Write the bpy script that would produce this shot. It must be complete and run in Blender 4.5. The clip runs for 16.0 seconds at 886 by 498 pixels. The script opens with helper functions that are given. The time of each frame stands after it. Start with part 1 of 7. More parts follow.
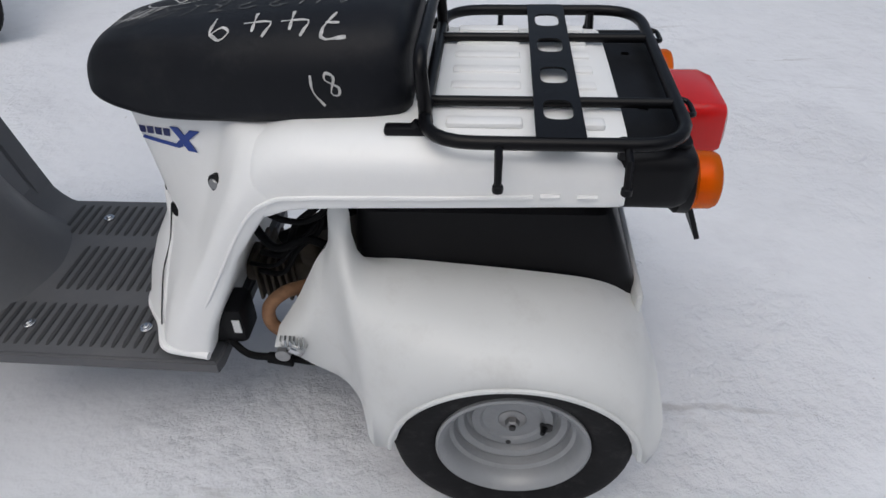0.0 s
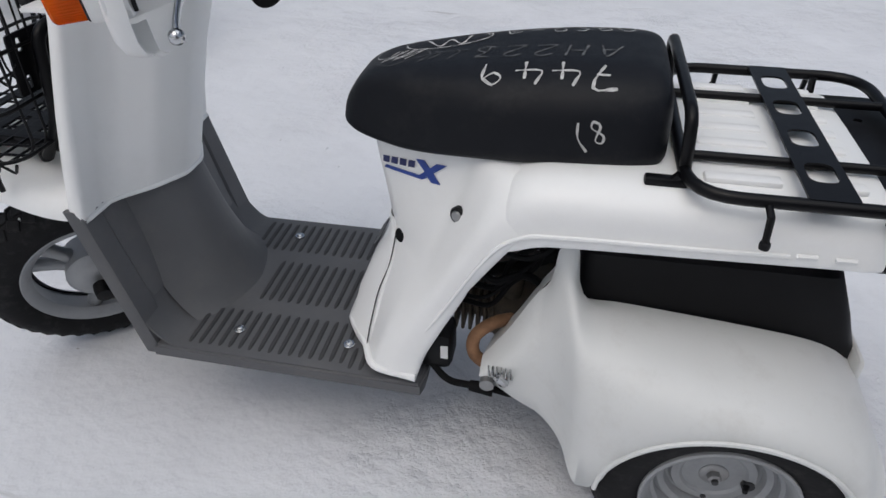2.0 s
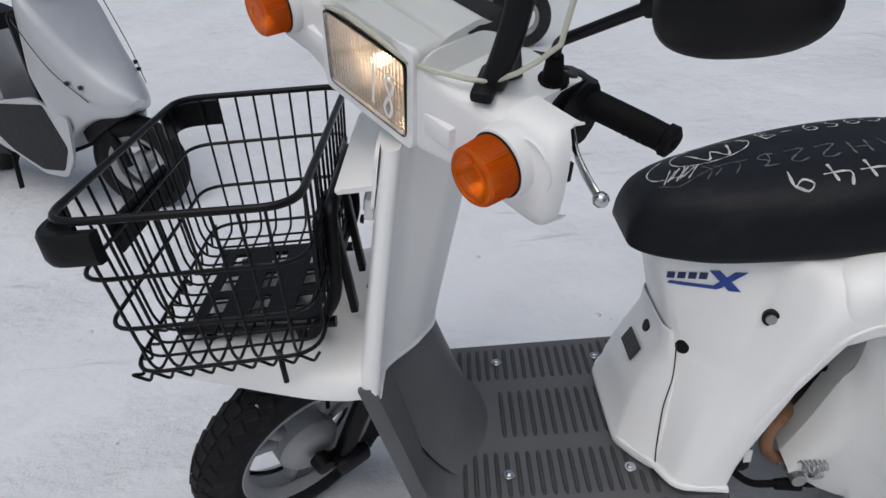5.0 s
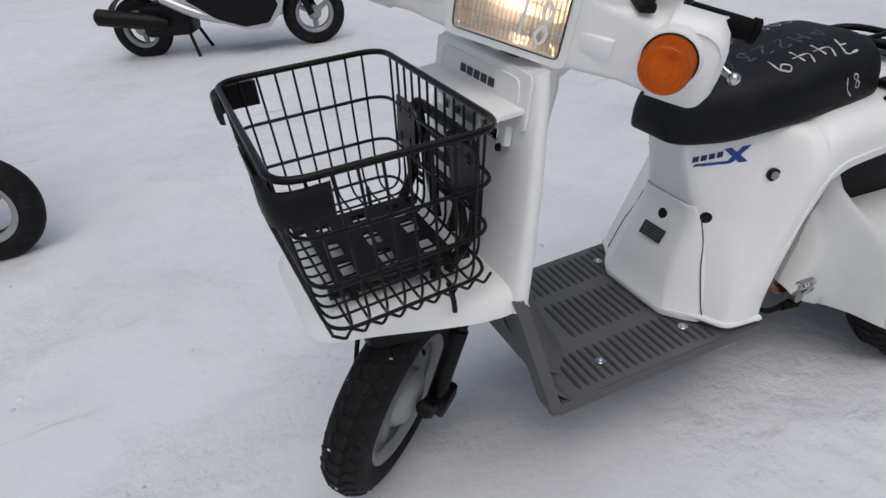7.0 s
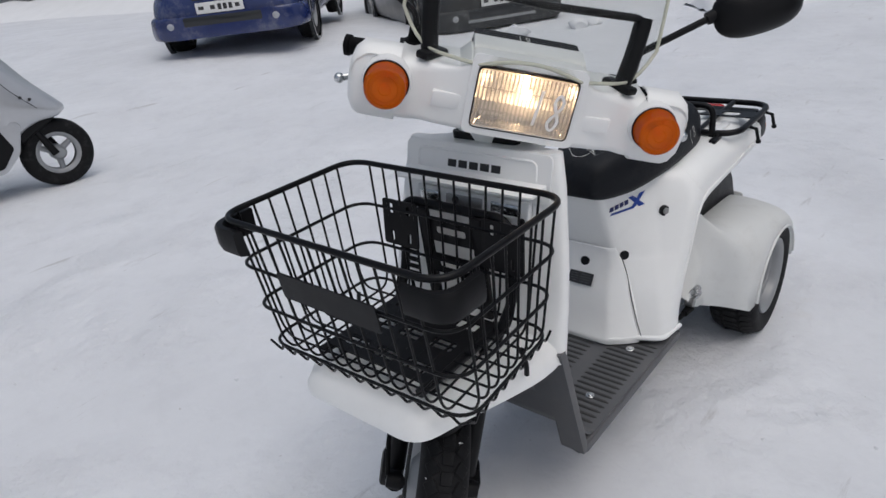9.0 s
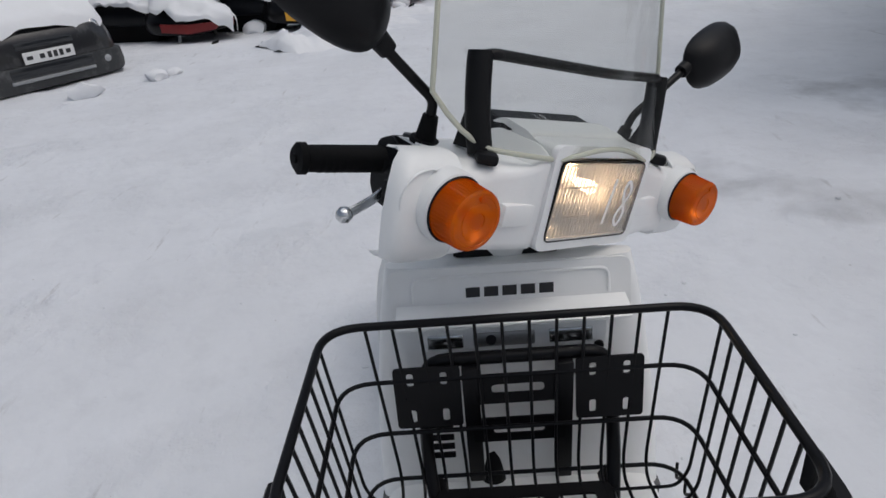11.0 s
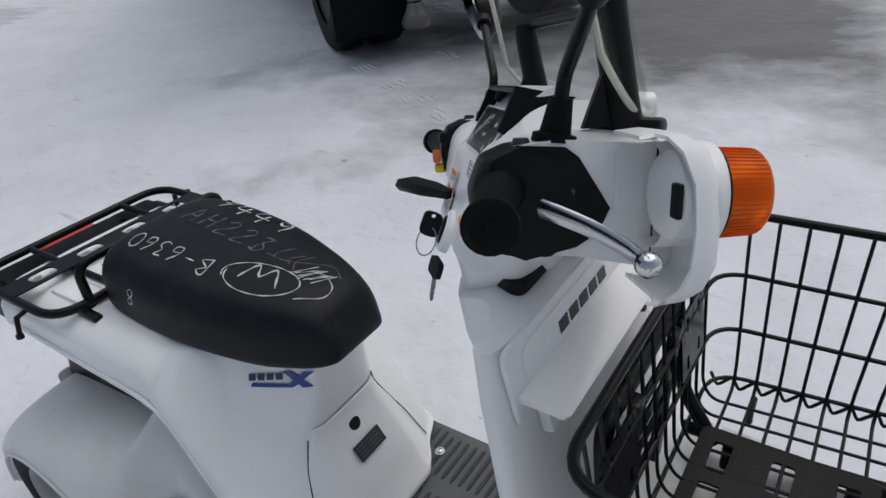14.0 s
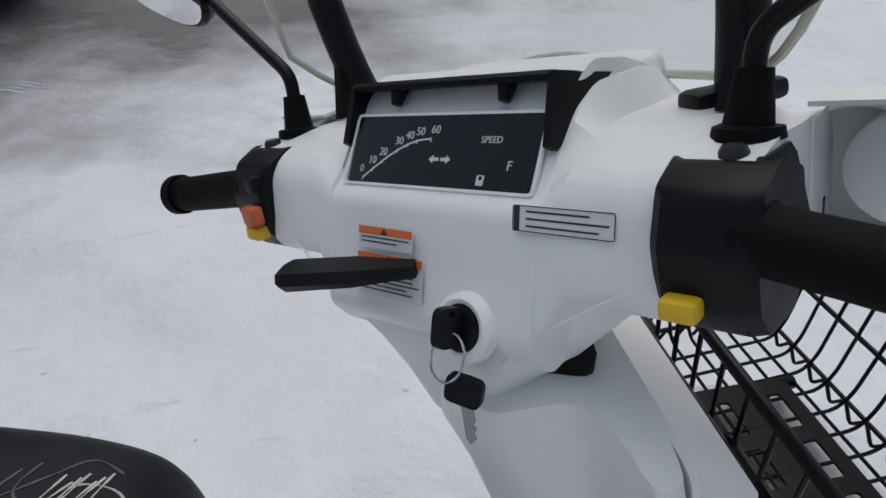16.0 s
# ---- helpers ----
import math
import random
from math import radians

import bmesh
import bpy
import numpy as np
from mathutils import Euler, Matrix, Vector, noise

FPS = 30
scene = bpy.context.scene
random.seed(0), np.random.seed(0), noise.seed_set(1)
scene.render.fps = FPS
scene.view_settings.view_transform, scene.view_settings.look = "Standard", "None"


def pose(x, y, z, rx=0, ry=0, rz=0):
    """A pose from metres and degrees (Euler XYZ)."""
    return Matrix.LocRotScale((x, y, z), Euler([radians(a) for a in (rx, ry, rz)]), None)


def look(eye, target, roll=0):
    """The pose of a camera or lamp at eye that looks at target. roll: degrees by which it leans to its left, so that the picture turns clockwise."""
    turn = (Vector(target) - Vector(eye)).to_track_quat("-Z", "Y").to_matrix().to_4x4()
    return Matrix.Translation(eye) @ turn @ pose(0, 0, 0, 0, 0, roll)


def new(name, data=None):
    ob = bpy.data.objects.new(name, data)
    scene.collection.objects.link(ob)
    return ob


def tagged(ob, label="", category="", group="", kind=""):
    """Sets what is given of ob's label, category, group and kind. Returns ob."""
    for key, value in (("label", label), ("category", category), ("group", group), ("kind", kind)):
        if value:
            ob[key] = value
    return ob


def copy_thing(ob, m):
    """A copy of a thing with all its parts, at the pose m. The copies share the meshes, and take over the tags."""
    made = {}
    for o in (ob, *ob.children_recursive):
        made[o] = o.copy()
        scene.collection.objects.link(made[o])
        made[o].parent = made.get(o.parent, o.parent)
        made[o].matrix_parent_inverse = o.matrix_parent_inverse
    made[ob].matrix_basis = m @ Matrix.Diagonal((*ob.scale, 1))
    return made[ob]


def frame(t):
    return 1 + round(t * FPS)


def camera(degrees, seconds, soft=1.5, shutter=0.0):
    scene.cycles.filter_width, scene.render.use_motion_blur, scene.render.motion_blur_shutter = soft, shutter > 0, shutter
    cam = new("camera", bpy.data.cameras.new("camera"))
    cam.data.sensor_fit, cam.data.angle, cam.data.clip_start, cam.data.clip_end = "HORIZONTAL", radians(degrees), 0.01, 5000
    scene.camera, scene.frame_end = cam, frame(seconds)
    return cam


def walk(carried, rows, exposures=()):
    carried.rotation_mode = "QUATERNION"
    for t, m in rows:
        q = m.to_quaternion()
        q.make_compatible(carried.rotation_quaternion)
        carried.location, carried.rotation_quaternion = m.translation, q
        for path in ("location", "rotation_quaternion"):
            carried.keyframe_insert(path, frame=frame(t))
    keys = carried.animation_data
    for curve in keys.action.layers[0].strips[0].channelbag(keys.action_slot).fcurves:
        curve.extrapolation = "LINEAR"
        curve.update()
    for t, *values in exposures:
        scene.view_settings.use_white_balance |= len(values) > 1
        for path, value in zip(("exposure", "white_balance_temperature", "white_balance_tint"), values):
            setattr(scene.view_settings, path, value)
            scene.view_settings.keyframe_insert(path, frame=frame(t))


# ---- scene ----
cam = camera(67.6, 16.0)
PATH = [
    (0, (0.369, -0.883, 1.02), (0.228, 0.652, -0.254), -1.7),
    (0.5, (0.318, -0.937, 1.023), (0.23, 0.622, -0.226), -1.3),
    (1, (0.265, -0.956, 1.045), (0.119, 0.641, -0.15), -2.1),
    (1.5, (0.209, -0.965, 1.054), (-0.009, 0.631, -0.131), -1.4),
    (2, (0.128, -0.942, 1.048), (-0.192, 0.637, -0.137), -0.4),
    (2.5, (-0.002, -0.874, 1.051), (-0.411, 0.661, -0.164), -3.7),
    (3, (-0.106, -0.847, 1.066), (-0.523, 0.698, -0.134), -4.6),
    (3.5, (-0.171, -0.9, 1.099), (-0.443, 0.73, -0.028), -6.3),
    (4, (-0.233, -0.948, 1.126), (-0.442, 0.741, 0.077), -6.4),
    (4.5, (-0.321, -0.952, 1.138), (-0.534, 0.759, 0.125), -4.7),
    (5, (-0.451, -0.939, 1.136), (-0.525, 0.792, 0.135), -5.7),
    (5.2, (-0.51, -0.945, 1.139), (-0.541, 0.787, 0.139), -5.9),
    (7.3, (-1.084, -0.97, 1.136), (-0.378, 0.573, 0.076), -7.0),
    (7.5, (-1.117, -0.953, 1.14), (-0.345, 0.559, 0.082), -7.3),
    (8, (-1.284, -0.914, 1.171), (-0.243, 0.489, 0.197), -7.4),
    (8.5, (-1.454, -0.854, 1.199), (-0.232, 0.41, 0.246), -6.1),
    (9, (-1.48, -0.723, 1.206), (-0.144, 0.479, 0.329), -7.0),
    (9.2, (-1.474, -0.662, 1.213), (-0.073, 0.486, 0.365), -9.0),
    (11.3, (-1.343, 0.09, 1.267), (0.445, 0.109, 0.371), -4.6),
    (11.5, (-1.357, 0.095, 1.255), (0.463, 0.17, 0.429), -5.9),
    (12, (-1.301, 0.235, 1.266), (0.483, -0.03, 0.403), -5.8),
    (12.5, (-1.264, 0.377, 1.268), (0.489, -0.078, 0.419), -6.3),
    (13, (-1.089, 0.439, 1.244), (0.571, -0.227, 0.35), -8.0),
    (13.5, (-0.938, 0.481, 1.238), (0.512, -0.526, 0.296), -6.0),
    (14, (-0.803, 0.56, 1.23), (0.236, -0.815, 0.213), -6.5),
    (14.5, (-0.669, 0.602, 1.208), (0.122, -0.905, 0.158), -3.8),
    (15, (-0.555, 0.539, 1.191), (-0.164, -1.102, 0.118), -3.1),
    (15.5, (-0.455, 0.466, 1.194), (-0.386, -1.194, 0.081), -2.6),
    (16, (-0.364, 0.375, 1.175), (-0.665, -1.231, 0.022), -1.0),
]
walk(cam, [(t, look(eye, target, roll)) for t, eye, target, roll in PATH],
     [(0.0, 0.08), (5.0, 0.02), (9.0, 0.02), (11.5, -0.14), (12.5, -0.17), (13.0, -0.12), (14.0, 0.03), (16.0, 0.0)])

# ---- light: an overcast winter day over a snow-covered yard ----
world = bpy.data.worlds.new("overcast_sky")
scene.world = world
world.use_nodes = True
wn, wl = world.node_tree.nodes, world.node_tree.links
sky = wn.new("ShaderNodeTexSky")
sky.sky_type = "NISHITA"
sky.sun_disc = False
sky.sun_elevation, sky.sun_rotation = radians(62), radians(200)
sky.air_density, sky.dust_density, sky.ozone_density = 1.0, 4.0, 1.0
grey = wn.new("ShaderNodeHueSaturation")
grey.inputs["Saturation"].default_value = 0.7
wl.new(sky.outputs[0], grey.inputs["Color"])
wl.new(grey.outputs[0], wn["Background"].inputs["Color"])
wn["Background"].inputs["Strength"].default_value = 0.094
sun_data = bpy.data.lights.new("sun", "SUN")
sun_data.energy, sun_data.angle, sun_data.color = 0.88, radians(70), (0.955, 0.985, 1.0)
sun = new("sun", sun_data)
sun.matrix_world = look((0.4, -0.8, 9), (0, 0, 0))


# ---- materials ----
def mat(name, color, rough=0.5, metal=0.0, var=0.0, vscale=8.0, bump=0.0, bscale=60.0, coat=0.0, spec=0.5, rvar=0.0, dark=None, dirt=0.0, dscale=5.0):
    m = bpy.data.materials.new(name)
    m.use_nodes = True
    n, l = m.node_tree.nodes, m.node_tree.links
    b = n["Principled BSDF"]
    b.inputs["Base Color"].default_value = (*color, 1)
    b.inputs["Roughness"].default_value = rough
    b.inputs["Metallic"].default_value = metal
    b.inputs["Specular IOR Level"].default_value = spec
    b.inputs["Coat Weight"].default_value = coat
    b.inputs["Coat Roughness"].default_value = 0.12
    tc = n.new("ShaderNodeTexCoord")
    col = None
    if var or dirt:
        t1 = n.new("ShaderNodeTexNoise")
        t1.inputs["Scale"].default_value = vscale
        t1.inputs["Detail"].default_value = 6
        t1.inputs["Roughness"].default_value = 0.65
        l.new(tc.outputs["Object"], t1.inputs["Vector"])
        ramp = n.new("ShaderNodeMapRange")
        ramp.inputs["From Min"].default_value, ramp.inputs["From Max"].default_value = 0.3, 0.7
        ramp.inputs["To Min"].default_value, ramp.inputs["To Max"].default_value = 1 - var, 1 + var
        l.new(t1.outputs["Fac"], ramp.inputs["Value"])
        mul = n.new("ShaderNodeVectorMath")
        mul.operation = "SCALE"
        mul.inputs[0].default_value = color
        l.new(ramp.outputs["Result"], mul.inputs["Scale"])
        col = mul.outputs["Vector"]
        if dirt:
            t2 = n.new("ShaderNodeTexNoise")
            t2.inputs["Scale"].default_value = dscale
            t2.inputs["Detail"].default_value = 9
            t2.inputs["Roughness"].default_value = 0.75
            l.new(tc.outputs["Object"], t2.inputs["Vector"])
            r2 = n.new("ShaderNodeMapRange")
            r2.inputs["From Min"].default_value, r2.inputs["From Max"].default_value = 0.52, 0.75
            r2.inputs["To Max"].default_value = dirt
            l.new(t2.outputs["Fac"], r2.inputs["Value"])
            mix = n.new("ShaderNodeMix")
            mix.data_type = "RGBA"
            l.new(r2.outputs["Result"], mix.inputs["Factor"])
            l.new(col, mix.inputs["A"])
            mix.inputs["B"].default_value = (*(dark or (0.2, 0.18, 0.15)), 1)
            col = mix.outputs["Result"]
        l.new(col, b.inputs["Base Color"])
    if rvar:
        t3 = n.new("ShaderNodeTexNoise")
        t3.inputs["Scale"].default_value = vscale * 2.3
        t3.inputs["Detail"].default_value = 4
        l.new(tc.outputs["Object"], t3.inputs["Vector"])
        r3 = n.new("ShaderNodeMapRange")
        r3.inputs["To Min"].default_value, r3.inputs["To Max"].default_value = max(0.02, rough - rvar), min(1, rough + rvar)
        l.new(t3.outputs["Fac"], r3.inputs["Value"])
        l.new(r3.outputs["Result"], b.inputs["Roughness"])
    if bump:
        t4 = n.new("ShaderNodeTexNoise")
        t4.inputs["Scale"].default_value = bscale
        t4.inputs["Detail"].default_value = 5
        l.new(tc.outputs["Object"], t4.inputs["Vector"])
        bp = n.new("ShaderNodeBump")
        bp.inputs["Strength"].default_value = bump
        bp.inputs["Distance"].default_value = 0.002
        l.new(t4.outputs["Fac"], bp.inputs["Height"])
        l.new(bp.outputs["Normal"], b.inputs["Normal"])
    return m


def glass(name, color, rough=0.02, ior=1.49, mix=1.0):
    m = mat(name, color, rough)
    b = m.node_tree.nodes["Principled BSDF"]
    b.inputs["Transmission Weight"].default_value = mix
    b.inputs["IOR"].default_value = ior
    return m


WHITE = mat("white_plastic", (0.85, 0.855, 0.845), 0.34, var=0.025, vscale=3, rvar=0.08, bump=0.05, bscale=240, coat=0.15, dark=(0.45, 0.43, 0.4), dirt=0.1, dscale=7)
WHITE_WORN = mat("white_scuffed_plastic", (0.66, 0.67, 0.66), 0.42, var=0.03, vscale=4, rvar=0.1, bump=0.06, bscale=180, dark=(0.4, 0.38, 0.35), dirt=0.3, dscale=9)
GREY = mat("grey_moulded_plastic", (0.105, 0.107, 0.113), 0.5, spec=0.3, var=0.08, vscale=6, bump=0.12, bscale=500, rvar=0.08, dark=(0.17, 0.16, 0.15), dirt=0.3, dscale=8)
RIBM = mat("dark_rib_rubber", (0.05, 0.051, 0.053), 0.6, var=0.15, vscale=30, spec=0.3)
BLACK = mat("black_paint", (0.004, 0.004, 0.005), 0.32, spec=0.2, var=0.15, vscale=20, rvar=0.1, bump=0.05, bscale=300)
BLACK_PL = mat("black_plastic", (0.005, 0.005, 0.006), 0.45, spec=0.2, var=0.15, vscale=15, bump=0.1, bscale=500, rvar=0.08)
RUBBER = mat("black_rubber", (0.004, 0.004, 0.0045), 0.65, spec=0.12, var=0.2, vscale=12, bump=0.25, bscale=160)
TYRE = mat("tyre_rubber", (0.008, 0.008, 0.009), 0.7, spec=0.2, var=0.2, vscale=14, bump=0.3, bscale=120, dark=(0.12, 0.12, 0.12), dirt=0.22, dscale=25)
SEAT = mat("black_vinyl", (0.006, 0.007, 0.010), 0.48, spec=0.2, var=0.12, vscale=9, bump=0.22, bscale=900, rvar=0.07, dark=(0.05, 0.05, 0.05), dirt=0.25, dscale=14)
CHALK = mat("white_marker", (0.5, 0.5, 0.49), 0.85, var=0.3, vscale=140)
CHALK_DIM = mat("faded_marker", (0.10, 0.105, 0.11), 0.85, var=0.4, vscale=140)
SILVER = mat("silver_wheel_paint", (0.30, 0.31, 0.32), 0.42, metal=0.2, var=0.06, vscale=12, dark=(0.1, 0.1, 0.1), dirt=0.25, dscale=20)
CHROME = mat("polished_metal", (0.60, 0.61, 0.62), 0.2, metal=1.0, rvar=0.06, var=0.05)
STEEL = mat("dull_steel", (0.35, 0.35, 0.35), 0.42, metal=0.9, var=0.15, vscale=30, dark=(0.14, 0.08, 0.04), dirt=0.3, dscale=30)
RUST = mat("rusty_exhaust", (0.24, 0.125, 0.065), 0.8, var=0.35, vscale=25, bump=0.4, bscale=120, dark=(0.05, 0.03, 0.02), dirt=0.6, dscale=22)
ENGINE = mat("dirty_engine_metal", (0.07, 0.055, 0.04), 0.7, metal=0.3, var=0.3, vscale=25, bump=0.3, bscale=90, dark=(0.02, 0.018, 0.015), dirt=0.8, dscale=20)
AMBER_IN = mat("amber_reflector", (0.9, 0.42, 0.1), 0.3, metal=0.3)
RED = glass("red_lens", (0.75, 0.02, 0.02), 0.12, 1.45, 0.3)


def thin(name, tint, gloss, bump=0.0, bscale=40.0, most=1.0, milk=0.0, milk_tint=(0.8, 0.8, 0.8)):
    """A thin clear sheet: it lets light straight through and mirrors a little."""
    m = bpy.data.materials.new(name)
    m.use_nodes = True
    n, l = m.node_tree.nodes, m.node_tree.links
    n.remove(n["Principled BSDF"])
    tr, gl, mx, fr = n.new("ShaderNodeBsdfTransparent"), n.new("ShaderNodeBsdfGlossy"), n.new("ShaderNodeMixShader"), n.new("ShaderNodeFresnel")
    tr.inputs["Color"].default_value = (*tint, 1)
    gl.inputs["Roughness"].default_value = 0.03
    fr.inputs["IOR"].default_value = gloss
    if bump:
        w = n.new("ShaderNodeTexWave")
        w.inputs["Scale"].default_value = bscale
        tc = n.new("ShaderNodeTexCoord")
        l.new(tc.outputs["Object"], w.inputs["Vector"])
        bp = n.new("ShaderNodeBump")
        bp.inputs["Strength"].default_value, bp.inputs["Distance"].default_value = bump, 0.002
        l.new(w.outputs["Fac"], bp.inputs["Height"])
        l.new(bp.outputs["Normal"], gl.inputs["Normal"])
    cut = n.new("ShaderNodeMath")
    cut.operation, cut.inputs[1].default_value = "MULTIPLY", most
    l.new(fr.outputs[0], cut.inputs[0])
    l.new(cut.outputs[0], mx.inputs[0])
    through_it = tr.outputs[0]
    if milk:
        df, m2 = n.new("ShaderNodeBsdfTranslucent"), n.new("ShaderNodeMixShader")
        dd, m3 = n.new("ShaderNodeBsdfDiffuse"), n.new("ShaderNodeMixShader")
        df.inputs["Color"].default_value = dd.inputs["Color"].default_value = (*milk_tint, 1)
        m2.inputs[0].default_value, m3.inputs[0].default_value = milk, 0.5
        l.new(df.outputs[0], m3.inputs[1])
        l.new(dd.outputs[0], m3.inputs[2])
        l.new(tr.outputs[0], m2.inputs[1])
        l.new(m3.outputs[0], m2.inputs[2])
        through_it = m2.outputs[0]
    l.new(through_it, mx.inputs[1])
    l.new(gl.outputs[0], mx.inputs[2])
    l.new(mx.outputs[0], n["Material Output"].inputs["Surface"])
    return m


RIBGLASS = thin("ribbed_glass", (0.8, 0.79, 0.77), 1.4, most=0.5, milk=0.5)
LAMPGLASS = thin("lamp_lens_glass", (0.93, 0.93, 0.92), 1.4, most=0.5, milk=0.22)
DIALGLASS = thin("panel_window", (0.97, 0.97, 0.97), 1.25, most=0.12)
CLEAR = thin("clear_glass", (0.95, 0.95, 0.94), 1.3, most=0.5)
SCREEN = thin("clear_acrylic", (0.93, 0.935, 0.925), 1.2, most=0.13, milk=0.015)
RIM_ACR = glass("acrylic_edge", (0.72, 0.72, 0.6), 0.25, 1.4, 0.35)
AMBER = thin("amber_lens", (1.0, 0.46, 0.09), 1.4, most=0.6, milk=0.42, milk_tint=(1.0, 0.25, 0.008))
MIRROR = mat("mirror_glass", (0.85, 0.86, 0.87), 0.02, metal=1.0)
BLUE = mat("blue_badge", (0.015, 0.05, 0.27), 0.35, var=0.1, vscale=60)
BLUE_DARK = mat("dark_blue_badge", (0.008, 0.014, 0.10), 0.35, var=0.1, vscale=60)
DARKTXT = mat("dark_badge", (0.02, 0.02, 0.022), 0.4)
LABEL = mat("white_label", (0.72, 0.72, 0.71), 0.5, var=0.03, vscale=40)
ORANGE_L = mat("orange_label", (0.85, 0.17, 0.04), 0.5)
YELLOW = mat("yellow_switch", (0.78, 0.5, 0.02), 0.45, var=0.05, vscale=60)
ORANGE_S = mat("orange_switch", (0.6, 0.13, 0.04), 0.45)
DIAL = mat("dial_black", (0.006, 0.007, 0.009), 0.3)
DIALTXT = mat("dial_print", (0.78, 0.79, 0.79), 0.5)
REFLECT = mat("lamp_reflector", (0.85, 0.84, 0.82), 0.22, metal=1.0, bump=0.5, bscale=90)
BULB = bpy.data.materials.new("lit_bulb")
BULB.use_nodes = True
BULB.node_tree.nodes["Principled BSDF"].inputs["Emission Color"].default_value = (1.0, 0.66, 0.38, 1)
BULB.node_tree.nodes["Principled BSDF"].inputs["Emission Strength"].default_value = 27


# ---- building tools ----
def V(*a):
    return Vector(a)


def finish(bm, sharp=38):
    bmesh.ops.remove_doubles(bm, verts=bm.verts, dist=1e-5)
    bmesh.ops.recalc_face_normals(bm, faces=bm.faces)
    lim = radians(sharp)
    for f in bm.faces:
        f.smooth = True
    for e in bm.edges:
        e.smooth = len(e.link_faces) == 2 and e.calc_face_angle(9) < lim
    return bm


AXIS_Z = 0.9
STEER = (Matrix.Translation((-0.43, 0, AXIS_Z)) @ Matrix.Rotation(radians(42), 4, V(math.sin(radians(24.5)), 0, math.cos(radians(24.5))))
         @ Matrix.Translation((0.43, 0, -AXIS_Z)))
# seats of the parts mounted on the bars: rear face, switches, grips, instruments
REAR = STEER @ Matrix.Translation((-0.02, 0, 0))
SWITCH = STEER @ Matrix.Translation((-0.034, 0, 0.002))
GRIP = STEER @ Matrix.Translation((-0.023, 0, 0.008))
PANEL = STEER @ Matrix.Translation((-0.02, 0, -0.013))


def mesh(name, bm, material, sharp=38):
    finish(bm, sharp)
    me = bpy.data.meshes.new(name)
    bm.to_mesh(me)
    bm.free()
    me.materials.append(material)
    return me


def part(name, bm, material, parent=None, label="", m=None, sharp=38):
    """Links a bmesh as one mesh object under a thing or a part."""
    if m is not None:
        bm.transform(m)
    ob = new(name, mesh(name, bm, material, sharp))
    if parent:
        ob.parent = parent
    if label:
        tagged(ob, label=label)
    return ob


def thing(name, label, category, group="", kind="", m=None):
    ob = new(name)
    ob.empty_display_size = 0.05
    if m is not None:
        ob.matrix_world = m
    return tagged(ob, label, category, group, kind)


def cr(pts, n=4, closed=False):
    """Catmull-Rom curve through points, n pieces a span."""
    pts = [Vector(p) for p in pts]
    k = len(pts)
    out = []
    spans = k if closed else k - 1
    for i in range(spans):
        a = pts[(i - 1) % k] if closed or i > 0 else pts[0] * 2 - pts[1]
        b, c = pts[i], pts[(i + 1) % k]
        d = pts[(i + 2) % k] if closed or i + 2 < k else pts[-1] * 2 - pts[-2]
        for j in range(n):
            t = j / n
            out.append(0.5 * ((2 * b) + (c - a) * t + (2 * a - 5 * b + 4 * c - d) * t * t + (3 * b - a - 3 * c + d) * t ** 3))
    if not closed:
        out.append(pts[-1])
    return out


def fillet(pts, rad, k=4, closed=False):
    """A polyline with its corners rounded."""
    pts = [Vector(p) for p in pts]
    n = len(pts)
    out = []
    for i, p in enumerate(pts):
        if not closed and i in (0, n - 1):
            out.append(p)
            continue
        a, b = pts[i - 1] - p, pts[(i + 1) % n] - p
        r = min(rad, a.length * 0.48, b.length * 0.48)
        s, e = p + a.normalized() * r, p + b.normalized() * r
        for j in range(k + 1):
            t = j / k
            out.append(s * (1 - t) ** 2 + p * 2 * t * (1 - t) + e * t * t)
    return out


def loft(rings, cap=True, closed=True, bm=None):
    bm = bm or bmesh.new()
    vs = [[bm.verts.new(p) for p in r] for r in rings]
    n = len(rings[0])
    for a, b in zip(vs, vs[1:]):
        for i in range(n if closed else n - 1):
            j = (i + 1) % n
            bm.faces.new((a[i], a[j], b[j], b[i]))
    if cap and closed:
        bm.faces.new(vs[0][::-1])
        bm.faces.new(vs[-1])
    return bm


def smooth_rings(rings, n=4):
    cols = [cr([r[i] for r in rings], n) for i in range(len(rings[0]))]
    return [[c[j] for c in cols] for j in range(len(cols[0]))]


def tube(pts, r, seg=8, closed=False, bm=None, cap=True):
    pts = [Vector(p) for p in pts]
    n = len(pts)
    rings = []
    side = None
    for i, p in enumerate(pts):
        if closed:
            t = pts[(i + 1) % n] - pts[i - 1]
        else:
            t = pts[min(i + 1, n - 1)] - pts[max(i - 1, 0)]
        t.normalize()
        if side is None:
            side = t.orthogonal().normalized()
        side = (side - t * side.dot(t)).normalized()
        up = t.cross(side)
        rr = r[i] if isinstance(r, (list, tuple)) else r
        rings.append([p + (side * math.cos(2 * math.pi * j / seg) + up * math.sin(2 * math.pi * j / seg)) * rr for j in range(seg)])
    if closed:
        # the closing ring is turned to meet the first one
        a, b = rings[-1], rings[0]
        off = min(range(seg), key=lambda s: sum((a[(j) % seg] - b[(j + s) % seg]).length for j in range(seg)))
        rings.append([b[(j + off) % seg] for j in range(seg)])
    return loft(rings, cap=cap and not closed, bm=bm)


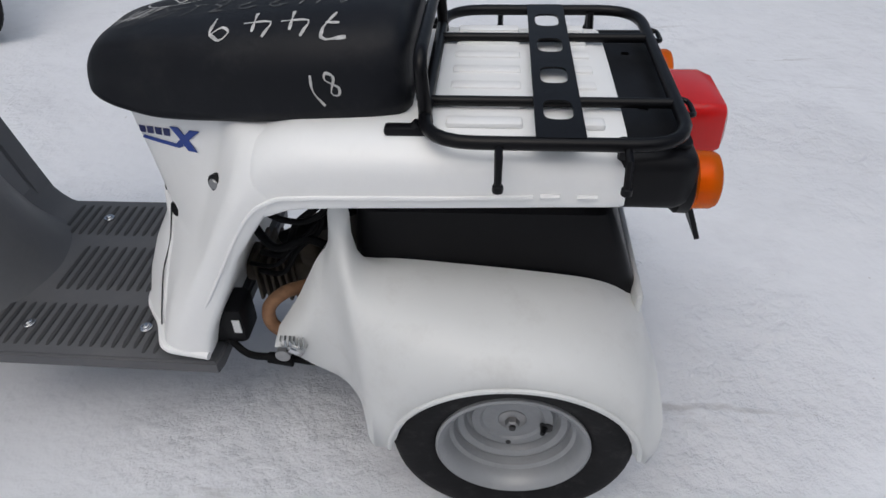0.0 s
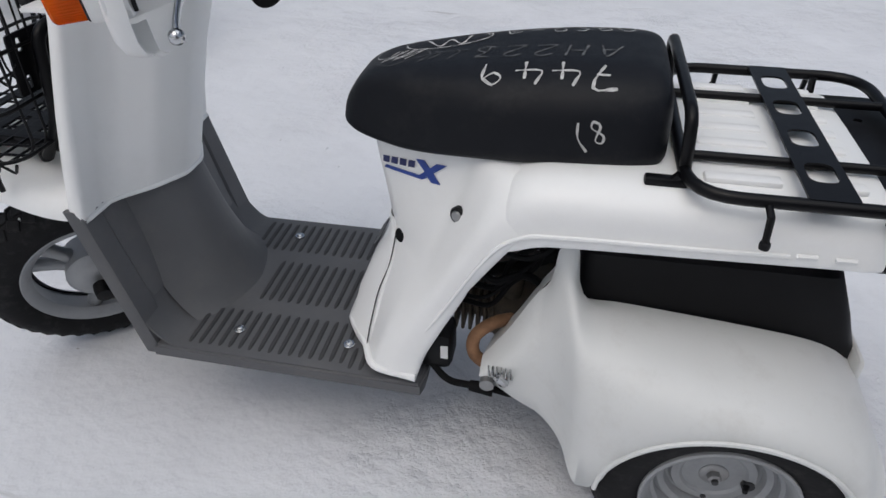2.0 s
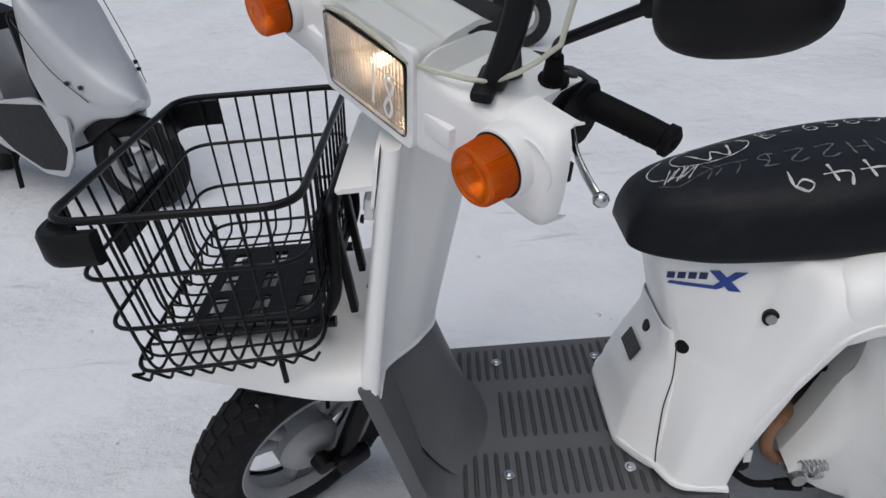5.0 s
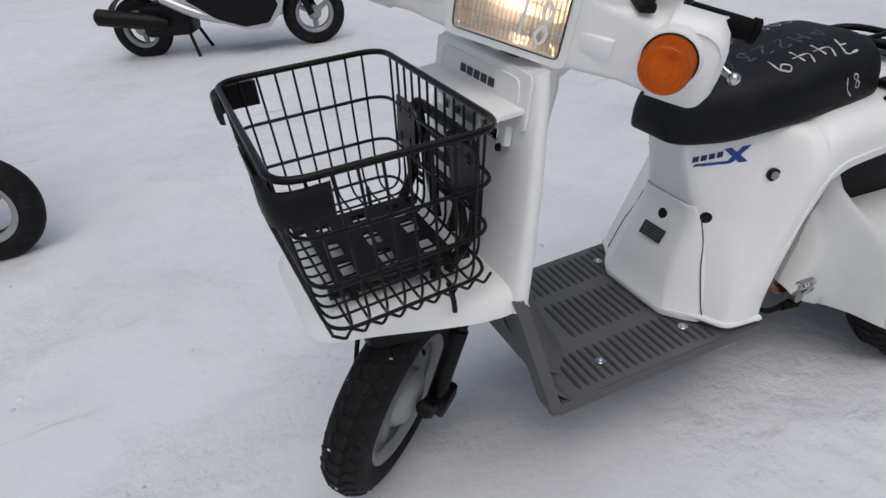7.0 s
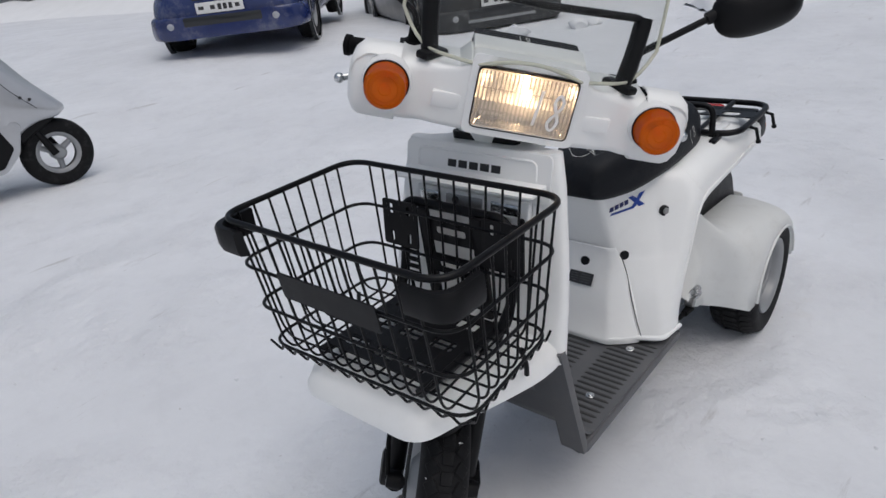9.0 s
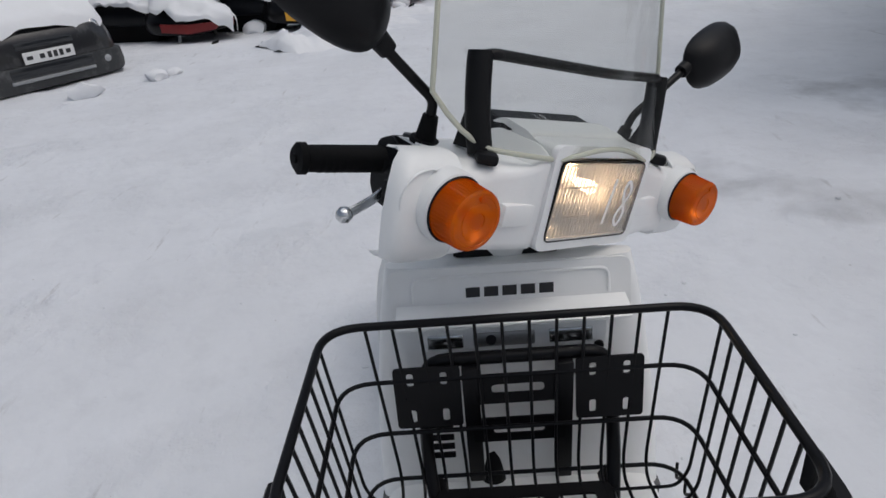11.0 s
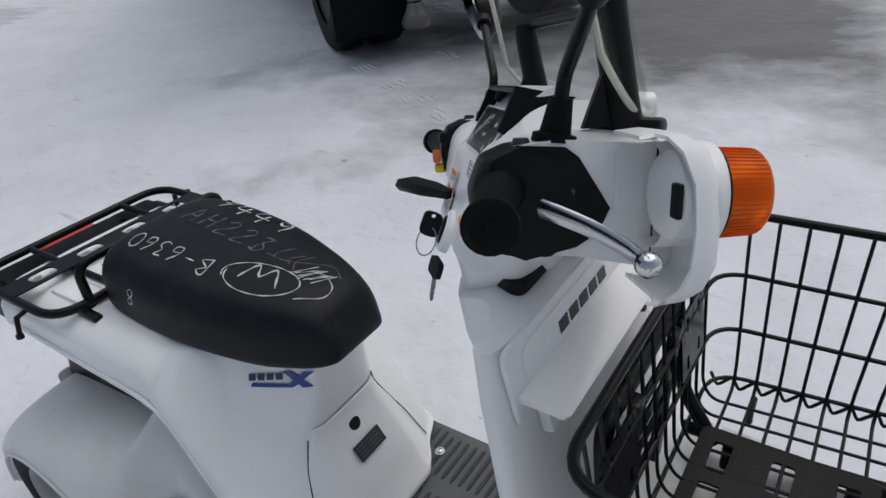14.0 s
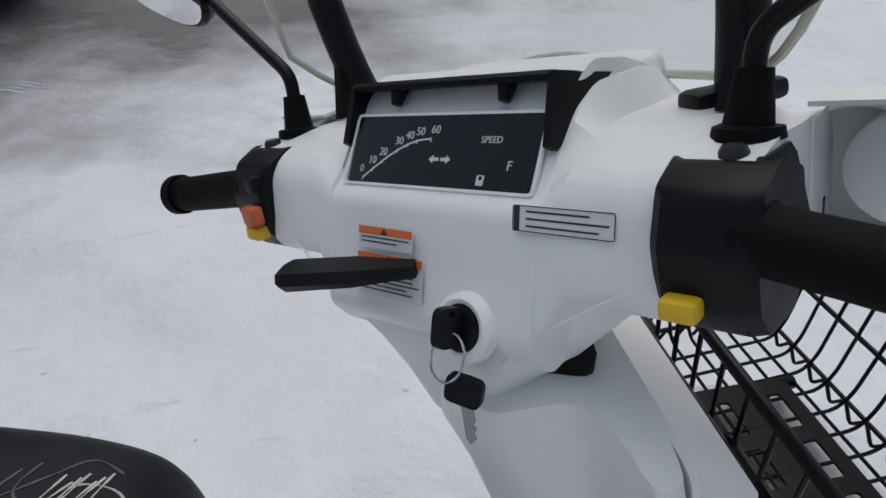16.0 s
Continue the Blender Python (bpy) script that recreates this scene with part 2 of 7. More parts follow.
def box(x0, x1, y0, y1, z0, z1, bev=0.004, seg=2, bm=None):
    b2 = bmesh.new()
    bmesh.ops.create_cube(b2, size=1)
    for v in b2.verts:
        v.co = V(x0 + (v.co.x + 0.5) * (x1 - x0), y0 + (v.co.y + 0.5) * (y1 - y0), z0 + (v.co.z + 0.5) * (z1 - z0))
    if bev:
        bmesh.ops.bevel(b2, geom=b2.edges[:], offset=bev, segments=seg, profile=0.5, affect="EDGES")
    return join(bm, b2)


def join(bm, b2):
    if bm is None:
        return b2
    vs = {v: bm.verts.new(v.co) for v in b2.verts}
    for f in b2.faces:
        bm.faces.new([vs[v] for v in f.verts])
    b2.free()
    return bm


def lathe(profile, seg=48, axis="y", at=(0, 0, 0), bm=None, closed=False):
    """profile: (radius, along) pairs turned round an axis."""
    bm = bm or bmesh.new()
    c = Vector(at)
    rings = []
    for r, h in profile:
        ring = []
        for j in range(seg):
            a = 2 * math.pi * j / seg
            u, w = math.cos(a) * r, math.sin(a) * r
            ring.append(c + (V(u, h, w) if axis == "y" else V(h, u, w) if axis == "x" else V(u, w, h)))
        rings.append(ring)
    if closed:
        rings.append(rings[0])
    return loft(rings, cap=False, bm=bm)


def sheet(outline, holes, thick, bm=None, axis="z"):
    """A plate with holes: outlines in the plane, thickness along its normal (z), then turned so that z becomes the axis."""
    b2 = bmesh.new()
    edges = []
    for loop in (outline, *holes):
        vs = [b2.verts.new((p[0], p[1], 0)) for p in loop]
        edges += [b2.edges.new((vs[i], vs[(i + 1) % len(vs)])) for i in range(len(vs))]
    bmesh.ops.triangle_fill(b2, use_beauty=True, edges=edges)
    bmesh.ops.recalc_face_normals(b2, faces=b2.faces)
    res = bmesh.ops.extrude_face_region(b2, geom=b2.faces[:])
    for g in res["geom"]:
        if isinstance(g, bmesh.types.BMVert):
            g.co.z += thick
    return join(bm, b2)


def rrect(cx, cy, w, h, r, k=4):
    p = [(cx - w / 2, cy - h / 2, 0), (cx + w / 2, cy - h / 2, 0), (cx + w / 2, cy + h / 2, 0), (cx - w / 2, cy + h / 2, 0)]
    return [(q.x, q.y) for q in fillet(p, r, k, True)]


def disc(cx, cy, r, k=20):
    return [(cx + r * math.cos(2 * math.pi * i / k), cy + r * math.sin(2 * math.pi * i / k)) for i in range(k)]


def frame_of(origin, xdir, ydir):
    """A pose whose x runs along xdir, y near ydir and z out of the surface."""
    x = Vector(xdir).normalized()
    z = x.cross(Vector(ydir)).normalized()
    y = z.cross(x)
    m = Matrix((x, y, z)).transposed().to_4x4()
    m.translation = origin
    return m


def words(text, size, thick=0.0004):
    """Letters of the built-in font as a bmesh in the xy plane, centred."""
    cu = bpy.data.curves.new("words", "FONT")
    cu.body, cu.size, cu.extrude, cu.align_x, cu.align_y, cu.resolution_u = text, size, thick / 2, "CENTER", "CENTER", 3
    ob = bpy.data.objects.new("words", cu)
    scene.collection.objects.link(ob)
    me = bpy.data.meshes.new_from_object(ob.evaluated_get(bpy.context.evaluated_depsgraph_get()))
    bm = bmesh.new()
    bm.from_mesh(me)
    bpy.data.objects.remove(ob)
    bpy.data.curves.remove(cu)
    bpy.data.meshes.remove(me)
    return bm


def mirror_y(bm):
    for v in bm.verts:
        v.co.y = -v.co.y
    bmesh.ops.reverse_faces(bm, faces=bm.faces)
    return bm


def lerp(a, b, t):
    return a + (b - a) * t


def smoothstep(a, b, x):
    t = min(1, max(0, (x - a) / (b - a)))
    return t * t * (3 - 2 * t)


def table(x, rows):
    """Linear look-up in (x, value) rows."""
    if x <= rows[0][0]:
        return rows[0][1]
    for (a, va), (b, vb) in zip(rows, rows[1:]):
        if x <= b:
            return lerp(va, vb, (x - a) / (b - a))
    return rows[-1][1]


# ---- the three-wheeled delivery scooter: it heads along -x, its left side faces -y ----
scooter = thing("scooter", "white three-wheeled delivery scooter with a black basket, parked on snow", "scooter")

# floorboard: a grey plate with folded edges, ribs and four bolts
FLOOR_Z = 0.218
half = [(-0.500, 0.158), (-0.552, 0.166), (-0.560, 0.2), (-0.545, 0.214), (-0.06, 0.218), (-0.055, 0.2)]
outline = [(x, -y) for x, y in half] + [(x, y) for x, y in half[::-1]]
bm = loft([[V(x, y * (1 if z > 0.21 else 1.004), z) for x, y in outline] for z in (0.196, 0.199, 0.214, FLOOR_Z)])
bmesh.ops.bevel(bm, geom=[e for e in bm.edges if abs(e.verts[0].co.z - FLOOR_Z) < 1e-4 and abs(e.verts[1].co.z - FLOOR_Z) < 1e-4], offset=0.005, segments=3, affect="EDGES")
floorboard = part("floorboard", bm, GREY, scooter, "grey ribbed plastic floorboard")


def rib_mesh(length):
    b = bmesh.new()
    n = max(6, int(length / 0.008))
    rings = []
    for i in range(n + 1):
        y = -length / 2 + length * i / n
        e = min(1, min(i, n - i) / 1.2)
        w, h = 0.0042 * (0.55 + 0.45 * e), 0.0032 * e + 0.0004 * (i % 2)
        rings.append([V(-w, y, 0), V(-w * 0.75, y, h * 0.8), V(0, y, h), V(w * 0.75, y, h * 0.8), V(w, y, 0)])
    loft(rings, closed=False, bm=b)
    return mesh("rib", b, RIBM, 60)


def lay_ribs(me, xs, y, skip=()):
    for x in xs:
        if any(abs(x - sx) < 0.011 and abs(y - sy) < 0.03 for sx, sy in skip):
            continue
        o = new("rib", me)
        o.location = (x, y, FLOOR_Z + 0.0005)
        o.parent = floorboard


rib_long, rib_mid = rib_mesh(0.098), rib_mesh(0.122)
for k, y in ((16, -0.145), (16, 0.145)):
    lay_ribs(rib_long, [-0.205 - 0.0187 * i for i in range(k)], y)
lay_ribs(rib_mid, [-0.222 - 0.0187 * i for i in range(11)], 0.0)
rib_short = rib_mesh(0.05)
lay_ribs(rib_short, [-0.168 - 0.0187 * i for i in range(2)], -0.178)
lay_ribs(rib_short, [-0.168 - 0.0187 * i for i in range(2)], 0.178)
bolt_bm = lathe([(0.0, 0.004), (0.004, 0.004), (0.0055, 0.003), (0.006, 0.001), (0.0095, 0.001), (0.0105, 0.0), (0.0105, -0.003)], 20, "z")
bolt_me = mesh("bolt", bolt_bm, CHROME)
for x in (-0.41, -0.203):
    for y in (-0.149, 0.149):
        o = new("bolt", bolt_me)
        o.location, o.parent = (x, y, FLOOR_Z + 0.004), floorboard
        tagged(o, label="zinc-plated dome bolt")

# grey inner leg shield and steering tunnel
def shield_x(z):
    """The leg shield leans forward as it rises."""
    return lerp(-0.548, -0.615, (z - 0.2) / 0.285)


def shield_panel(y0, y1, z0, z1):
    return loft([[V(shield_x(z) + dx, y, z) for y, dx in ((y0, 0.004), (lerp(y0, y1, 0.04), 0.012), (lerp(y0, y1, 0.96), 0.012), (y1, 0.004), (y1, -0.008), (y0, -0.008))] for z in (z0, z0 + 0.012, lerp(z0, z1, 0.5), z1)])


leg_shield = part("leg_shield", shield_panel(-0.166, 0.166, 0.285, 0.485), GREY, scooter, "grey plastic inner leg shield")
for s in (-1, 1):
    wing = loft([[V(shield_x(z) + dx, s * y, z) for y, dx in ((0.160, 0.008), (0.165, 0.0121), (w - 0.004, 0.0121), (w, 0.004), (w, -0.012), (0.160, -0.012))] for z, w in ((0.2, 0.214), (0.215, 0.214), (0.34, 0.211), (0.485, 0.208))])
    part("shield_wing", wing, GREY, leg_shield)
# sloping toe board between floor and shield
toe = cr([V(-0.470, 0, 0.2155), V(-0.505, 0, 0.2185), V(-0.528, 0, 0.232), V(-0.550, 0, 0.262), V(-0.5625, 0, 0.30)], 4)
part("toe_board", loft([[V(p.x, -0.207, p.z), V(p.x, 0.207, p.z), V(p.x - 0.003, 0.207, p.z - 0.004), V(p.x - 0.003, -0.207, p.z - 0.004)] for p in toe]), GREY, leg_shield)


def tunnel_ring(z, xr, w, xf=None, wf=None):
    xb = lerp(-0.56, -0.63, (z - 0.2) / 0.285) if xf is None else xf
    wf = wf or w + 0.045
    p = [(xb, -wf), (lerp(xb, xr, 0.45), -w - 0.018), (xr - 0.012, -w * 0.62), (xr, 0), (xr - 0.012, w * 0.62), (lerp(xb, xr, 0.45), w + 0.018), (xb, wf)]
    return [V(q.x, q.y, z) for q in fillet([V(a, b, 0) for a, b in p], 0.025, 4)]


rings = [tunnel_ring(z, xr, w, xf) for z, xr, w, xf in ((0.205, -0.425, 0.098, -0.475), (0.222, -0.437, 0.094, -0.505), (0.25, -0.452, 0.088, -0.535), (0.3, -0.471, 0.082, -0.565), (0.38, -0.496, 0.078, None), (0.49, -0.527, 0.074, None))]
part("steering_tunnel", loft(smooth_rings(rings, 3)), GREY, scooter, "grey plastic tunnel between the footwells")

# white front cover: shield and column


def shield_ring(z):
    """Plan outline of the white front cover at height z."""
    t = (z - 0.462) / 0.39
    xf = lerp(-0.632, -0.548, t)
    w = table(z, ((0.46, 0.207), (0.56, 0.205), (0.66, 0.198), (0.78, 0.182), (0.86, 0.165)))
    side = table(z, ((0.46, 0.034), (0.56, 0.031), (0.66, 0.028), (0.86, 0.026)))
    wi = table(z, ((0.46, 0.122), (0.86, 0.096)))
    xi = table(z, ((0.46, -0.600), (0.86, -0.512)))
    xr = table(z, ((0.46, -0.521), (0.78, -0.428), (0.86, -0.420)))
    wr = table(z, ((0.46, 0.05), (0.7, 0.048), (0.86, 0.05)))
    right = [(xf, w - 0.03), (xf + 0.006, w), (xf + side, w), (xi - 0.004, wi + 0.028), (xi + 0.012, wi), (xr - 0.03, wr + 0.03), (xr, wr * 0.55)]
    poly = [(x, -y) for x, y in right[::-1]][::-1] + [(x, y) for x, y in right[::-1]]
    return [V(q.x, q.y, z) for q in fillet([V(a, b, 0) for a, b in poly], 0.012, 3, True)]


def cut_top(p):
    """The top of the column falls towards the rider."""
    return V(p.x, p.y, p.z - 0.030 * smoothstep(-0.50, -0.42, p.x) * smoothstep(0.66, 0.836, p.z))


zs = (0.462, 0.468, 0.5, 0.56, 0.64, 0.70, 0.75, 0.78, 0.783, 0.79, 0.80, 0.812, 0.818, 0.828, 0.836)
front_cover = part("front_cover", loft([[cut_top(p) for p in shield_ring(z)] for z in zs]), WHITE, scooter, "white plastic front cover")

lipz = [V(p.x, p.y, 0.466) for p in shield_ring(0.466) if p.x > -0.6]
lipz.sort(key=lambda p: math.atan2(p.y, p.x + 0.6))
part("column_lip", tube(lipz, 0.0045, 8), WHITE, front_cover)

# lid panel with the dark badge, its raised frame, latch and lip
FM = frame_of(V(-0.5655, 0, 0.775), (0, -1, 0), (0.21, 0, 0.975))


def on_front(bm, lift=0.0):
    bm.transform(FM @ Matrix.Translation((0, 0, lift)))
    return bm


b = sheet(rrect(0, 0.0185, 0.33, 0.086, 0.014), [], 0.005)
lid = part("front_lid", on_front(b, -0.001), WHITE, scooter)
for rad, lift, mt in ((0.0024, 0.0042, WHITE),):
    b = tube([p for p in fillet([V(-0.135, 0.014, 0), V(-0.135, 0.048, 0), V(0.135, 0.048, 0), V(0.135, 0.014, 0)], 0.014, 4)], rad, 8)
    part("raised_line", on_front(b, lift), mt, lid)
for i in range(5):
    x = -0.0505 + 0.0252 * i
    b = sheet([(x - 0.0100, 0.0175), (x + 0.0095, 0.0175), (x + 0.0100, 0.0315), (x - 0.0095, 0.0315)], [], 0.001)
    part("badge_block", on_front(b, 0.0042), DARKTXT, lid, "dark raised badge block")
# shelf that juts out over the latch
b = loft([[V(x, y, z) for x, z in ((-0.555, 0.786), (-0.613, 0.7845), (-0.619, 0.781), (-0.618, 0.777), (-0.611, 0.7775), (-0.555, 0.779))] for y in (-0.157, -0.1555, -0.151, 0.151, 0.1555, 0.157)])
for v in b.verts:
    e = max(0, abs(v.co.y) - 0.151) / 0.006
    v.co.x += 0.004 * e if v.co.x < -0.6 else 0
part("lid_shelf", b, WHITE, scooter, "white shelf over the latch")
b = box(-0.13, 0.13, -0.056, -0.024, -0.002, 0.012, 0.003)
latch = part("latch_plate", on_front(b, 0.002), WHITE, scooter)
for x, w, mt in ((-0.093, 0.05, CHROME), (-0.012, 0.085, STEEL), (0.08, 0.06, CHROME)):
    part("latch_bar", on_front(box(x - w / 2, x + w / 2, -0.052, -0.032, 0.0, 0.005, 0.002), 0.012), mt, latch, "silver latch bar")
part("latch_pin", on_front(lathe([(0.0, 0.006), (0.006, 0.005), (0.007, 0.0)], 14, "z", (0.118, -0.06, 0)), 0.014), BLACK_PL, latch)
part("keyhole", on_front(lathe([(0.0, 0.003), (0.007, 0.003), (0.008, 0.0)], 16, "z", (-0.03, -0.042, 0)), 0.016), DARKTXT, latch)

# deck over the front wheel, under the basket


def deck_ring(z, g, xf):
    p = [(-0.6, -0.203 - g), (-0.68, -0.200 - g), (-0.80, -0.176 - g), (xf, -0.138 - g), (xf, 0.138 + g), (-0.80, 0.176 + g), (-0.68, 0.200 + g), (-0.6, 0.203 + g)]
    return [V(q.x, q.y, z + 0.014 + 0.022 * smoothstep(-0.64, -0.9, q.x)) for q in fillet([V(a, b2, 0) for a, b2 in p], 0.045, 5, True)]


rings = [deck_ring(0.448, -0.004, -0.938), deck_ring(0.45, 0.002, -0.946), deck_ring(0.46, 0.002, -0.946), deck_ring(0.478, -0.004, -0.936), deck_ring(0.489, -0.018, -0.92), deck_ring(0.493, -0.04, -0.9), deck_ring(0.494, -0.1, -0.85)]
part("front_deck", loft(rings), WHITE, scooter, "white plastic deck under the basket")
rings = [[V(q.x, q.y, z) for q in fillet([V(-0.6, -0.13, 0), V(-0.85, -0.1, 0), V(-0.85, 0.1, 0), V(-0.6, 0.13, 0)], 0.03, 4, True)] for z in (0.405, 0.41, 0.452)]
part("inner_fender", loft(rings), BLACK_PL, scooter, "black inner fender below the deck")

# rear body: nose under the seat, side legs and flat tail


def nose_ring(z, f, yf, cx, cy, sx, sy, bx, by):
    half = [(f, yf * 0.5), (f + 0.002, yf), (cx, cy), (sx, sy), (lerp(sx, bx, 0.35), lerp(sy, by, 0.85)), (lerp(sx, bx, 0.55), by), (bx, by), (bx, by - 0.05)]
    poly = [(x, -y) for x, y in half[::-1]] + [(x, y) for x, y in half]
    return [V(q.x, q.y, z) for q in fillet([V(a, b, 0) for a, b in poly], 0.012, 3, True)]


NOSE = ((0.230, -0.208, 0.098, -0.170, 0.143, -0.143, 0.203, -0.066, 0.217), (0.243, -0.206, 0.097, -0.167, 0.142, -0.141, 0.202, -0.062, 0.216),
        (0.28, -0.197, 0.092, -0.157, 0.133, -0.130, 0.195, -0.050, 0.213), (0.34, -0.180, 0.083, -0.144, 0.113, -0.107, 0.180, -0.022, 0.211),
        (0.38, -0.154, 0.076, -0.132, 0.099, -0.085, 0.168, -0.002, 0.210), (0.41, -0.138, 0.070, -0.125, 0.090, -0.068, 0.160, 0.012, 0.210), (0.43, -0.134, 0.066, -0.121, 0.084, -0.056, 0.154, 0.022, 0.210),
        (0.50, -0.147, 0.055, -0.134, 0.070, -0.026, 0.134, 0.07, 0.210), (0.545, -0.157, 0.049, -0.144, 0.063, -0.008, 0.120, 0.105, 0.206), (0.585, -0.164, 0.044, -0.151, 0.059, 0.002, 0.110, 0.13, 0.182),
        (0.602, -0.166, 0.042, -0.153, 0.058, 0.006, 0.105, 0.14, 0.150))
rear_body = part("rear_body", loft(smooth_rings([nose_ring(*r) for r in NOSE], 3)), WHITE, scooter, "white plastic body under the seat")


def tail_ring(x, zb, zt, w):
    p = [(-w - 0.004, zb), (-w - 0.001, lerp(zb, zt, 0.25)), (-w, zt - 0.03), (-w + 0.035, zt), (-0.07, zt + 0.004), (0.07, zt + 0.004), (w - 0.035, zt), (w, zt - 0.03), (w + 0.001, lerp(zb, zt, 0.25)), (w + 0.004, zb)]
    return [V(x, q.x, q.y) for q in fillet([V(a, b, 0) for a, b in p], 0.028, 4, True)]


TAIL = ((0.052, 0.50, 0.57, 0.18), (0.062, 0.498, 0.592, 0.200), (0.078, 0.503, 0.602, 0.2065), (0.11, 0.516, 0.611, 0.209), (0.16, 0.521, 0.614, 0.210), (0.3, 0.527, 0.615, 0.211), (0.45, 0.533, 0.614, 0.211), (0.524, 0.536, 0.613, 0.211), (0.529, 0.540, 0.607, 0.206))
tail = part("tail_cover", loft(smooth_rings([tail_ring(*r) for r in TAIL], 3)), WHITE, scooter, "white plastic tail cover with moulded ribs")
for s in (-1, 1):
    b = tube(cr([V(-0.095, s * 0.198, 0.262), V(-0.035, s * 0.2105, 0.36), V(0.04, s * 0.2105, 0.49), V(0.085, s * 0.2125, 0.532), V(0.14, s * 0.2135, 0.541), V(0.3, s * 0.2145, 0.546), V(0.42, s * 0.2145, 0.551)], 6), 0.0032, 6)
    part("edge_bead", b, WHITE, rear_body)
    for x in (0.44, 0.485):
        part("edge_bead", tube([V(x - 0.012, s * 0.2145, 0.552), V(x + 0.012, s * 0.2145, 0.553)], 0.0032, 6), WHITE, tail)
for i in range(7):
    y = -0.15 + 0.05 * i
    part("moulded_rib", box(0.31, 0.405, y - 0.011, y + 0.011, 0.612, 0.622, 0.004), WHITE, tail)
    part("moulded_rib", box(0.475, 0.505, y - 0.011, y + 0.011, 0.612, 0.622, 0.004), WHITE, tail)


def nose_at(z):
    """Front outline of the body at a height, from the rows above."""
    for r, q in zip(NOSE, NOSE[1:]):
        if z <= q[0]:
            f = (z - r[0]) / (q[0] - r[0])
            return [lerp(a, c, f) for a, c in zip(r, q)]


rings = []
for z, g in ((0.224, 0.012), (0.232, 0.0135), (0.24, 0.012), (0.246, 0.007), (0.30, 0.0065), (0.36, 0.006), (0.41, 0.006), (0.44, 0.0055), (0.448, 0.004), (0.451, 0.001)):
    _, f, yf, cx, cy, sx, sy, bx, by = nose_at(max(z, 0.231))
    k = table(z, ((0.22, 0.22), (0.32, 0.2), (0.39, 0.12), (0.42, 0.0), (0.45, -0.35)))
    ex, ey = (lerp(cx, sx, k), lerp(cy, sy, k)) if k >= 0 else (lerp(cx, f, -k), lerp(cy, yf, -k))
    half = [(ex + 0.004, ey - 0.004), (ex - g * 0.5, ey + g * 0.2), (lerp(f, cx, 0.6) - g * 0.9, lerp(yf, cy, 0.6) + g * 0.4), (f - g, yf * 0.95), (f - g - 0.001, yf * 0.5)]
    poly = half + [(x, -y) for x, y in half[::-1]]
    rings.append([V(q.x, q.y, z) for q in fillet([V(a, c, 0) for a, c in poly], 0.01, 3)])
b = loft(rings, closed=False, cap=False)
bmesh.ops.recalc_face_normals(b, faces=b.faces)
part("service_cover", b, WHITE, rear_body, "white service cover under the seat")


def disc_on(name, at, normal, r, mt, parent, h=0.003, label=""):
    n = Vector(normal).normalized()
    m = n.to_track_quat("Z", "Y").to_matrix().to_4x4()
    m.translation = at
    return part(name, lathe([(0.0, h), (r * 0.85, h), (r, h * 0.4), (r, -0.006)], 22, "z"), mt, parent, label, m)


disc_on("plug", (-0.1465, 0.0, 0.406), (-0.9, 0, 0.42), 0.0125, BLACK_PL, rear_body, label="black round plug")
disc_on("plug", (-0.115, -0.0905, 0.427), (-0.62, -0.75, 0.15), 0.0125, BLACK_PL, rear_body, label="black round plug")
for s in (-1,):
    lock = disc_on("seat_lock", (-0.0105, s * 0.1465, 0.515), (-0.45, s * 0.88, 0.1), 0.0135, BLACK_PL, rear_body, 0.004, "round seat lock with a steel core")
    disc_on("lock_core", (-0.012, s * 0.1495, 0.5155), (-0.45, s * 0.88, 0.1), 0.0085, STEEL, lock, 0.003)
# identification plate with unreadable print
PM = frame_of(V(-0.1705, -0.001, 0.3675), (0, -1, 0), (0.56, 0, 0.83))
idp = part("data_plate", sheet(rrect(0, 0, 0.065, 0.031, 0.002), [], 0.0012), DARKTXT, rear_body, "small dark data plate with pale print", PM @ Matrix.Translation((0, 0, 0.003)))
for i in range(4):
    for x, w in ((-0.018, 0.02), (0.012, 0.028)):
        part("print_bar", box(x - w / 2, x + w / 2, 0.0095 - 0.0062 * i - 0.0007, 0.0095 - 0.0062 * i + 0.0007, 0, 0.0003, 0), CHALK_DIM, idp, m=PM @ Matrix.Translation((0, 0, 0.0043)))
# gap beside the service cover
for s in (-1, 1):
    seam = cr([V(-0.122, s * 0.085, 0.43), V(-0.127, s * 0.100, 0.395), V(-0.133, s * 0.110, 0.37), V(-0.148, s * 0.126, 0.33), V(-0.160, s * 0.148, 0.27), V(-0.164, s * 0.16, 0.24)], 4)
    part("panel_seam", tube([p + V(-0.0015, s * 0.0005, 0) for p in seam], 0.0012, 5), DARKTXT, rear_body)

# foot lip round the body where it meets the floorboard
lip = [V(-0.066, 0.218, 0.236), V(-0.145, 0.207, 0.236), V(-0.1725, 0.147, 0.236), V(-0.2125, 0.1, 0.236)]
lip = fillet([V(p.x, -p.y, p.z) for p in lip] + lip[::-1], 0.02, 4)
part("foot_lip", tube(lip, 0.0065, 8), WHITE, rear_body)

# blue side badges: plain shapes in the badge's colours, laid on the body
from mathutils.bvhtree import BVHTree
body_tree = BVHTree.FromPolygons([v.co for v in rear_body.data.vertices], [list(p.vertices) for p in rear_body.data.polygons])


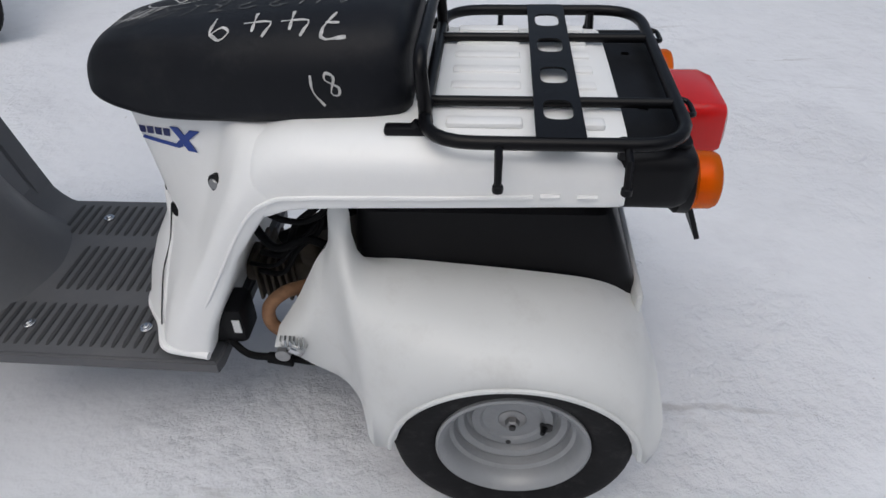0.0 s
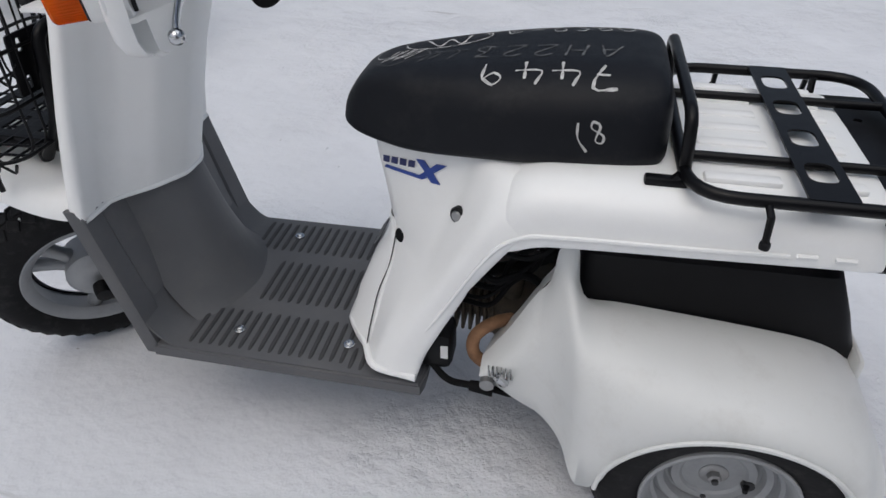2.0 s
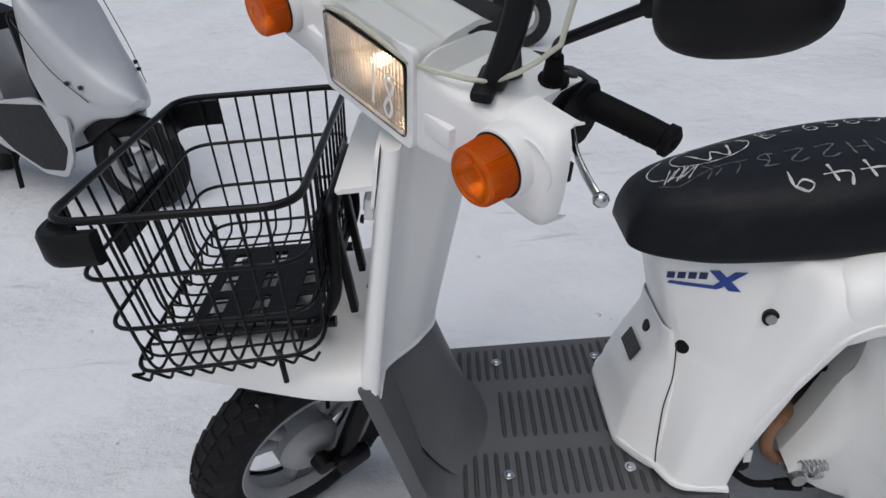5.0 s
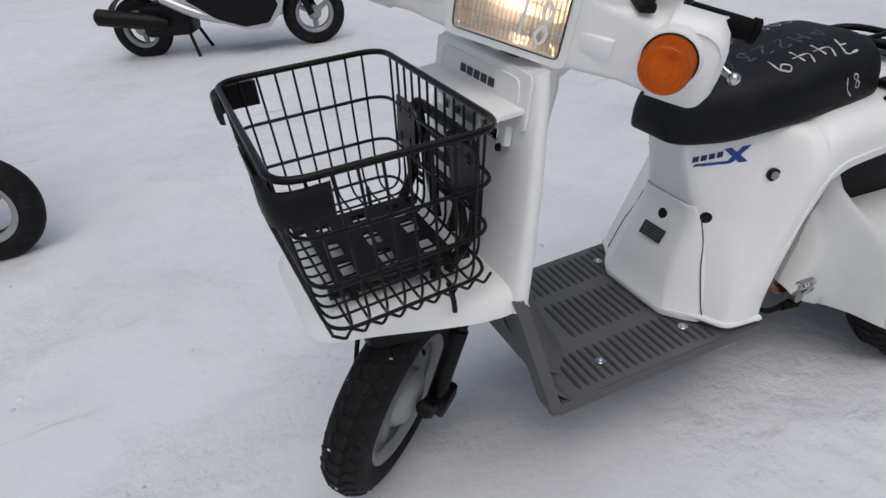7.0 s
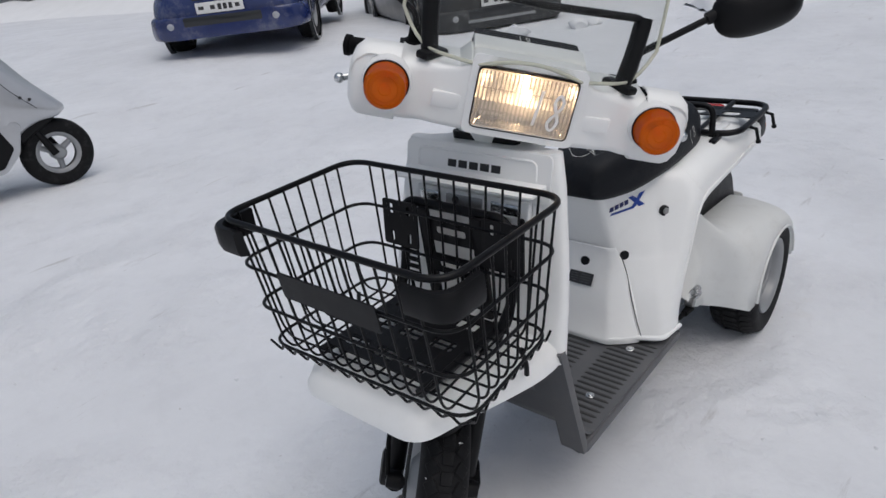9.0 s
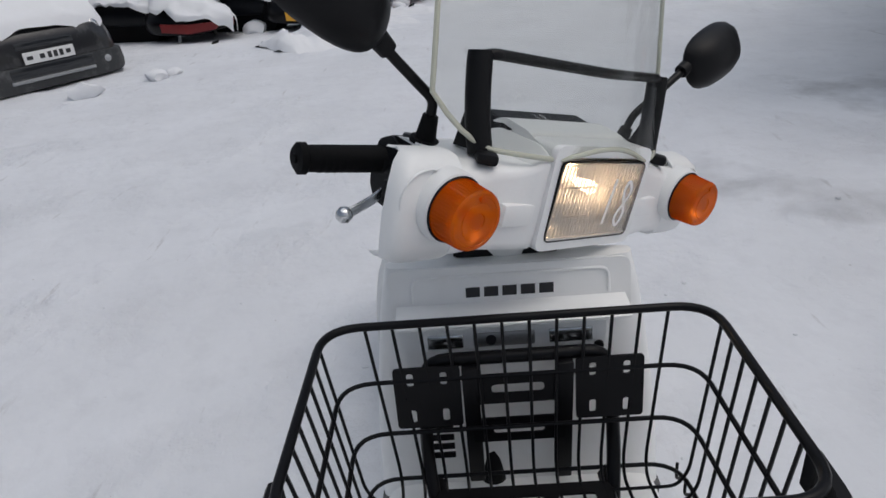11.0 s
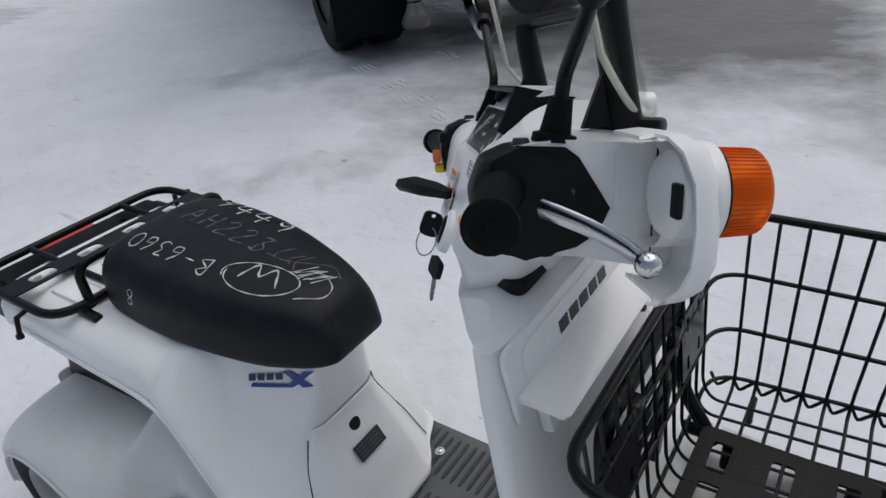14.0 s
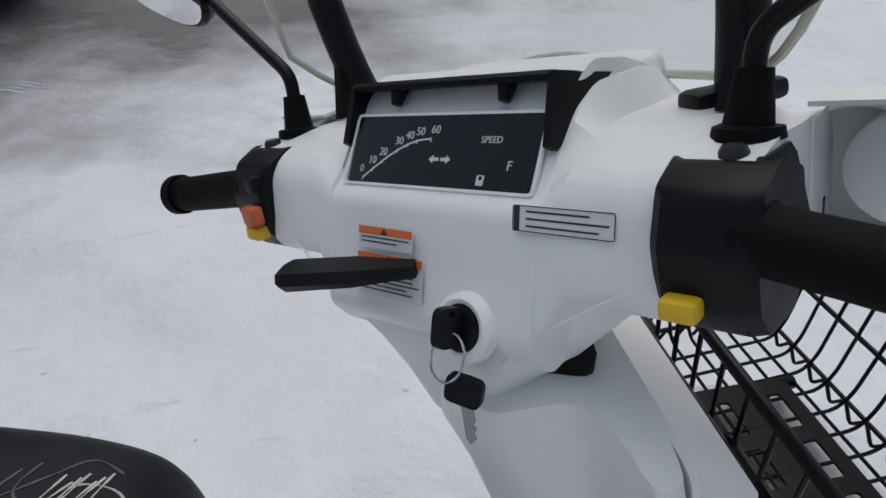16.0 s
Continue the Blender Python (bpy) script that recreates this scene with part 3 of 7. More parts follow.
def laid(poly, M, lift, thick=0.0008):
    """A flat shape pressed onto the body along its own normal."""
    b = sheet(poly, [], thick)
    bmesh.ops.subdivide_edges(b, edges=b.edges[:], cuts=3, use_grid_fill=True)
    n = M.to_3x3().col[2].normalized()
    for v in b.verts:
        h = v.co.z
        p = M @ V(v.co.x, v.co.y, 0.04)
        hit, nor, _, _ = body_tree.ray_cast(p, -n)
        v.co = (hit if hit is not None else p - n * 0.04) + n * (h + lift)
    return b


for s in (-1, 1):
    M = frame_of(V(-0.0925, s * 0.078, 0.553), (0.104, -0.034, 0.010) if s < 0 else (-0.104, -0.034, 0.012), (0.1, s * 0.12, 1))
    badge = part("badge", laid([(-0.052, -0.0095), (0.020, -0.0155), (0.030, -0.0105), (-0.048, -0.0045)], M, 0.0018), BLUE, rear_body, "blue side badge")
    for i in range(4):
        x = -0.053 + 0.0158 * i
        part("badge_block", laid([(x, 0.000), (x + 0.0118, 0.000), (x + 0.0138, 0.0105), (x + 0.002, 0.0105)], M, 0.0018), BLUE_DARK, badge)
    for k, poly in enumerate(([(0.010, 0.0145), (0.025, 0.0145), (0.054, -0.0165), (0.037, -0.0165)], [(0.064, 0.0125), (0.046, 0.0125), (0.010, -0.0125), (0.024, -0.0125)])):
        part("badge_block", laid(poly, M, 0.0022 + 0.0004 * k), BLUE, badge)

# seat
SEAT_T = ((-0.205, 0.050, 0.608, 0.624), (-0.201, 0.056, 0.601, 0.642), (-0.192, 0.065, 0.597, 0.660), (-0.174, 0.077, 0.593, 0.680), (-0.14, 0.092, 0.590, 0.695), (-0.08, 0.114, 0.590, 0.706), (0.02, 0.138, 0.600, 0.719),
          (0.12, 0.146, 0.606, 0.729), (0.2, 0.143, 0.608, 0.733), (0.24, 0.137, 0.609, 0.731), (0.256, 0.130, 0.611, 0.722), (0.264, 0.115, 0.616, 0.704))


def seat_ring(x, w, zb, zt):
    h = zt - zb
    p = [(-w + 0.008, zb), (-w, zb + h * 0.12), (-w + 0.004, zb + h * 0.62), (-w * 0.80, zt - h * 0.12), (-w * 0.45, zt - 0.002), (w * 0.45, zt - 0.002), (w * 0.80, zt - h * 0.12), (w - 0.004, zb + h * 0.62), (w, zb + h * 0.12), (w - 0.008, zb)]
    return [V(x, q.x, q.y) for q in fillet([V(a, b, 0) for a, b in p], 0.02, 4, True)]


seat = part("seat", loft(smooth_rings([seat_ring(*r) for r in SEAT_T], 4)), SEAT, scooter, "black vinyl seat marked with white writing", sharp=60)

# marker strokes laid on the seat
seat_tree = BVHTree.FromPolygons([v.co for v in seat.data.vertices], [list(p.vertices) for p in seat.data.polygons])


def stroke(name, pts, width, material, parent, tree, direction, lift=0.0008, label=""):
    """A flat ribbon dropped onto a surface along a direction."""
    d = Vector(direction).normalized()
    dense = []
    for a, b in zip(pts, pts[1:]):
        k = max(1, int((Vector(b) - Vector(a)).length / 0.003))
        dense += [Vector(a).lerp(Vector(b), i / k) for i in range(k)]
    dense.append(Vector(pts[-1]))
    b = bmesh.new()
    rows = []
    for i, p in enumerate(dense):
        t = (dense[min(i + 1, len(dense) - 1)] - dense[max(i - 1, 0)]).normalized()
        side = t.cross(d).normalized() * width * (0.35 + 0.15 * math.sin(i * 0.7))
        row = []
        for q in (p - side, p + side):
            hit, nor, _, _ = tree.ray_cast(q - d * 0.5, d)
            if hit is not None:
                row.append(b.verts.new(hit + nor * lift))
        rows.append(row)
    for r, s in zip(rows, rows[1:]):
        if len(r) == 2 and len(s) == 2:
            b.faces.new((r[0], r[1], s[1], s[0]))
    return part(name, b, material, parent, label, sharp=180)


GLYPH = {"0": [[(0.5, 1), (0.1, 0.8), (0.05, 0.3), (0.4, 0), (0.85, 0.25), (0.9, 0.75), (0.5, 1)]], "1": [[(0.45, 1), (0.5, 0)]], "8": [[(0.75, 0.85), (0.4, 1), (0.2, 0.75), (0.75, 0.3), (0.5, 0), (0.15, 0.2), (0.7, 0.65), (0.75, 0.85)]],
         "4": [[(0.3, 1), (0.05, 0.4), (0.95, 0.4)], [(0.65, 0.8), (0.55, -0.1)]], "7": [[(0.1, 0.95), (0.9, 1), (0.4, 0)], [(0.3, 0.5), (0.75, 0.5)]], "9": [[(0.85, 0.75), (0.5, 1), (0.2, 0.75), (0.45, 0.5), (0.85, 0.75), (0.7, 0)]],
         "B": [[(0.1, 0), (0.1, 1), (0.7, 0.85), (0.2, 0.55), (0.85, 0.25), (0.1, 0)]], "-": [[(0.1, 0.5), (0.8, 0.5)]], "6": [[(0.7, 1), (0.2, 0.5), (0.25, 0.05), (0.75, 0.1), (0.75, 0.45), (0.25, 0.4)]],
         "3": [[(0.15, 0.95), (0.7, 0.95), (0.4, 0.6), (0.8, 0.3), (0.5, 0), (0.1, 0.1)]], "M": [[(0.0, 0), (0.25, 1), (0.45, 0.3), (0.7, 1), (0.95, 0)]], "(": [[(0.7, 1.15), (0.35, 0.5), (0.6, -0.2)]],
         "A": [[(0, 0), (0.45, 1), (0.8, 0)], [(0.2, 0.4), (0.7, 0.4)]], "H": [[(0.1, 0), (0.15, 1)], [(0.8, 0), (0.8, 1)], [(0.1, 0.5), (0.8, 0.5)]], "2": [[(0.1, 0.8), (0.5, 1), (0.8, 0.75), (0.1, 0), (0.9, 0.05)]], "/": [[(0.8, 1), (0.2, 0)]]}


def write_on(text, at, right, up, w, h, width, material, tree, direction, parent, label):
    """Hand-drawn characters, each set beside the last along right."""
    at, right, up = Vector(at), Vector(right).normalized(), Vector(up).normalized()
    for i, c in enumerate(text):
        for line in GLYPH.get(c, ()):
            pts = [at + right * ((i + p[0] * 0.8) * w) + up * (p[1] * h) for p in (cr([V(a, b, 0) for a, b in line], 3) if len(line) > 2 else [V(*q, 0) for q in line])]
            stroke("marker_stroke", pts, width, material, parent, tree, direction, label=label)


down = V(0, 0, -1)
LAB = "white marker writing"
write_on("(8", (0.146, -0.14, 0.636), (0.93, 0, 0.36), (-0.4, 0, 0.92), 0.024, 0.031, 0.0036, CHALK, seat_tree, V(0, 1, 0), seat, LAB)
write_on("7449", (0.188, -0.078, 0.8), (-1, 0.06, 0), (0.12, -1, 0), 0.049, 0.042, 0.0046, CHALK, seat_tree, down, seat, LAB)
write_on("AH223", (0.195, -0.012, 0.8), (-1, 0.05, 0), (-0.15, -1, 0), 0.043, 0.042, 0.0040, CHALK_DIM, seat_tree, down, seat, "faded marker writing")
write_on("B-6360", (0.030, 0.050, 0.8), (1, 0.03, 0), (-0.12, 1, 0), 0.0325, 0.034, 0.0030, CHALK, seat_tree, down, seat, LAB)
write_on("M", (-0.026, 0.058, 0.8), (-0.98, -0.15, 0), (0.22, -0.97, 0), 0.09, 0.038, 0.0042, CHALK, seat_tree, down, seat, LAB)
stroke("marker_stroke", [V(-0.059 + (0.060 + 0.0002 * a) * math.cos(a * 0.225), 0.042 + 0.034 * math.sin(a * 0.225) + 0.012 * math.cos(a * 0.225), 0.8) for a in range(31)], 0.0026, CHALK, seat, seat_tree, down, label=LAB)
for i in range(7):
    stroke("marker_stroke", [V(-0.148 + 0.006 * i, -0.03 + 0.004 * (i % 3), 0.8), V(-0.128 + 0.007 * i, 0.008 - 0.005 * (i % 2), 0.8)], 0.0024, CHALK, seat, seat_tree, down, label="white marker scribble")
stroke("marker_stroke", cr([V(-0.13, 0.048, 0.8), V(-0.16, 0.02, 0.8), V(-0.155, -0.01, 0.8), V(-0.12, -0.018, 0.8), V(-0.105, 0.012, 0.8)], 5), 0.0022, CHALK, seat, seat_tree, down, label="white marker scribble")
stroke("marker_stroke", cr([V(-0.155, -0.03, 0.8), V(-0.13, -0.045, 0.8), V(-0.1, -0.03, 0.8), V(-0.06, -0.012, 0.8), V(-0.02, -0.01, 0.8)], 5), 0.0024, CHALK_DIM, seat, seat_tree, down, label="faded marker scribble")
for i in (0, 1, 3, 6):
    stroke("marker_stroke", cr([V(-0.09 + 0.014 * i, -0.045 + 0.006 * (i % 3), 0.8), V(-0.075 + 0.014 * i, -0.02, 0.8), V(-0.085 + 0.016 * i, 0.0 - 0.008 * (i % 2), 0.8)], 3), 0.0026, CHALK_DIM, seat, seat_tree, down, label="rubbed-out marker scribble")
write_on("8", (0.160, 0.137, 0.684), (-1, 0, 0), (0.3, 0, -1), 0.030, 0.030, 0.0028, CHALK, seat_tree, V(0, -1, 0), seat, LAB)

# luggage rack
RZ = 0.626
rack = part("rack_rim", tube(fillet([V(0.284, -0.214, RZ), V(0.597, -0.214, RZ), V(0.597, 0.214, RZ), V(0.284, 0.214, RZ)], 0.065, 6, True), 0.0085, 10, True), BLACK, scooter, "black tubular luggage rack")
for y in (-0.110, 0.098):
    part("rack_bar", tube([V(0.284, y, RZ), V(0.597, y, RZ)], 0.007, 10), BLACK, rack)
slots = [rrect(0, y, 0.036, 0.050, 0.015) for y in (-0.147, -0.05, 0.05, 0.147)]
part("rack_plate", sheet(rrect(0, 0, 0.058, 0.43, 0.004), slots, 0.003), BLACK, rack, "black slotted cross plate", Matrix.Translation((0.447, 0, RZ + 0.006)))
part("rack_hoop", tube(fillet([V(0.286, -0.150, RZ - 0.012), V(0.280, -0.152, 0.700), V(0.280, 0.152, 0.700), V(0.286, 0.150, RZ - 0.012)], 0.03, 6), 0.0085, 10), BLACK, rack)
for s in (-1, 1):
    for x in (0.376, 0.523):
        part("rack_peg", tube([V(x, s * 0.214, RZ - 0.002), V(x, s * 0.238, RZ - 0.008), V(x, s * 0.246, RZ - 0.042)], [0.005, 0.005, 0.0045], 8), BLACK, rack)
        part("peg_knob", lathe([(0, -0.007), (0.0065, -0.004), (0.007, 0), (0.0065, 0.004), (0, 0.007)], 12, "z", (x, s * 0.246, RZ - 0.042)), BLACK, rack)
    part("rack_bracket", box(0.235, 0.29, s * 0.168 - 0.009, s * 0.168 + 0.009, 0.610, 0.622, 0.004), BLACK, rack)
    part("rack_stay", tube([V(0.27, s * 0.168, 0.616), V(0.278, s * 0.17, RZ)], 0.007, 8), BLACK, rack)
    part("rack_stay", tube([V(0.52, s * 0.2, RZ), V(0.522, s * 0.2, 0.6)], 0.006, 8), BLACK, rack)
    part("rack_loop", tube(fillet([V(0.597, s * 0.115 - 0.02, RZ), V(0.615, s * 0.115 - 0.02, RZ - 0.004), V(0.615, s * 0.115 + 0.02, RZ - 0.004), V(0.597, s * 0.115 + 0.02, RZ)], 0.008, 3), 0.0035, 8), BLACK, rack)

# black tail block, lamps and plate bracket
rings = []
for x, g in ((0.515, 0.004), (0.527, 0.0), (0.592, 0.0), (0.612, 0.006), (0.618, 0.014)):
    rings.append([V(x, q.x, q.y) for q in fillet([V(-0.207 + g, 0.526 + g * 0.5, 0), V(0.207 - g, 0.526 + g * 0.5, 0), V(0.204 - g, 0.602 - g, 0), V(-0.204 + g, 0.602 - g, 0)], 0.02, 4, True)])
tblock = part("tail_block", loft(rings), BLACK_PL, scooter, "black plastic tail block")
part("top_plate", sheet(rrect(0.563, 0, 0.092, 0.36, 0.012), [disc(0.563, -0.087, 0.007), disc(0.563, 0.087, 0.007)], 0.005), BLACK_PL, tblock, m=Matrix.Translation((0, 0, 0.6015)))
for s in (-1, 1):
    lamp = part("rear_indicator", lathe([(q * 1.1, h) for q, h in [(0.0, 0.036), (0.024, 0.0355), (0.031, 0.032), (0.0335, 0.026), (0.034, 0.004), (0.036, 0.002), (0.036, -0.002), (0.0, -0.002)]], 36, "x", (0.618, s * 0.158, 0.545)), AMBER, scooter, "amber rear indicator lens")
    part("reflector", lathe([(0.0, -0.001), (0.028, 0.008), (0.03, 0.024)], 30, "x", (0.617, s * 0.158, 0.545)), AMBER_IN, lamp)
    part("indicator_base", lathe([(q * 1.1, h) for q, h in [(0.0, -0.02), (0.034, -0.02), (0.039, -0.014), (0.0395, 0.0), (0.0365, 0.002)]], 30, "x", (0.616, s * 0.158, 0.545)), BLACK_PL, lamp)
rings = []
for x, g in ((0.618, 0.0), (0.664, 0.0), (0.682, 0.006), (0.687, 0.014)):
    rings.append([V(x, q.x, q.y) for q in fillet([V(-0.068 + g, 0.522 + g, 0), V(0.068 - g, 0.522 + g, 0), V(0.062 - g, 0.598 - g, 0), V(-0.062 + g, 0.598 - g, 0)], 0.012, 3, True)])
tl = part("tail_lamp", loft(rings), RED, scooter, "red tail lamp lens")
part("tail_lamp_core", box(0.619, 0.657, -0.05, 0.05, 0.537, 0.584, 0.006), mat("red_core", (0.35, 0.012, 0.012), 0.4), tl)
part("plate_bracket", loft([[V(x, y, z) for x, y, z in ((a, -w, b), (a, w, b), (a + 0.007, w, b + 0.003), (a + 0.007, -w, b + 0.003))] for a, b, w in ((0.597, 0.54, 0.065), (0.625, 0.505, 0.065), (0.652, 0.452, 0.065), (0.682, 0.374, 0.065))]), BLACK_PL, scooter, "black plate bracket")

# rear power unit with its white fenders


AC, AR = (0.411, 0.165), (0.181, 0.150)


def fender(s):
    cols, rows = 44, 12
    inner = cr([V(0.036, 0.165, 0.255), V(0.075, 0.158, 0.315), V(0.112, 0.152, 0.386), V(0.134, 0.150, 0.420), V(0.143, 0.149, 0.482), V(0.170, 0.147, 0.482), V(0.171, 0.146, 0.396), V(0.25, 0.144, 0.386), V(0.41, 0.144, 0.372), V(0.515, 0.143, 0.358), V(0.568, 0.138, 0.334), V(0.602, 0.125, 0.298), V(0.614, 0.113, 0.262)], 8)
    lower = [V(0.036, 0.190, 0.236), V(0.09, 0.198, 0.204), V(0.14, 0.206, 0.178), V(0.176, 0.245, 0.166), V(0.194, 0.300, 0.160)]
    arc = [V(AC[0] + AR[0] * math.cos(a), 0.322, AC[1] + AR[1] * math.sin(a)) for a in [radians(178 - 176 * i / 22) for i in range(23)]]
    lower = cr(lower + [V(0.212, 0.318, 0.152)], 4)[:-1] + arc + [V(0.606, 0.318, 0.150), V(0.622, 0.30, 0.158)]
    def at(poly, u):
        f = u * (len(poly) - 1)
        i = min(int(f), len(poly) - 2)
        return poly[i].lerp(poly[i + 1], f - i)
    grid = []
    for i in range(cols + 1):
        u = i / cols
        a, c = at(inner, u), at(lower, table(u, ((0, 0), (0.25, 0.17), (0.5, 0.42), (1, 1))))
        bulge = table(u, ((0, 0.2), (0.35, 0.25), (0.5, 0.55), (0.65, 0.9), (1, 0.75)))
        ctrl = V(lerp(a.x, c.x, 0.55), lerp(lerp(a.y, c.y, 0.5), 0.328, bulge), lerp(lerp(a.z, c.z, 0.5), a.z - 0.012, bulge))
        out = table(u, ((0, 0.0), (0.35, 0.0), (0.48, 0.3), (0.6, 1.0), (0.85, 1.0), (1, 0.8)))
        c1 = ctrl.lerp(V(lerp(a.x, c.x, 0.35), 0.242, a.z + 0.012), out)
        c2 = ctrl.lerp(V(lerp(a.x, c.x, 0.8), 0.332, max(c.z + 0.02, a.z + 0.002)), out)
        row = []
        for j in range(rows + 1):
            t = j / rows
            row.append(a * (1 - t) ** 3 + c1 * 3 * t * (1 - t) ** 2 + c2 * 3 * t * t * (1 - t) + c * t ** 3)
        edge = c
        row.append(edge + V(0, -0.004, -0.006 if u < 0.25 else 0.0) + (V(AC[0], 0.322, AC[1]) - edge).normalized() * 0.008 * (u > 0.25))
        row.append(row[-1] + V(0, -0.03, 0.004))
        grid.append([V(p.x, s * p.y, p.z) for p in row])
    for _ in range(14):
        for j in range(1, rows):
            col = [g[j] for g in grid]
            for i in range(10, 26):
                grid[i][j] = col[i] * 0.5 + (col[i - 1] + col[i + 1]) * 0.25
    b = loft(grid, closed=False, cap=False)
    return b


for s in (-1, 1):
    fnd = part("rear_fender", fender(s), WHITE_WORN, scooter, "white scuffed plastic rear fender", sharp=85)
    arc = [V(AC[0] + AR[0] * math.cos(a), s * 0.3235, AC[1] + AR[1] * math.sin(a)) for a in [radians(178 - 176 * i / 40) for i in range(41)]]
    part("fender_bead", tube(arc, 0.004, 8), WHITE_WORN, fnd)
    front = [(0.036, 0.165, 0.255), (0.075, 0.158, 0.315), (0.112, 0.152, 0.386), (0.134, 0.150, 0.420), (0.143, 0.149, 0.482)]
    part("fender_skirt", loft([[V(x, s * y, z) for x, y, z in front], [V(x + 0.012, s * (y - 0.05), z) for x, y, z in front]], closed=False), WHITE_WORN, fnd)
part("unit_cover", loft([[V(q.x, q.y, z) for q in fillet([V(x0, -w, 0), V(x1, -w + 0.004, 0), V(x1, w - 0.004, 0), V(x0, w, 0)], 0.022, 4, True)] for z, x0, x1, w in ((0.2, 0.174, 0.59, 0.15), (0.34, 0.17, 0.588, 0.143), (0.40, 0.17, 0.566, 0.141), (0.462, 0.174, 0.540, 0.132), (0.470, 0.184, 0.530, 0.122))]), BLACK_PL, scooter, "black plastic cover over the engine")
part("rear_panel", box(0.585, 0.6, -0.16, 0.16, 0.16, 0.34, 0.01), WHITE_WORN, scooter)
part("side_vent", box(0.1, 0.19, 0.2, 0.225, 0.2, 0.27, 0.006), BLACK_PL, scooter, "black vent in the fender")

# rear wheels


def rear_wheel(s):
    c = (0.411, s * 0.252, 0.166)
    prof = [(0.108, -0.052), (0.125, -0.062), (0.150, -0.067), (0.170, -0.062), (0.178, -0.046), (0.183, -0.02), (0.183, 0.02), (0.178, 0.046), (0.170, 0.062), (0.150, 0.067), (0.125, 0.062), (0.108, 0.052)]
    b = lathe([(p.x, p.y) for p in cr([V(a, h, 0) for a, h in prof], 3)], 72, "y", c)
    w = part("rear_wheel", lathe([(0.020, 0.008 * s), (0.046, 0.006 * s), (0.050, 0.010 * s), (0.062, 0.010 * s), (0.066, 0.004 * s), (0.070, 0.003 * s), (0.074, 0.014 * s), (0.083, 0.018 * s), (0.088, 0.016 * s), (0.090, 0.030 * s), (0.0955, 0.034 * s), (0.098, 0.046 * s), (0.104, 0.058 * s), (0.111, 0.063 * s), (0.1145, 0.061 * s), (0.1145, 0.054 * s), (0.106, 0.048 * s), (0.104, -0.05 * s), (0.03, -0.05 * s)], 56, "y", c), SILVER, scooter, "silver-painted steel rear wheel")
    part("tyre", b, TYRE, w, "black rubber tyre")
    k = mesh("tread_block", box(-0.011, 0.011, -0.018, 0.018, -0.002, 0.0035, 0.0015, 1), TYRE)
    for i in range(44):
        for row in (-1, 0, 1):
            a = 2 * math.pi * (i + 0.5 * (row != 0)) / 44
            r = 0.1825 if row == 0 else 0.178
            o = new("tread_block", k)
            o.matrix_world = Matrix.Translation(c) @ Matrix.Rotation(a, 4, "Y") @ Matrix.Translation((0, row * 0.041, r)) @ Matrix.Rotation(-0.45 * row, 4, "X") @ Matrix.Rotation(0.35 * row, 4, "Z")
            o.parent = w
    part("hub", lathe([(0.0, 0.011 * s), (0.019, 0.011 * s), (0.022, 0.009 * s), (0.022, 0.004 * s)], 28, "y", c), STEEL, w)
    part("axle_nut", lathe([(0.0, 0.022 * s), (0.008, 0.022 * s), (0.0105, 0.020 * s), (0.0115, 0.010 * s)], 6, "y", c), STEEL, w, "steel axle nut")
    part("axle_end", lathe([(0.0, 0.027 * s), (0.005, 0.026 * s), (0.006, 0.020 * s)], 12, "y", c), DARKTXT, w)
    part("valve", tube([V(c[0] + 0.052, c[1] + s * 0.006, c[2] - 0.014), V(c[0] + 0.046, c[1] + s * 0.024, c[2] - 0.012)], [0.006, 0.004], 10), BLACK_PL, w)
    part("valve_seat", lathe([(0, 0.013 * s), (0.010, 0.0125 * s), (0.011, 0.002 * s)], 16, "y", (c[0] + 0.053, c[1], c[2] - 0.014)), DARKTXT, w)
    part("rim_hole", lathe([(0, 0.0115 * s), (0.0045, 0.0112 * s), (0.005, 0.0 * s)], 10, "y", (c[0] - 0.004, c[1], c[2] - 0.056)), DARKTXT, w)
    return w


for s in (-1, 1):
    rear_wheel(s)

# engine seen in the gap behind the footwell
eng = part("engine_block", box(0.03, 0.2, -0.07, 0.09, 0.19, 0.31, 0.03, 3), ENGINE, scooter, "dirty engine behind the footwell")
part("cylinder", tube([V(0.06, -0.02, 0.25), V(-0.01, -0.02, 0.26), V(-0.05, -0.02, 0.265)], 0.034, 16), ENGINE, eng)
for i in range(6):
    part("cooling_fin", box(-0.03 + 0.013 * i, -0.024 + 0.013 * i, -0.068, 0.028, 0.215, 0.305, 0.002, 1), ENGINE, eng)
part("carburettor", lathe([(0, -0.03), (0.018, -0.03), (0.020, 0.0), (0.015, 0.016), (0.013, 0.024), (0, 0.024)], 16, "z", (0.07, -0.05, 0.33)), ENGINE, eng)
part("exhaust_pipe", tube(cr([V(0.075, -0.10, 0.285), V(0.045, -0.135, 0.300), V(0.020, -0.150, 0.280), V(0.022, -0.155, 0.245), V(0.055, -0.155, 0.222), V(0.10, -0.14, 0.205)], 6), 0.011, 14), RUST, eng, "rusty exhaust pipe")
part("intake_hose", tube(cr([V(0.03, -0.05, 0.345), V(0.07, -0.07, 0.375), V(0.11, -0.08, 0.40), V(0.16, -0.08, 0.43)], 5), 0.011, 12), RUBBER, eng)
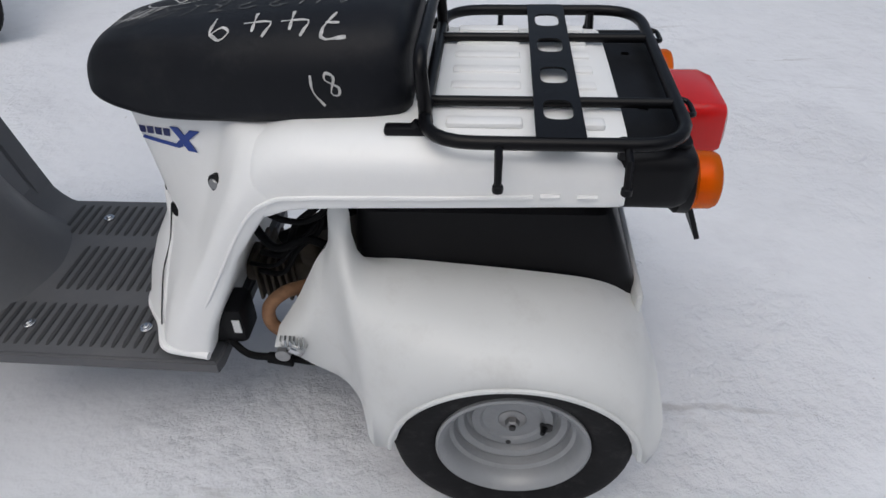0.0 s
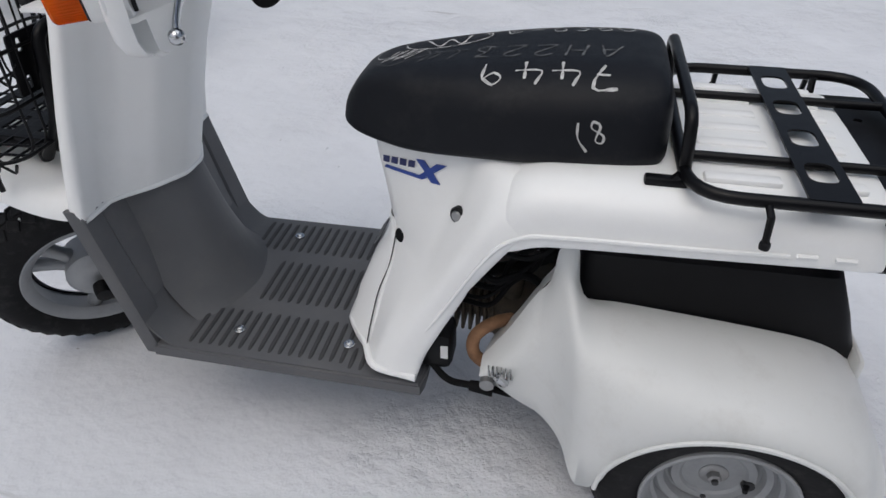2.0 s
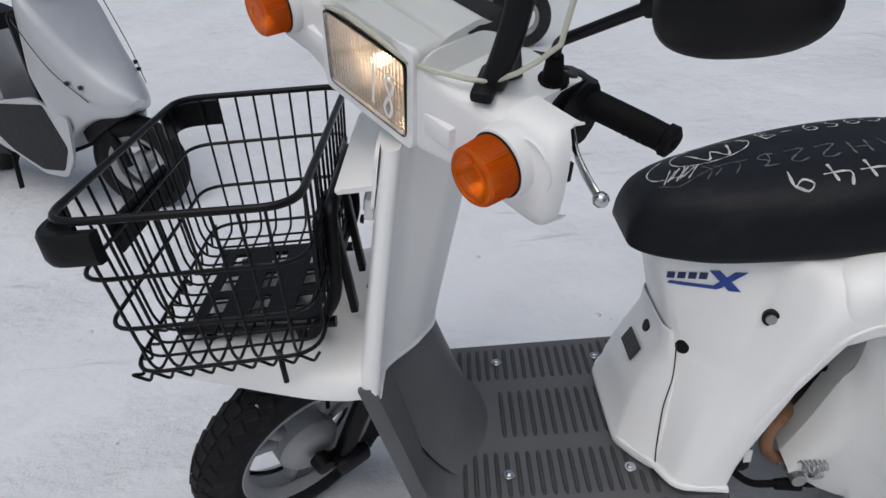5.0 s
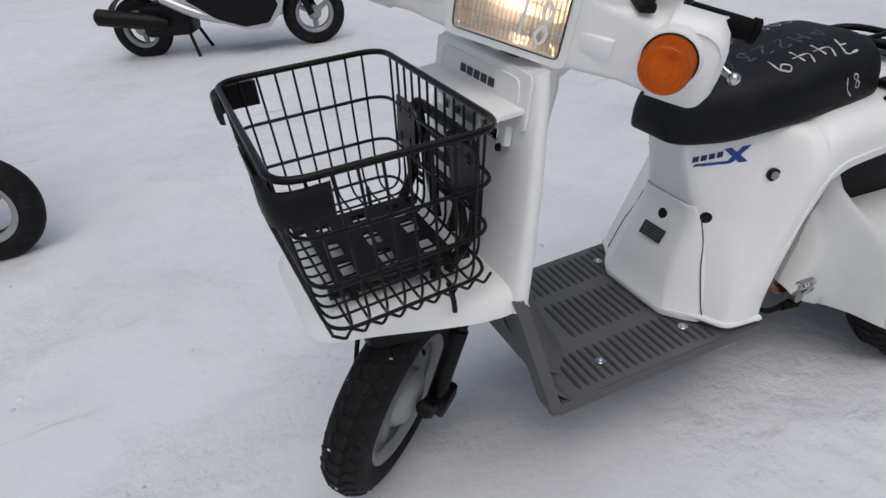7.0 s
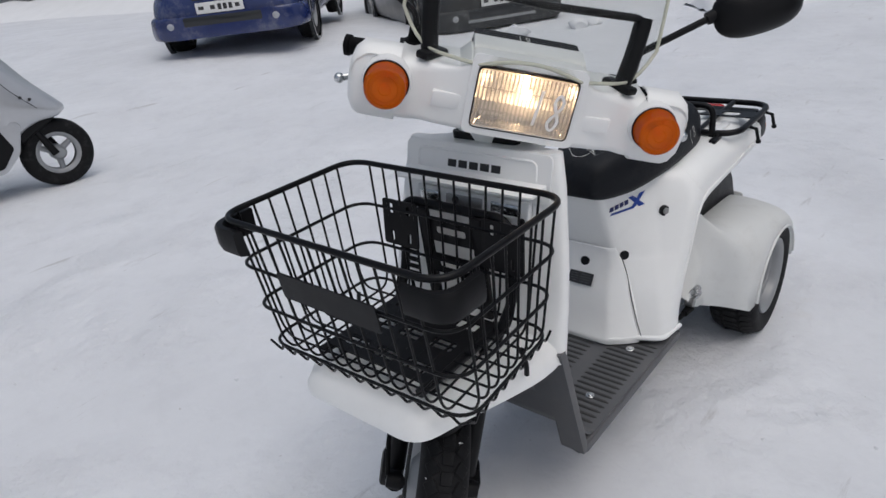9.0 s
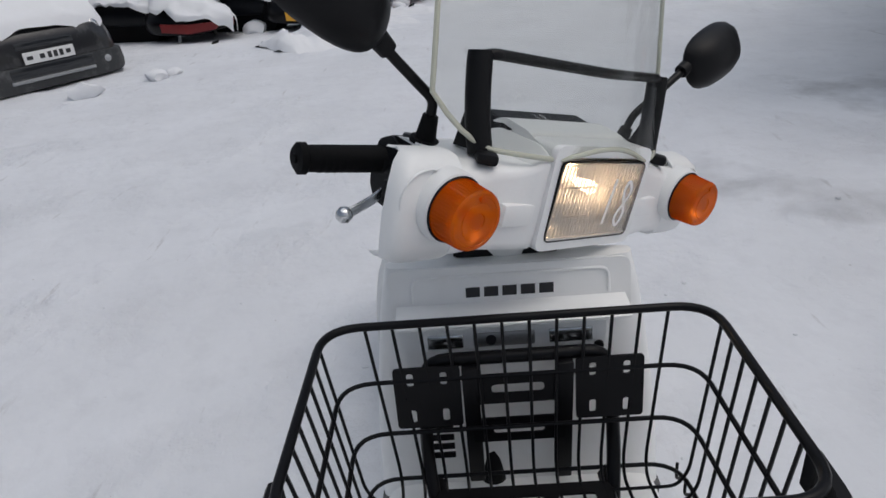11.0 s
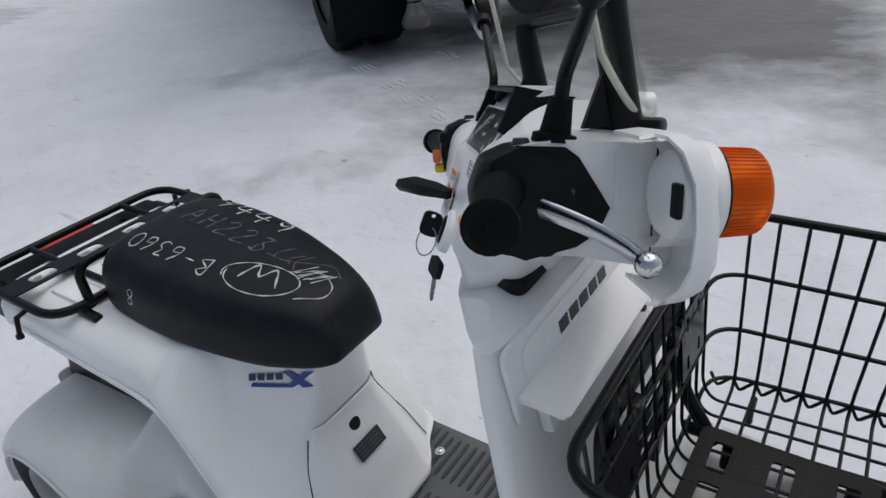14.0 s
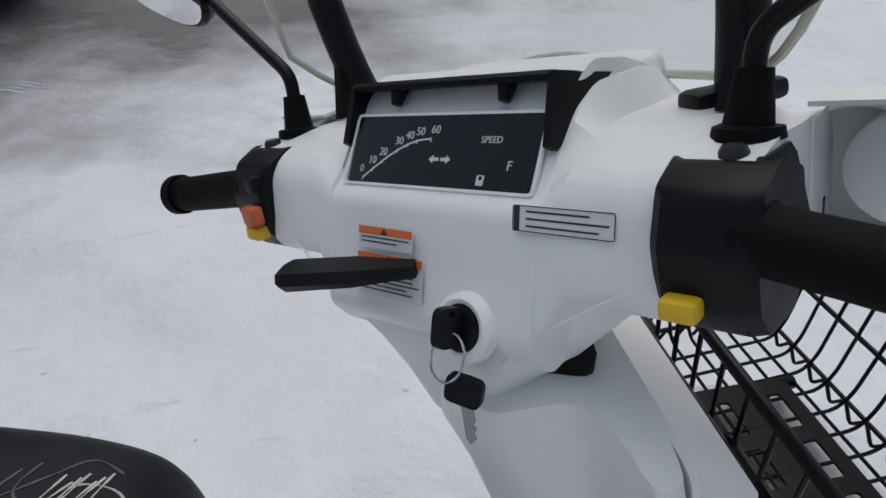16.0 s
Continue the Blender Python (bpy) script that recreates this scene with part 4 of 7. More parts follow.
part("fuel_hose", tube(cr([V(0.03, -0.12, 0.5), V(0.05, -0.14, 0.46), V(0.1, -0.13, 0.44), V(0.14, -0.12, 0.47), V(0.15, -0.1, 0.52)], 6), 0.005, 8), RUBBER, eng)
part("hose_bulb", lathe([(0, -0.018), (0.012, -0.014), (0.014, 0), (0.012, 0.014), (0, 0.018)], 14, "z", (0.142, -0.118, 0.475)), RUBBER, eng)
part("wiring", tube(cr([V(0.0, -0.1, 0.42), V(0.04, -0.12, 0.38), V(0.09, -0.11, 0.39), V(0.13, -0.1, 0.36)], 6), 0.007, 8), RUBBER, eng)
part("battery_box", box(-0.075, -0.014, -0.182, -0.12, 0.225, 0.30, 0.012), BLACK_PL, scooter, "black box behind the body leg")
part("box_label", box(-0.031, -0.019, -0.1845, -0.1825, 0.255, 0.282, 0), LABEL, scooter, "pale label on the black box")
part("kick_pedal", tube(cr([V(0.075, -0.2, 0.235), V(0.078, -0.212, 0.25), V(0.066, -0.216, 0.262)], 4), 0.008, 10), CHROME, scooter, "chrome kick pedal")
part("pedal_spring", tube([V(0.05 + 0.0035 * i / 3, -0.206 + 0.009 * math.cos(i * 1.05), 0.262 + 0.009 * math.sin(i * 1.05)) for i in range(36)], 0.0018, 6), CHROME, scooter)
part("pedal_joint", lathe([(0, -0.014), (0.012, -0.012), (0.012, 0.01), (0, 0.012)], 14, "y", (0.05, -0.2, 0.235)), STEEL, scooter)
for k, (za, zb) in enumerate(((0.40, 0.315), (0.385, 0.30), (0.425, 0.34))):
    part("wiring", tube(cr([V(-0.02 + 0.012 * k, -0.09, za - 0.08), V(0.03 + 0.01 * k, -0.11, zb + 0.02), V(0.07, -0.115 + 0.01 * k, za - 0.02), V(0.11, -0.10, za + 0.02), V(0.125, -0.09, 0.47)], 6), 0.0035 + 0.001 * k, 8), RUBBER, eng)
part("brake_cable", tube(cr([V(-0.06, -0.17, 0.245), V(-0.02, -0.19, 0.215), V(0.02, -0.197, 0.215), V(0.06, -0.195, 0.21), V(0.1, -0.185, 0.195), V(0.13, -0.17, 0.21)], 6), 0.006, 8), RUBBER, scooter)
part("cable_boot", tube([V(0.02, -0.198, 0.215), V(0.06, -0.198, 0.212)], [0.009, 0.012], 12), RUBBER, scooter)

# front wheel, fork: built straight ahead, then turned with the bars
FORK = STEER @ Matrix.Translation((0.02, 0.03, 0))
C = V(-0.812, 0, 0.205)
FR = 0.213
prof = cr([V(0.136, -0.034, 0), V(0.16, -0.044, 0), V(0.185, -0.043, 0), V(0.204, -0.03, 0), V(FR, 0, 0), V(0.204, 0.03, 0), V(0.185, 0.043, 0), V(0.16, 0.044, 0), V(0.136, 0.034, 0)], 4)
fw = part("front_wheel", lathe([(0.12, -0.022), (0.132, -0.036), (0.14, -0.038), (0.144, -0.036), (0.142, -0.03), (0.126, -0.016), (0.126, 0.016), (0.142, 0.03), (0.144, 0.036), (0.14, 0.038), (0.132, 0.036), (0.12, 0.022)], 60, "y", C), SILVER, scooter, "silver cast front wheel", FORK)
part("tyre", lathe([(p.x, p.y) for p in prof], 72, "y", C), TYRE, fw, "black rubber tyre with snow in its tread", FORK)
k = mesh("tread_block", box(-0.012, 0.012, -0.011, 0.011, -0.002, 0.004, 0.0015, 1), TYRE)
for i in range(40):
    for row in (-1, 0, 1):
        a = 2 * math.pi * (i + 0.5 * (row != 0)) / 40
        o = new("tread_block", k)
        o.matrix_world = FORK @ Matrix.Translation(C) @ Matrix.Rotation(a, 4, "Y") @ Matrix.Translation((0, row * 0.024, FR - (0.0015 if row == 0 else 0.0075))) @ Matrix.Rotation(-0.55 * row, 4, "X") @ Matrix.Rotation(0.5 * row, 4, "Z")
        o.parent = fw
for i in range(3):
    a = radians(20 + 120 * i)
    for d in (-0.16, 0.16):
        p0, p1 = V(0.035 * math.cos(a + d), 0, 0.035 * math.sin(a + d)), V(0.128 * math.cos(a + d * 1.3), 0, 0.128 * math.sin(a + d * 1.3))
        part("spoke", tube([C + p0, C + p0.lerp(p1, 0.5), C + p1], [0.017, 0.014, 0.016], 10), SILVER, fw, m=FORK)
part("hub", lathe([(0.0, -0.052), (0.03, -0.052), (0.05, -0.045), (0.062, -0.03), (0.062, 0.03), (0.045, 0.045), (0, 0.05)], 32, "y", C), SILVER, fw, m=FORK)
part("valve", tube([C + V(0.06, -0.02, 0.1), C + V(0.05, -0.034, 0.085)], 0.004, 8), BLACK_PL, fw, m=FORK)
axis = V(math.sin(radians(25)), 0, math.cos(radians(25)))
fork = part("fork_bridge", box(-0.045, 0.045, -0.075, 0.075, -0.015, 0.015, 0.01, 3), BLACK, scooter, "black front fork", FORK @ Matrix.Translation((-0.635, 0, 0.44)) @ Matrix.Rotation(radians(25), 4, "Y"))
for s in (-1, 1):
    y = s * 0.074
    top, low = V(-0.64, y, 0.45), V(-0.765, y, 0.185)
    part("fork_leg", tube([top, top.lerp(low, 0.45), top.lerp(low, 0.46), low], [0.015, 0.015, 0.019, 0.019], 14), BLACK, fork, m=FORK)
    part("link_arm", tube(cr([low + V(0.02, 0, 0.02), low, low.lerp(C + V(0, y, 0), 0.5) + V(0, 0, -0.01), C + V(-0.004, y, 0)], 4), [0.018] * 12 + [0.02], 12), BLACK, fork, m=FORK)
    part("axle_cap", lathe([(0, 0.02 * s), (0.016, 0.018 * s), (0.019, 0.0), (0.019, -0.01 * s)], 18, "y", C + V(0, y, 0)), BLACK_PL, fork, m=FORK)
    part("link_guard", box(-0.035, 0.035, -0.012, 0.012, -0.022, 0.022, 0.008, 2), BLACK_PL, fork, m=FORK @ Matrix.Translation(low + V(0.01, s * 0.018, -0.012)))
    part("damper", tube([low + V(0.03, -s * 0.004, 0.03), V(-0.65, y * 0.9, 0.42)], 0.011, 10), STEEL, fork, m=FORK)
part("brake_arm", tube(cr([C + V(-0.01, 0.055, -0.04), C + V(0.0, 0.08, -0.09), C + V(0.02, 0.075, -0.11)], 3), 0.007, 8), STEEL, fork, m=FORK)
part("brake_hose", tube(cr([C + V(0.0, 0.09, 0.0), C + V(0.03, 0.1, 0.1), C + V(0.1, 0.09, 0.2), C + V(0.16, 0.07, 0.25)], 5), 0.005, 8), RUBBER, fork, m=FORK)
part("steering_stem", tube([V(-0.63, 0, 0.45), V(-0.44, 0, 0.86)], 0.02, 14), BLACK, fork, m=FORK)

rng = random.Random(11)
b = bmesh.new()
for i in range(60):
    a, w = rng.uniform(0, 2 * math.pi), rng.choice((-1, 1)) * rng.uniform(0.004, 0.034)
    r = FR - 0.5 * w * w / 0.03 + 0.001
    c = C + V(r * math.cos(a), w, r * math.sin(a))
    q = rng.uniform(0.001, 0.0038)
    res = bmesh.ops.create_icosphere(b, subdivisions=1, radius=q, matrix=Matrix.Translation(c) @ Matrix.Diagonal((rng.uniform(0.5, 1.6), rng.uniform(0.8, 1.8), rng.uniform(0.5, 1.6), 1)))
part("tyre_snow", b, LABEL, fw, "bits of snow in the tread", FORK)

# handlebar cover


def bar_ring(y, pts):
    return [V(q.x, y, q.y) for q in fillet([V(a, b, 0) for a, b in pts], 0.010, 3, True)]


MID = [(-0.590, 0.876), (-0.600, 0.885), (-0.598, 1.000), (-0.575, 1.014), (-0.50, 1.019), (-0.476, 1.006), (-0.434, 0.950), (-0.421, 0.942), (-0.412, 0.905), (-0.397, 0.862), (-0.418, 0.835), (-0.50, 0.85)]
M2 = [(-0.588, 0.874), (-0.596, 0.882), (-0.594, 0.992), (-0.573, 1.003), (-0.50, 1.005), (-0.474, 0.994), (-0.434, 0.955), (-0.421, 0.944), (-0.412, 0.91), (-0.403, 0.870), (-0.428, 0.85), (-0.50, 0.862)]
M3 = [(-0.570, 0.872), (-0.582, 0.880), (-0.578, 0.968), (-0.562, 0.980), (-0.50, 0.982), (-0.474, 0.981), (-0.434, 0.968), (-0.421, 0.954), (-0.414, 0.92), (-0.411, 0.895), (-0.438, 0.880), (-0.50, 0.870)]
M4 = [(-0.568, 0.868), (-0.578, 0.877), (-0.574, 0.962), (-0.556, 0.973), (-0.50, 0.976), (-0.474, 0.978), (-0.434, 0.972), (-0.421, 0.956), (-0.416, 0.925), (-0.416, 0.905), (-0.448, 0.895), (-0.50, 0.880)]
M3A = [(-0.584, 0.873), (-0.593, 0.881), (-0.590, 0.982)] + M3[3:]
M3B = [(-0.577, 0.872), (-0.587, 0.880), (-0.584, 0.974)] + M3[3:]
MH = [(-0.545, 0.876), (-0.552, 0.885), (-0.552, 1.000), (-0.548, 1.012)] + MID[4:]
rings = [bar_ring(y, p) for y, p in ((-0.2135, M4), (-0.196, M4), (-0.172, M3), (-0.142, M3B), (-0.114, M3A), (-0.099, M2), (-0.0965, M2), (-0.0955, MH), (0, MH), (0.0955, MH), (0.0965, M2), (0.099, M2), (0.114, M3A), (0.142, M3B), (0.172, M3), (0.196, M4), (0.2135, M4))]
bars = part("handlebar_cover", loft(rings), WHITE, scooter, "white plastic handlebar cover", STEER, sharp=30)


def cowl_ring(z, x0, x1, w, lift):
    p = [V(x0, -w * 0.5, 0), V(x1 - 0.05, -w, 0), V(x1, -w * 0.5, 0), V(x1, w * 0.5, 0), V(x1 - 0.05, w, 0), V(x0, w * 0.5, 0)]
    return [V(q.x, q.y, z + lift * (x1 - q.x) / 0.1) for q in fillet(p, 0.012, 4, True)]


rings = [cowl_ring(*r) for r in ((0.762, -0.50, -0.414, 0.060, 0.055), (0.766, -0.505, -0.407, 0.068, 0.055), (0.80, -0.51, -0.399, 0.088, 0.045), (0.835, -0.53, -0.389, 0.118, 0.03), (0.865, -0.54, -0.3835, 0.142, 0.015), (0.905, -0.56, -0.394, 0.16, 0.0), (0.93, -0.56, -0.404, 0.16, 0.0))]
part("lower_cowl", loft(rings), WHITE, bars, m=REAR)
# black block added in the gap below the cowl to stand for its shade
part("neck_gap_shade", loft([[V(q.x, q.y, z) for q in fillet([V(-0.530, -0.080, 0), V(-0.480, -0.060, 0), V(-0.448, -0.025, 0), V(-0.448, 0.025, 0), V(-0.480, 0.060, 0), V(-0.530, 0.080, 0)], 0.02, 4, True)] for z in (0.792, 0.850)]), BLACK_PL, scooter, "black filler put in for the dark gap under the handlebar cover")


def thicken(b, d):
    """Gives an open sheet an inner side and closes its rim."""
    bmesh.ops.remove_doubles(b, verts=b.verts, dist=1e-4)
    b.normal_update()
    verts, faces = b.verts[:], b.faces[:]
    rim = [e for e in b.edges if len(e.link_faces) == 1]
    inner = {v: b.verts.new(v.co - v.normal * d) for v in verts}
    for f in faces:
        b.faces.new([inner[v] for v in reversed(f.verts)])
    for e in rim:
        v, w = e.verts
        b.faces.new((v, w, inner[w], inner[v]))
    return b


def fascia(s):
    """Thin hollow front shell beyond the end of the cover, with a bent end."""
    prof = [(-0.520, 0.984), (-0.540, 0.986), (-0.556, 0.984), (-0.569, 0.974), (-0.576, 0.952), (-0.578, 0.920), (-0.578, 0.890), (-0.573, 0.871), (-0.563, 0.862), (-0.548, 0.860), (-0.535, 0.863)]
    cols = []
    for u, dx in ((0, 0), (0.3, 0.0), (0.6, 0.0), (0.8, 0.001), (0.9, 0.003), (0.955, 0.008), (0.985, 0.015), (1.0, 0.024)):
        k = max(0, u - 0.75) / 0.25
        row = []
        for x, z in prof:
            yo = table(z, ((0.860, 0.282), (0.872, 0.290), (0.900, 0.300), (0.966, 0.296), (0.976, 0.288), (0.986, 0.276)))
            xx = x + dx * table(x, ((-0.569, 1.0), (-0.520, 0.15)))
            row.append(V(xx, s * lerp(0.2125, yo, u), z))
        cols.append(row)
    b = loft(cols, closed=False, cap=False)
    bmesh.ops.recalc_face_normals(b, faces=b.faces)
    return thicken(b, 0.003)


for s in (-1, 1):
    fas = part("fascia", fascia(s), WHITE, bars, "thin white front shell round the indicator", STEER)
    part("lamp_socket", lathe([(0.0, 0.034), (0.018, 0.0335), (0.029, 0.031), (0.0335, 0.026), (0.0345, 0.0)], 36, "x", (-0.574, s * 0.258, 0.939)), WHITE, fas, m=STEER)
    part("shell_seam", tube([V(-0.5565, s * 0.2138, 0.974), V(-0.5545, s * 0.2138, 0.880)], 0.0008, 5), DARKTXT, fas, m=STEER)
    part("wall_ledge", box(-0.5555, -0.5225, s * 0.2140 - 0.0012, s * 0.2140 + 0.0012, 0.9195, 0.974, 0.001, 1), WHITE, fas, m=STEER)
    part("socket_slot", box(-0.5455, -0.5405, s * 0.288 - 0.006, s * 0.288 + 0.006, 0.927, 0.952, 0.001, 1), BLACK_PL, fas, m=STEER)
    octo = [(-0.421, 0.957), (-0.442, 0.974), (-0.481, 0.972), (-0.492, 0.964), (-0.519, 0.922), (-0.510, 0.902), (-0.492, 0.890), (-0.45, 0.880), (-0.420, 0.892)]
    part("side_recess", loft([[V(x, s * y, z) for x, z in octo] for y in (0.2115, 0.2155)]), BLACK_PL, bars, "black side of the handlebar cover", STEER)
for s in (-1, 1):
    part("front_step", box(-0.5935, -0.575, s * 0.128 - 0.026, s * 0.128 + 0.026, 0.908, 0.936, 0.003), WHITE, bars, m=STEER)
    part("cover_screw", lathe([(0.0, 0.003), (0.006, 0.003), (0.0075, 0.0), (0.0075, -0.004)], 14, "z", (-0.448, s * 0.199, 0.9755)), DARKTXT, bars, m=STEER)
    # indicator pods
    at, kr = V(-0.583, s * 0.231, 0.9345), 0.94
    part("indicator_pod", lathe([(r * kr, h) for r, h in [(0.044, 0.04), (0.0445, 0.0), (0.0432, -0.007), (0.040, -0.009), (0.0, -0.009)]], 40, "x", at), WHITE, bars, m=STEER)
    part("indicator_rim", lathe([(r * kr, h) for r, h in [(0.0395, -0.006), (0.041, -0.0095), (0.0395, -0.011), (0.038, -0.0095)]], 40, "x", at), BLACK_PL, bars, m=STEER)
    ind = part("front_indicator", lathe([(r * kr, h) for r, h in [(0.0, -0.0445), (0.010, -0.0445), (0.011, -0.046), (0.022, -0.046), (0.023, -0.0447), (0.029, -0.0447), (0.030, -0.046), (0.0338, -0.0455), (0.0362, -0.043), (0.0374, -0.018), (0.0384, -0.009), (0.0, -0.009)]], 44, "x", at), AMBER, scooter, "ribbed amber front indicator", STEER)
    for i in range(56):
        a = 2 * math.pi * i / 56
        part("lens_rib", tube([at + V(-0.012, 0.0382 * kr * math.cos(a), 0.0382 * kr * math.sin(a)), at + V(-0.042, 0.0364 * kr * math.cos(a), 0.0364 * kr * math.sin(a))], 0.0005, 4), AMBER, ind, m=STEER)
    part("reflector", lathe([(r * kr, h) for r, h in [(0.0, -0.012), (0.012, -0.0125), (0.026, -0.018), (0.0345, -0.034)]], 30, "x", at), REFLECT, ind, m=STEER)
    part("bulb", lathe([(0, -0.036), (0.006, -0.034), (0.008, -0.028), (0.005, -0.018)], 14, "x", at), AMBER_IN, ind, m=STEER)
    part("lens_screw", lathe([(0, -0.0478), (0.004, -0.0475), (0.0045, -0.045)], 10, "x", at + V(0, 0.0, 0.026)), AMBER, ind, m=STEER)
    # grip, switch housing, lever
    ge = 0.326
    g = [V(-0.411, s * 0.190, 0.931), V(-0.409, s * 0.203, 0.931), V(-0.405, s * 0.217, 0.931), V(-0.404, s * 0.222, 0.931), V(-0.388, s * (ge - 0.031), 0.926), V(-0.3855, s * (ge - 0.013), 0.925), V(-0.385, s * (ge - 0.012), 0.925), V(-0.383, s * (ge - 0.003), 0.9245), V(-0.383, s * ge, 0.9243)]
    grip = part("grip", tube(g, [0.0225, 0.0225, 0.0215, 0.0175, 0.0168, 0.0165, 0.0195, 0.0195, 0.014], 20), RUBBER, scooter, "black rubber handlebar grip", GRIP)
    for i in range(9):
        y = s * (0.225 + (ge - 0.245) / 9 * i)
        part("grip_ring", lathe([(0.0162, -0.004), (0.0167, -0.003), (0.0167, 0.003), (0.0162, 0.004)], 20, "y", (lerp(-0.4035, -0.3885, i / 8), y, 0.9304 - 0.0006 * i)), RUBBER, grip, m=GRIP)
    part("grip_end", lathe([(0, 0.0035 * s), (0.005, 0.003 * s), (0.006, 0)], 12, "y", (-0.383, s * (ge - 0.0005), 0.9243)), RUBBER, grip, m=GRIP)
    hs = [(-0.452, 0.905), (-0.44, 0.958), (-0.405, 0.972), (-0.382, 0.962), (-0.372, 0.935), (-0.376, 0.903), (-0.39, 0.885), (-0.43, 0.882)]
    rings = [[V(q.x, s * y, q.y) for q in fillet([V(a + g, c, 0) for a, c in hs], 0.004, 2, True)] for y, g in ((0.170, -0.006), (0.176, 0.0), (0.214, 0.0), (0.222, -0.006))]
    part("switch_housing", loft(rings), BLACK_PL, bars, "black switch housing", SWITCH)
    part("yellow_switch", box(-0.378, -0.364, s * 0.188 - 0.010, s * 0.188 + 0.010, 0.8995, 0.9115, 0.003), YELLOW, bars, "yellow push button", SWITCH)
    lev = cr([V(-0.452, s * 0.21, 0.927), V(-0.47, s * 0.232, 0.922), V(-0.492, s * 0.262, 0.915), V(-0.507, s * 0.295, 0.908), V(-0.513, s * 0.316, 0.903)], 5)
    n = len(lev)
    part("brake_lever", loft([[p + V(0.0042 * math.cos(a), 0, (0.0088 - 0.003 * i / n) * math.sin(a)) for a in [2 * math.pi * j / 12 for j in range(12)]] for i, p in enumerate(lev)]), CHROME, scooter, "polished alloy brake lever with a ball end", STEER)
    part("lever_ball", lathe([(0, -0.0095), (0.006, -0.0074), (0.0092, -0.003), (0.0092, 0.003), (0.006, 0.0074), (0, 0.0095)], 18, "y", (-0.5135, s * 0.318, 0.9025)), CHROME, scooter, "ball end of a brake lever", STEER)
    part("lever_clamp", tube([V(-0.40, s * 0.205, 0.93), V(-0.455, s * 0.212, 0.927)], [0.018, 0.011], 12), BLACK_PL, bars, m=SWITCH)
    # mirrors
    # the near one stands a little higher
    jy, jz, my, mz = (0.286, 1.085, 0.356, 1.128) if s > 0 else (0.308, 1.113, 0.376, 1.140)
    st = fillet([V(-0.477, s * 0.196, 0.978), V(-0.483, s * 0.199, 1.028), V(-0.482, s * (jy - 0.016), jz - 0.012), V(-0.480, s * (jy + 0.008), jz + 0.006)], 0.012, 4)
    mir = part("mirror_stem", tube(st, 0.0062, 10), BLACK, scooter, "black rear-view mirror", STEER)
    part("stem_boot", tube([V(-0.476, s * 0.196, 0.975), V(-0.4765, s * 0.196, 0.981), V(-0.477, s * 0.196, 0.982), V(-0.481, s * 0.198, 1.010)], [0.019, 0.018, 0.013, 0.0095], 14), RUBBER, mir, m=STEER)
    part("stem_joint", tube([V(-0.4815, s * (jy - 0.012), jz - 0.008), V(-0.480, s * (jy + 0.016), jz + 0.012)], [0.011, 0.013], 12), BLACK_PL, mir, m=STEER)
    mc = V(-0.478, s * my, mz)
    MM = STEER @ frame_of(mc, (0.12, s * 0.9, 0.42), (0.3, -s * 0.3, 0.9))
    rings = []
    for kz, z in ((0.30, -0.034), (0.62, -0.028), (0.86, -0.016), (0.98, -0.004), (1.0, 0.004), (0.95, 0.008)):
        rings.append([V(0.078 * kz * math.copysign(abs(math.cos(a)) ** 0.8, math.cos(a)) - 0.010 * (1 - kz), 0.046 * kz * math.copysign(abs(math.sin(a)) ** 0.75, math.sin(a)), z) for a in [2 * math.pi * i / 36 for i in range(36)]])
    if s < 0:
        MM = STEER @ frame_of(mc, (0.12, s * 0.9, 0.42), (-0.3, s * 0.3, -0.9))
    part("mirror_head", loft(rings), BLACK_PL, mir, "black plastic mirror housing", MM)
    part("mirror_glass", loft([[V(p.x * 0.93, p.y * 0.91, 0.0085) for p in rings[4]], [V(p.x * 0.93, p.y * 0.91, 0.0095) for p in rings[4]]]), MIRROR, mir, "mirror glass", MM)
    # windscreen brackets
    br = part("screen_bracket", tube(cr([V(-0.545, s * 0.168, 0.985), V(-0.538, s * 0.172, 1.01), V(-0.53, s * 0.176, 1.045), V(-0.52, s * 0.178, 1.095)], 4), [0.015] * 12 + [0.014], 14), BLACK_PL, scooter, "black windscreen bracket", STEER)
    part("bracket_foot", box(-0.032, 0.032, -0.013, 0.013, -0.006, 0.008, 0.005, 2), BLACK_PL, br, m=STEER @ Matrix.Translation((-0.548, s * 0.163, 0.983)) @ Matrix.Rotation(radians(-s * 35), 4, "Z"))
    part("bracket_fin", loft([[V(-0.545, s * 0.164, 0.985), V(-0.505, s * 0.168, 0.983), V(-0.523, s * 0.174, 1.04)], [V(-0.545, s * 0.172, 0.985), V(-0.505, s * 0.176, 0.983), V(-0.523, s * 0.182, 1.04)]]), BLACK_PL, br, m=STEER)
part("screen_bar", tube(fillet([V(-0.52, -0.178, 1.088), V(-0.528, -0.165, 1.094), V(-0.565, 0, 1.094), V(-0.528, 0.165, 1.094), V(-0.52, 0.178, 1.088)], 0.03, 4), 0.0065, 10), BLACK, scooter, "black windscreen cross bar", STEER)

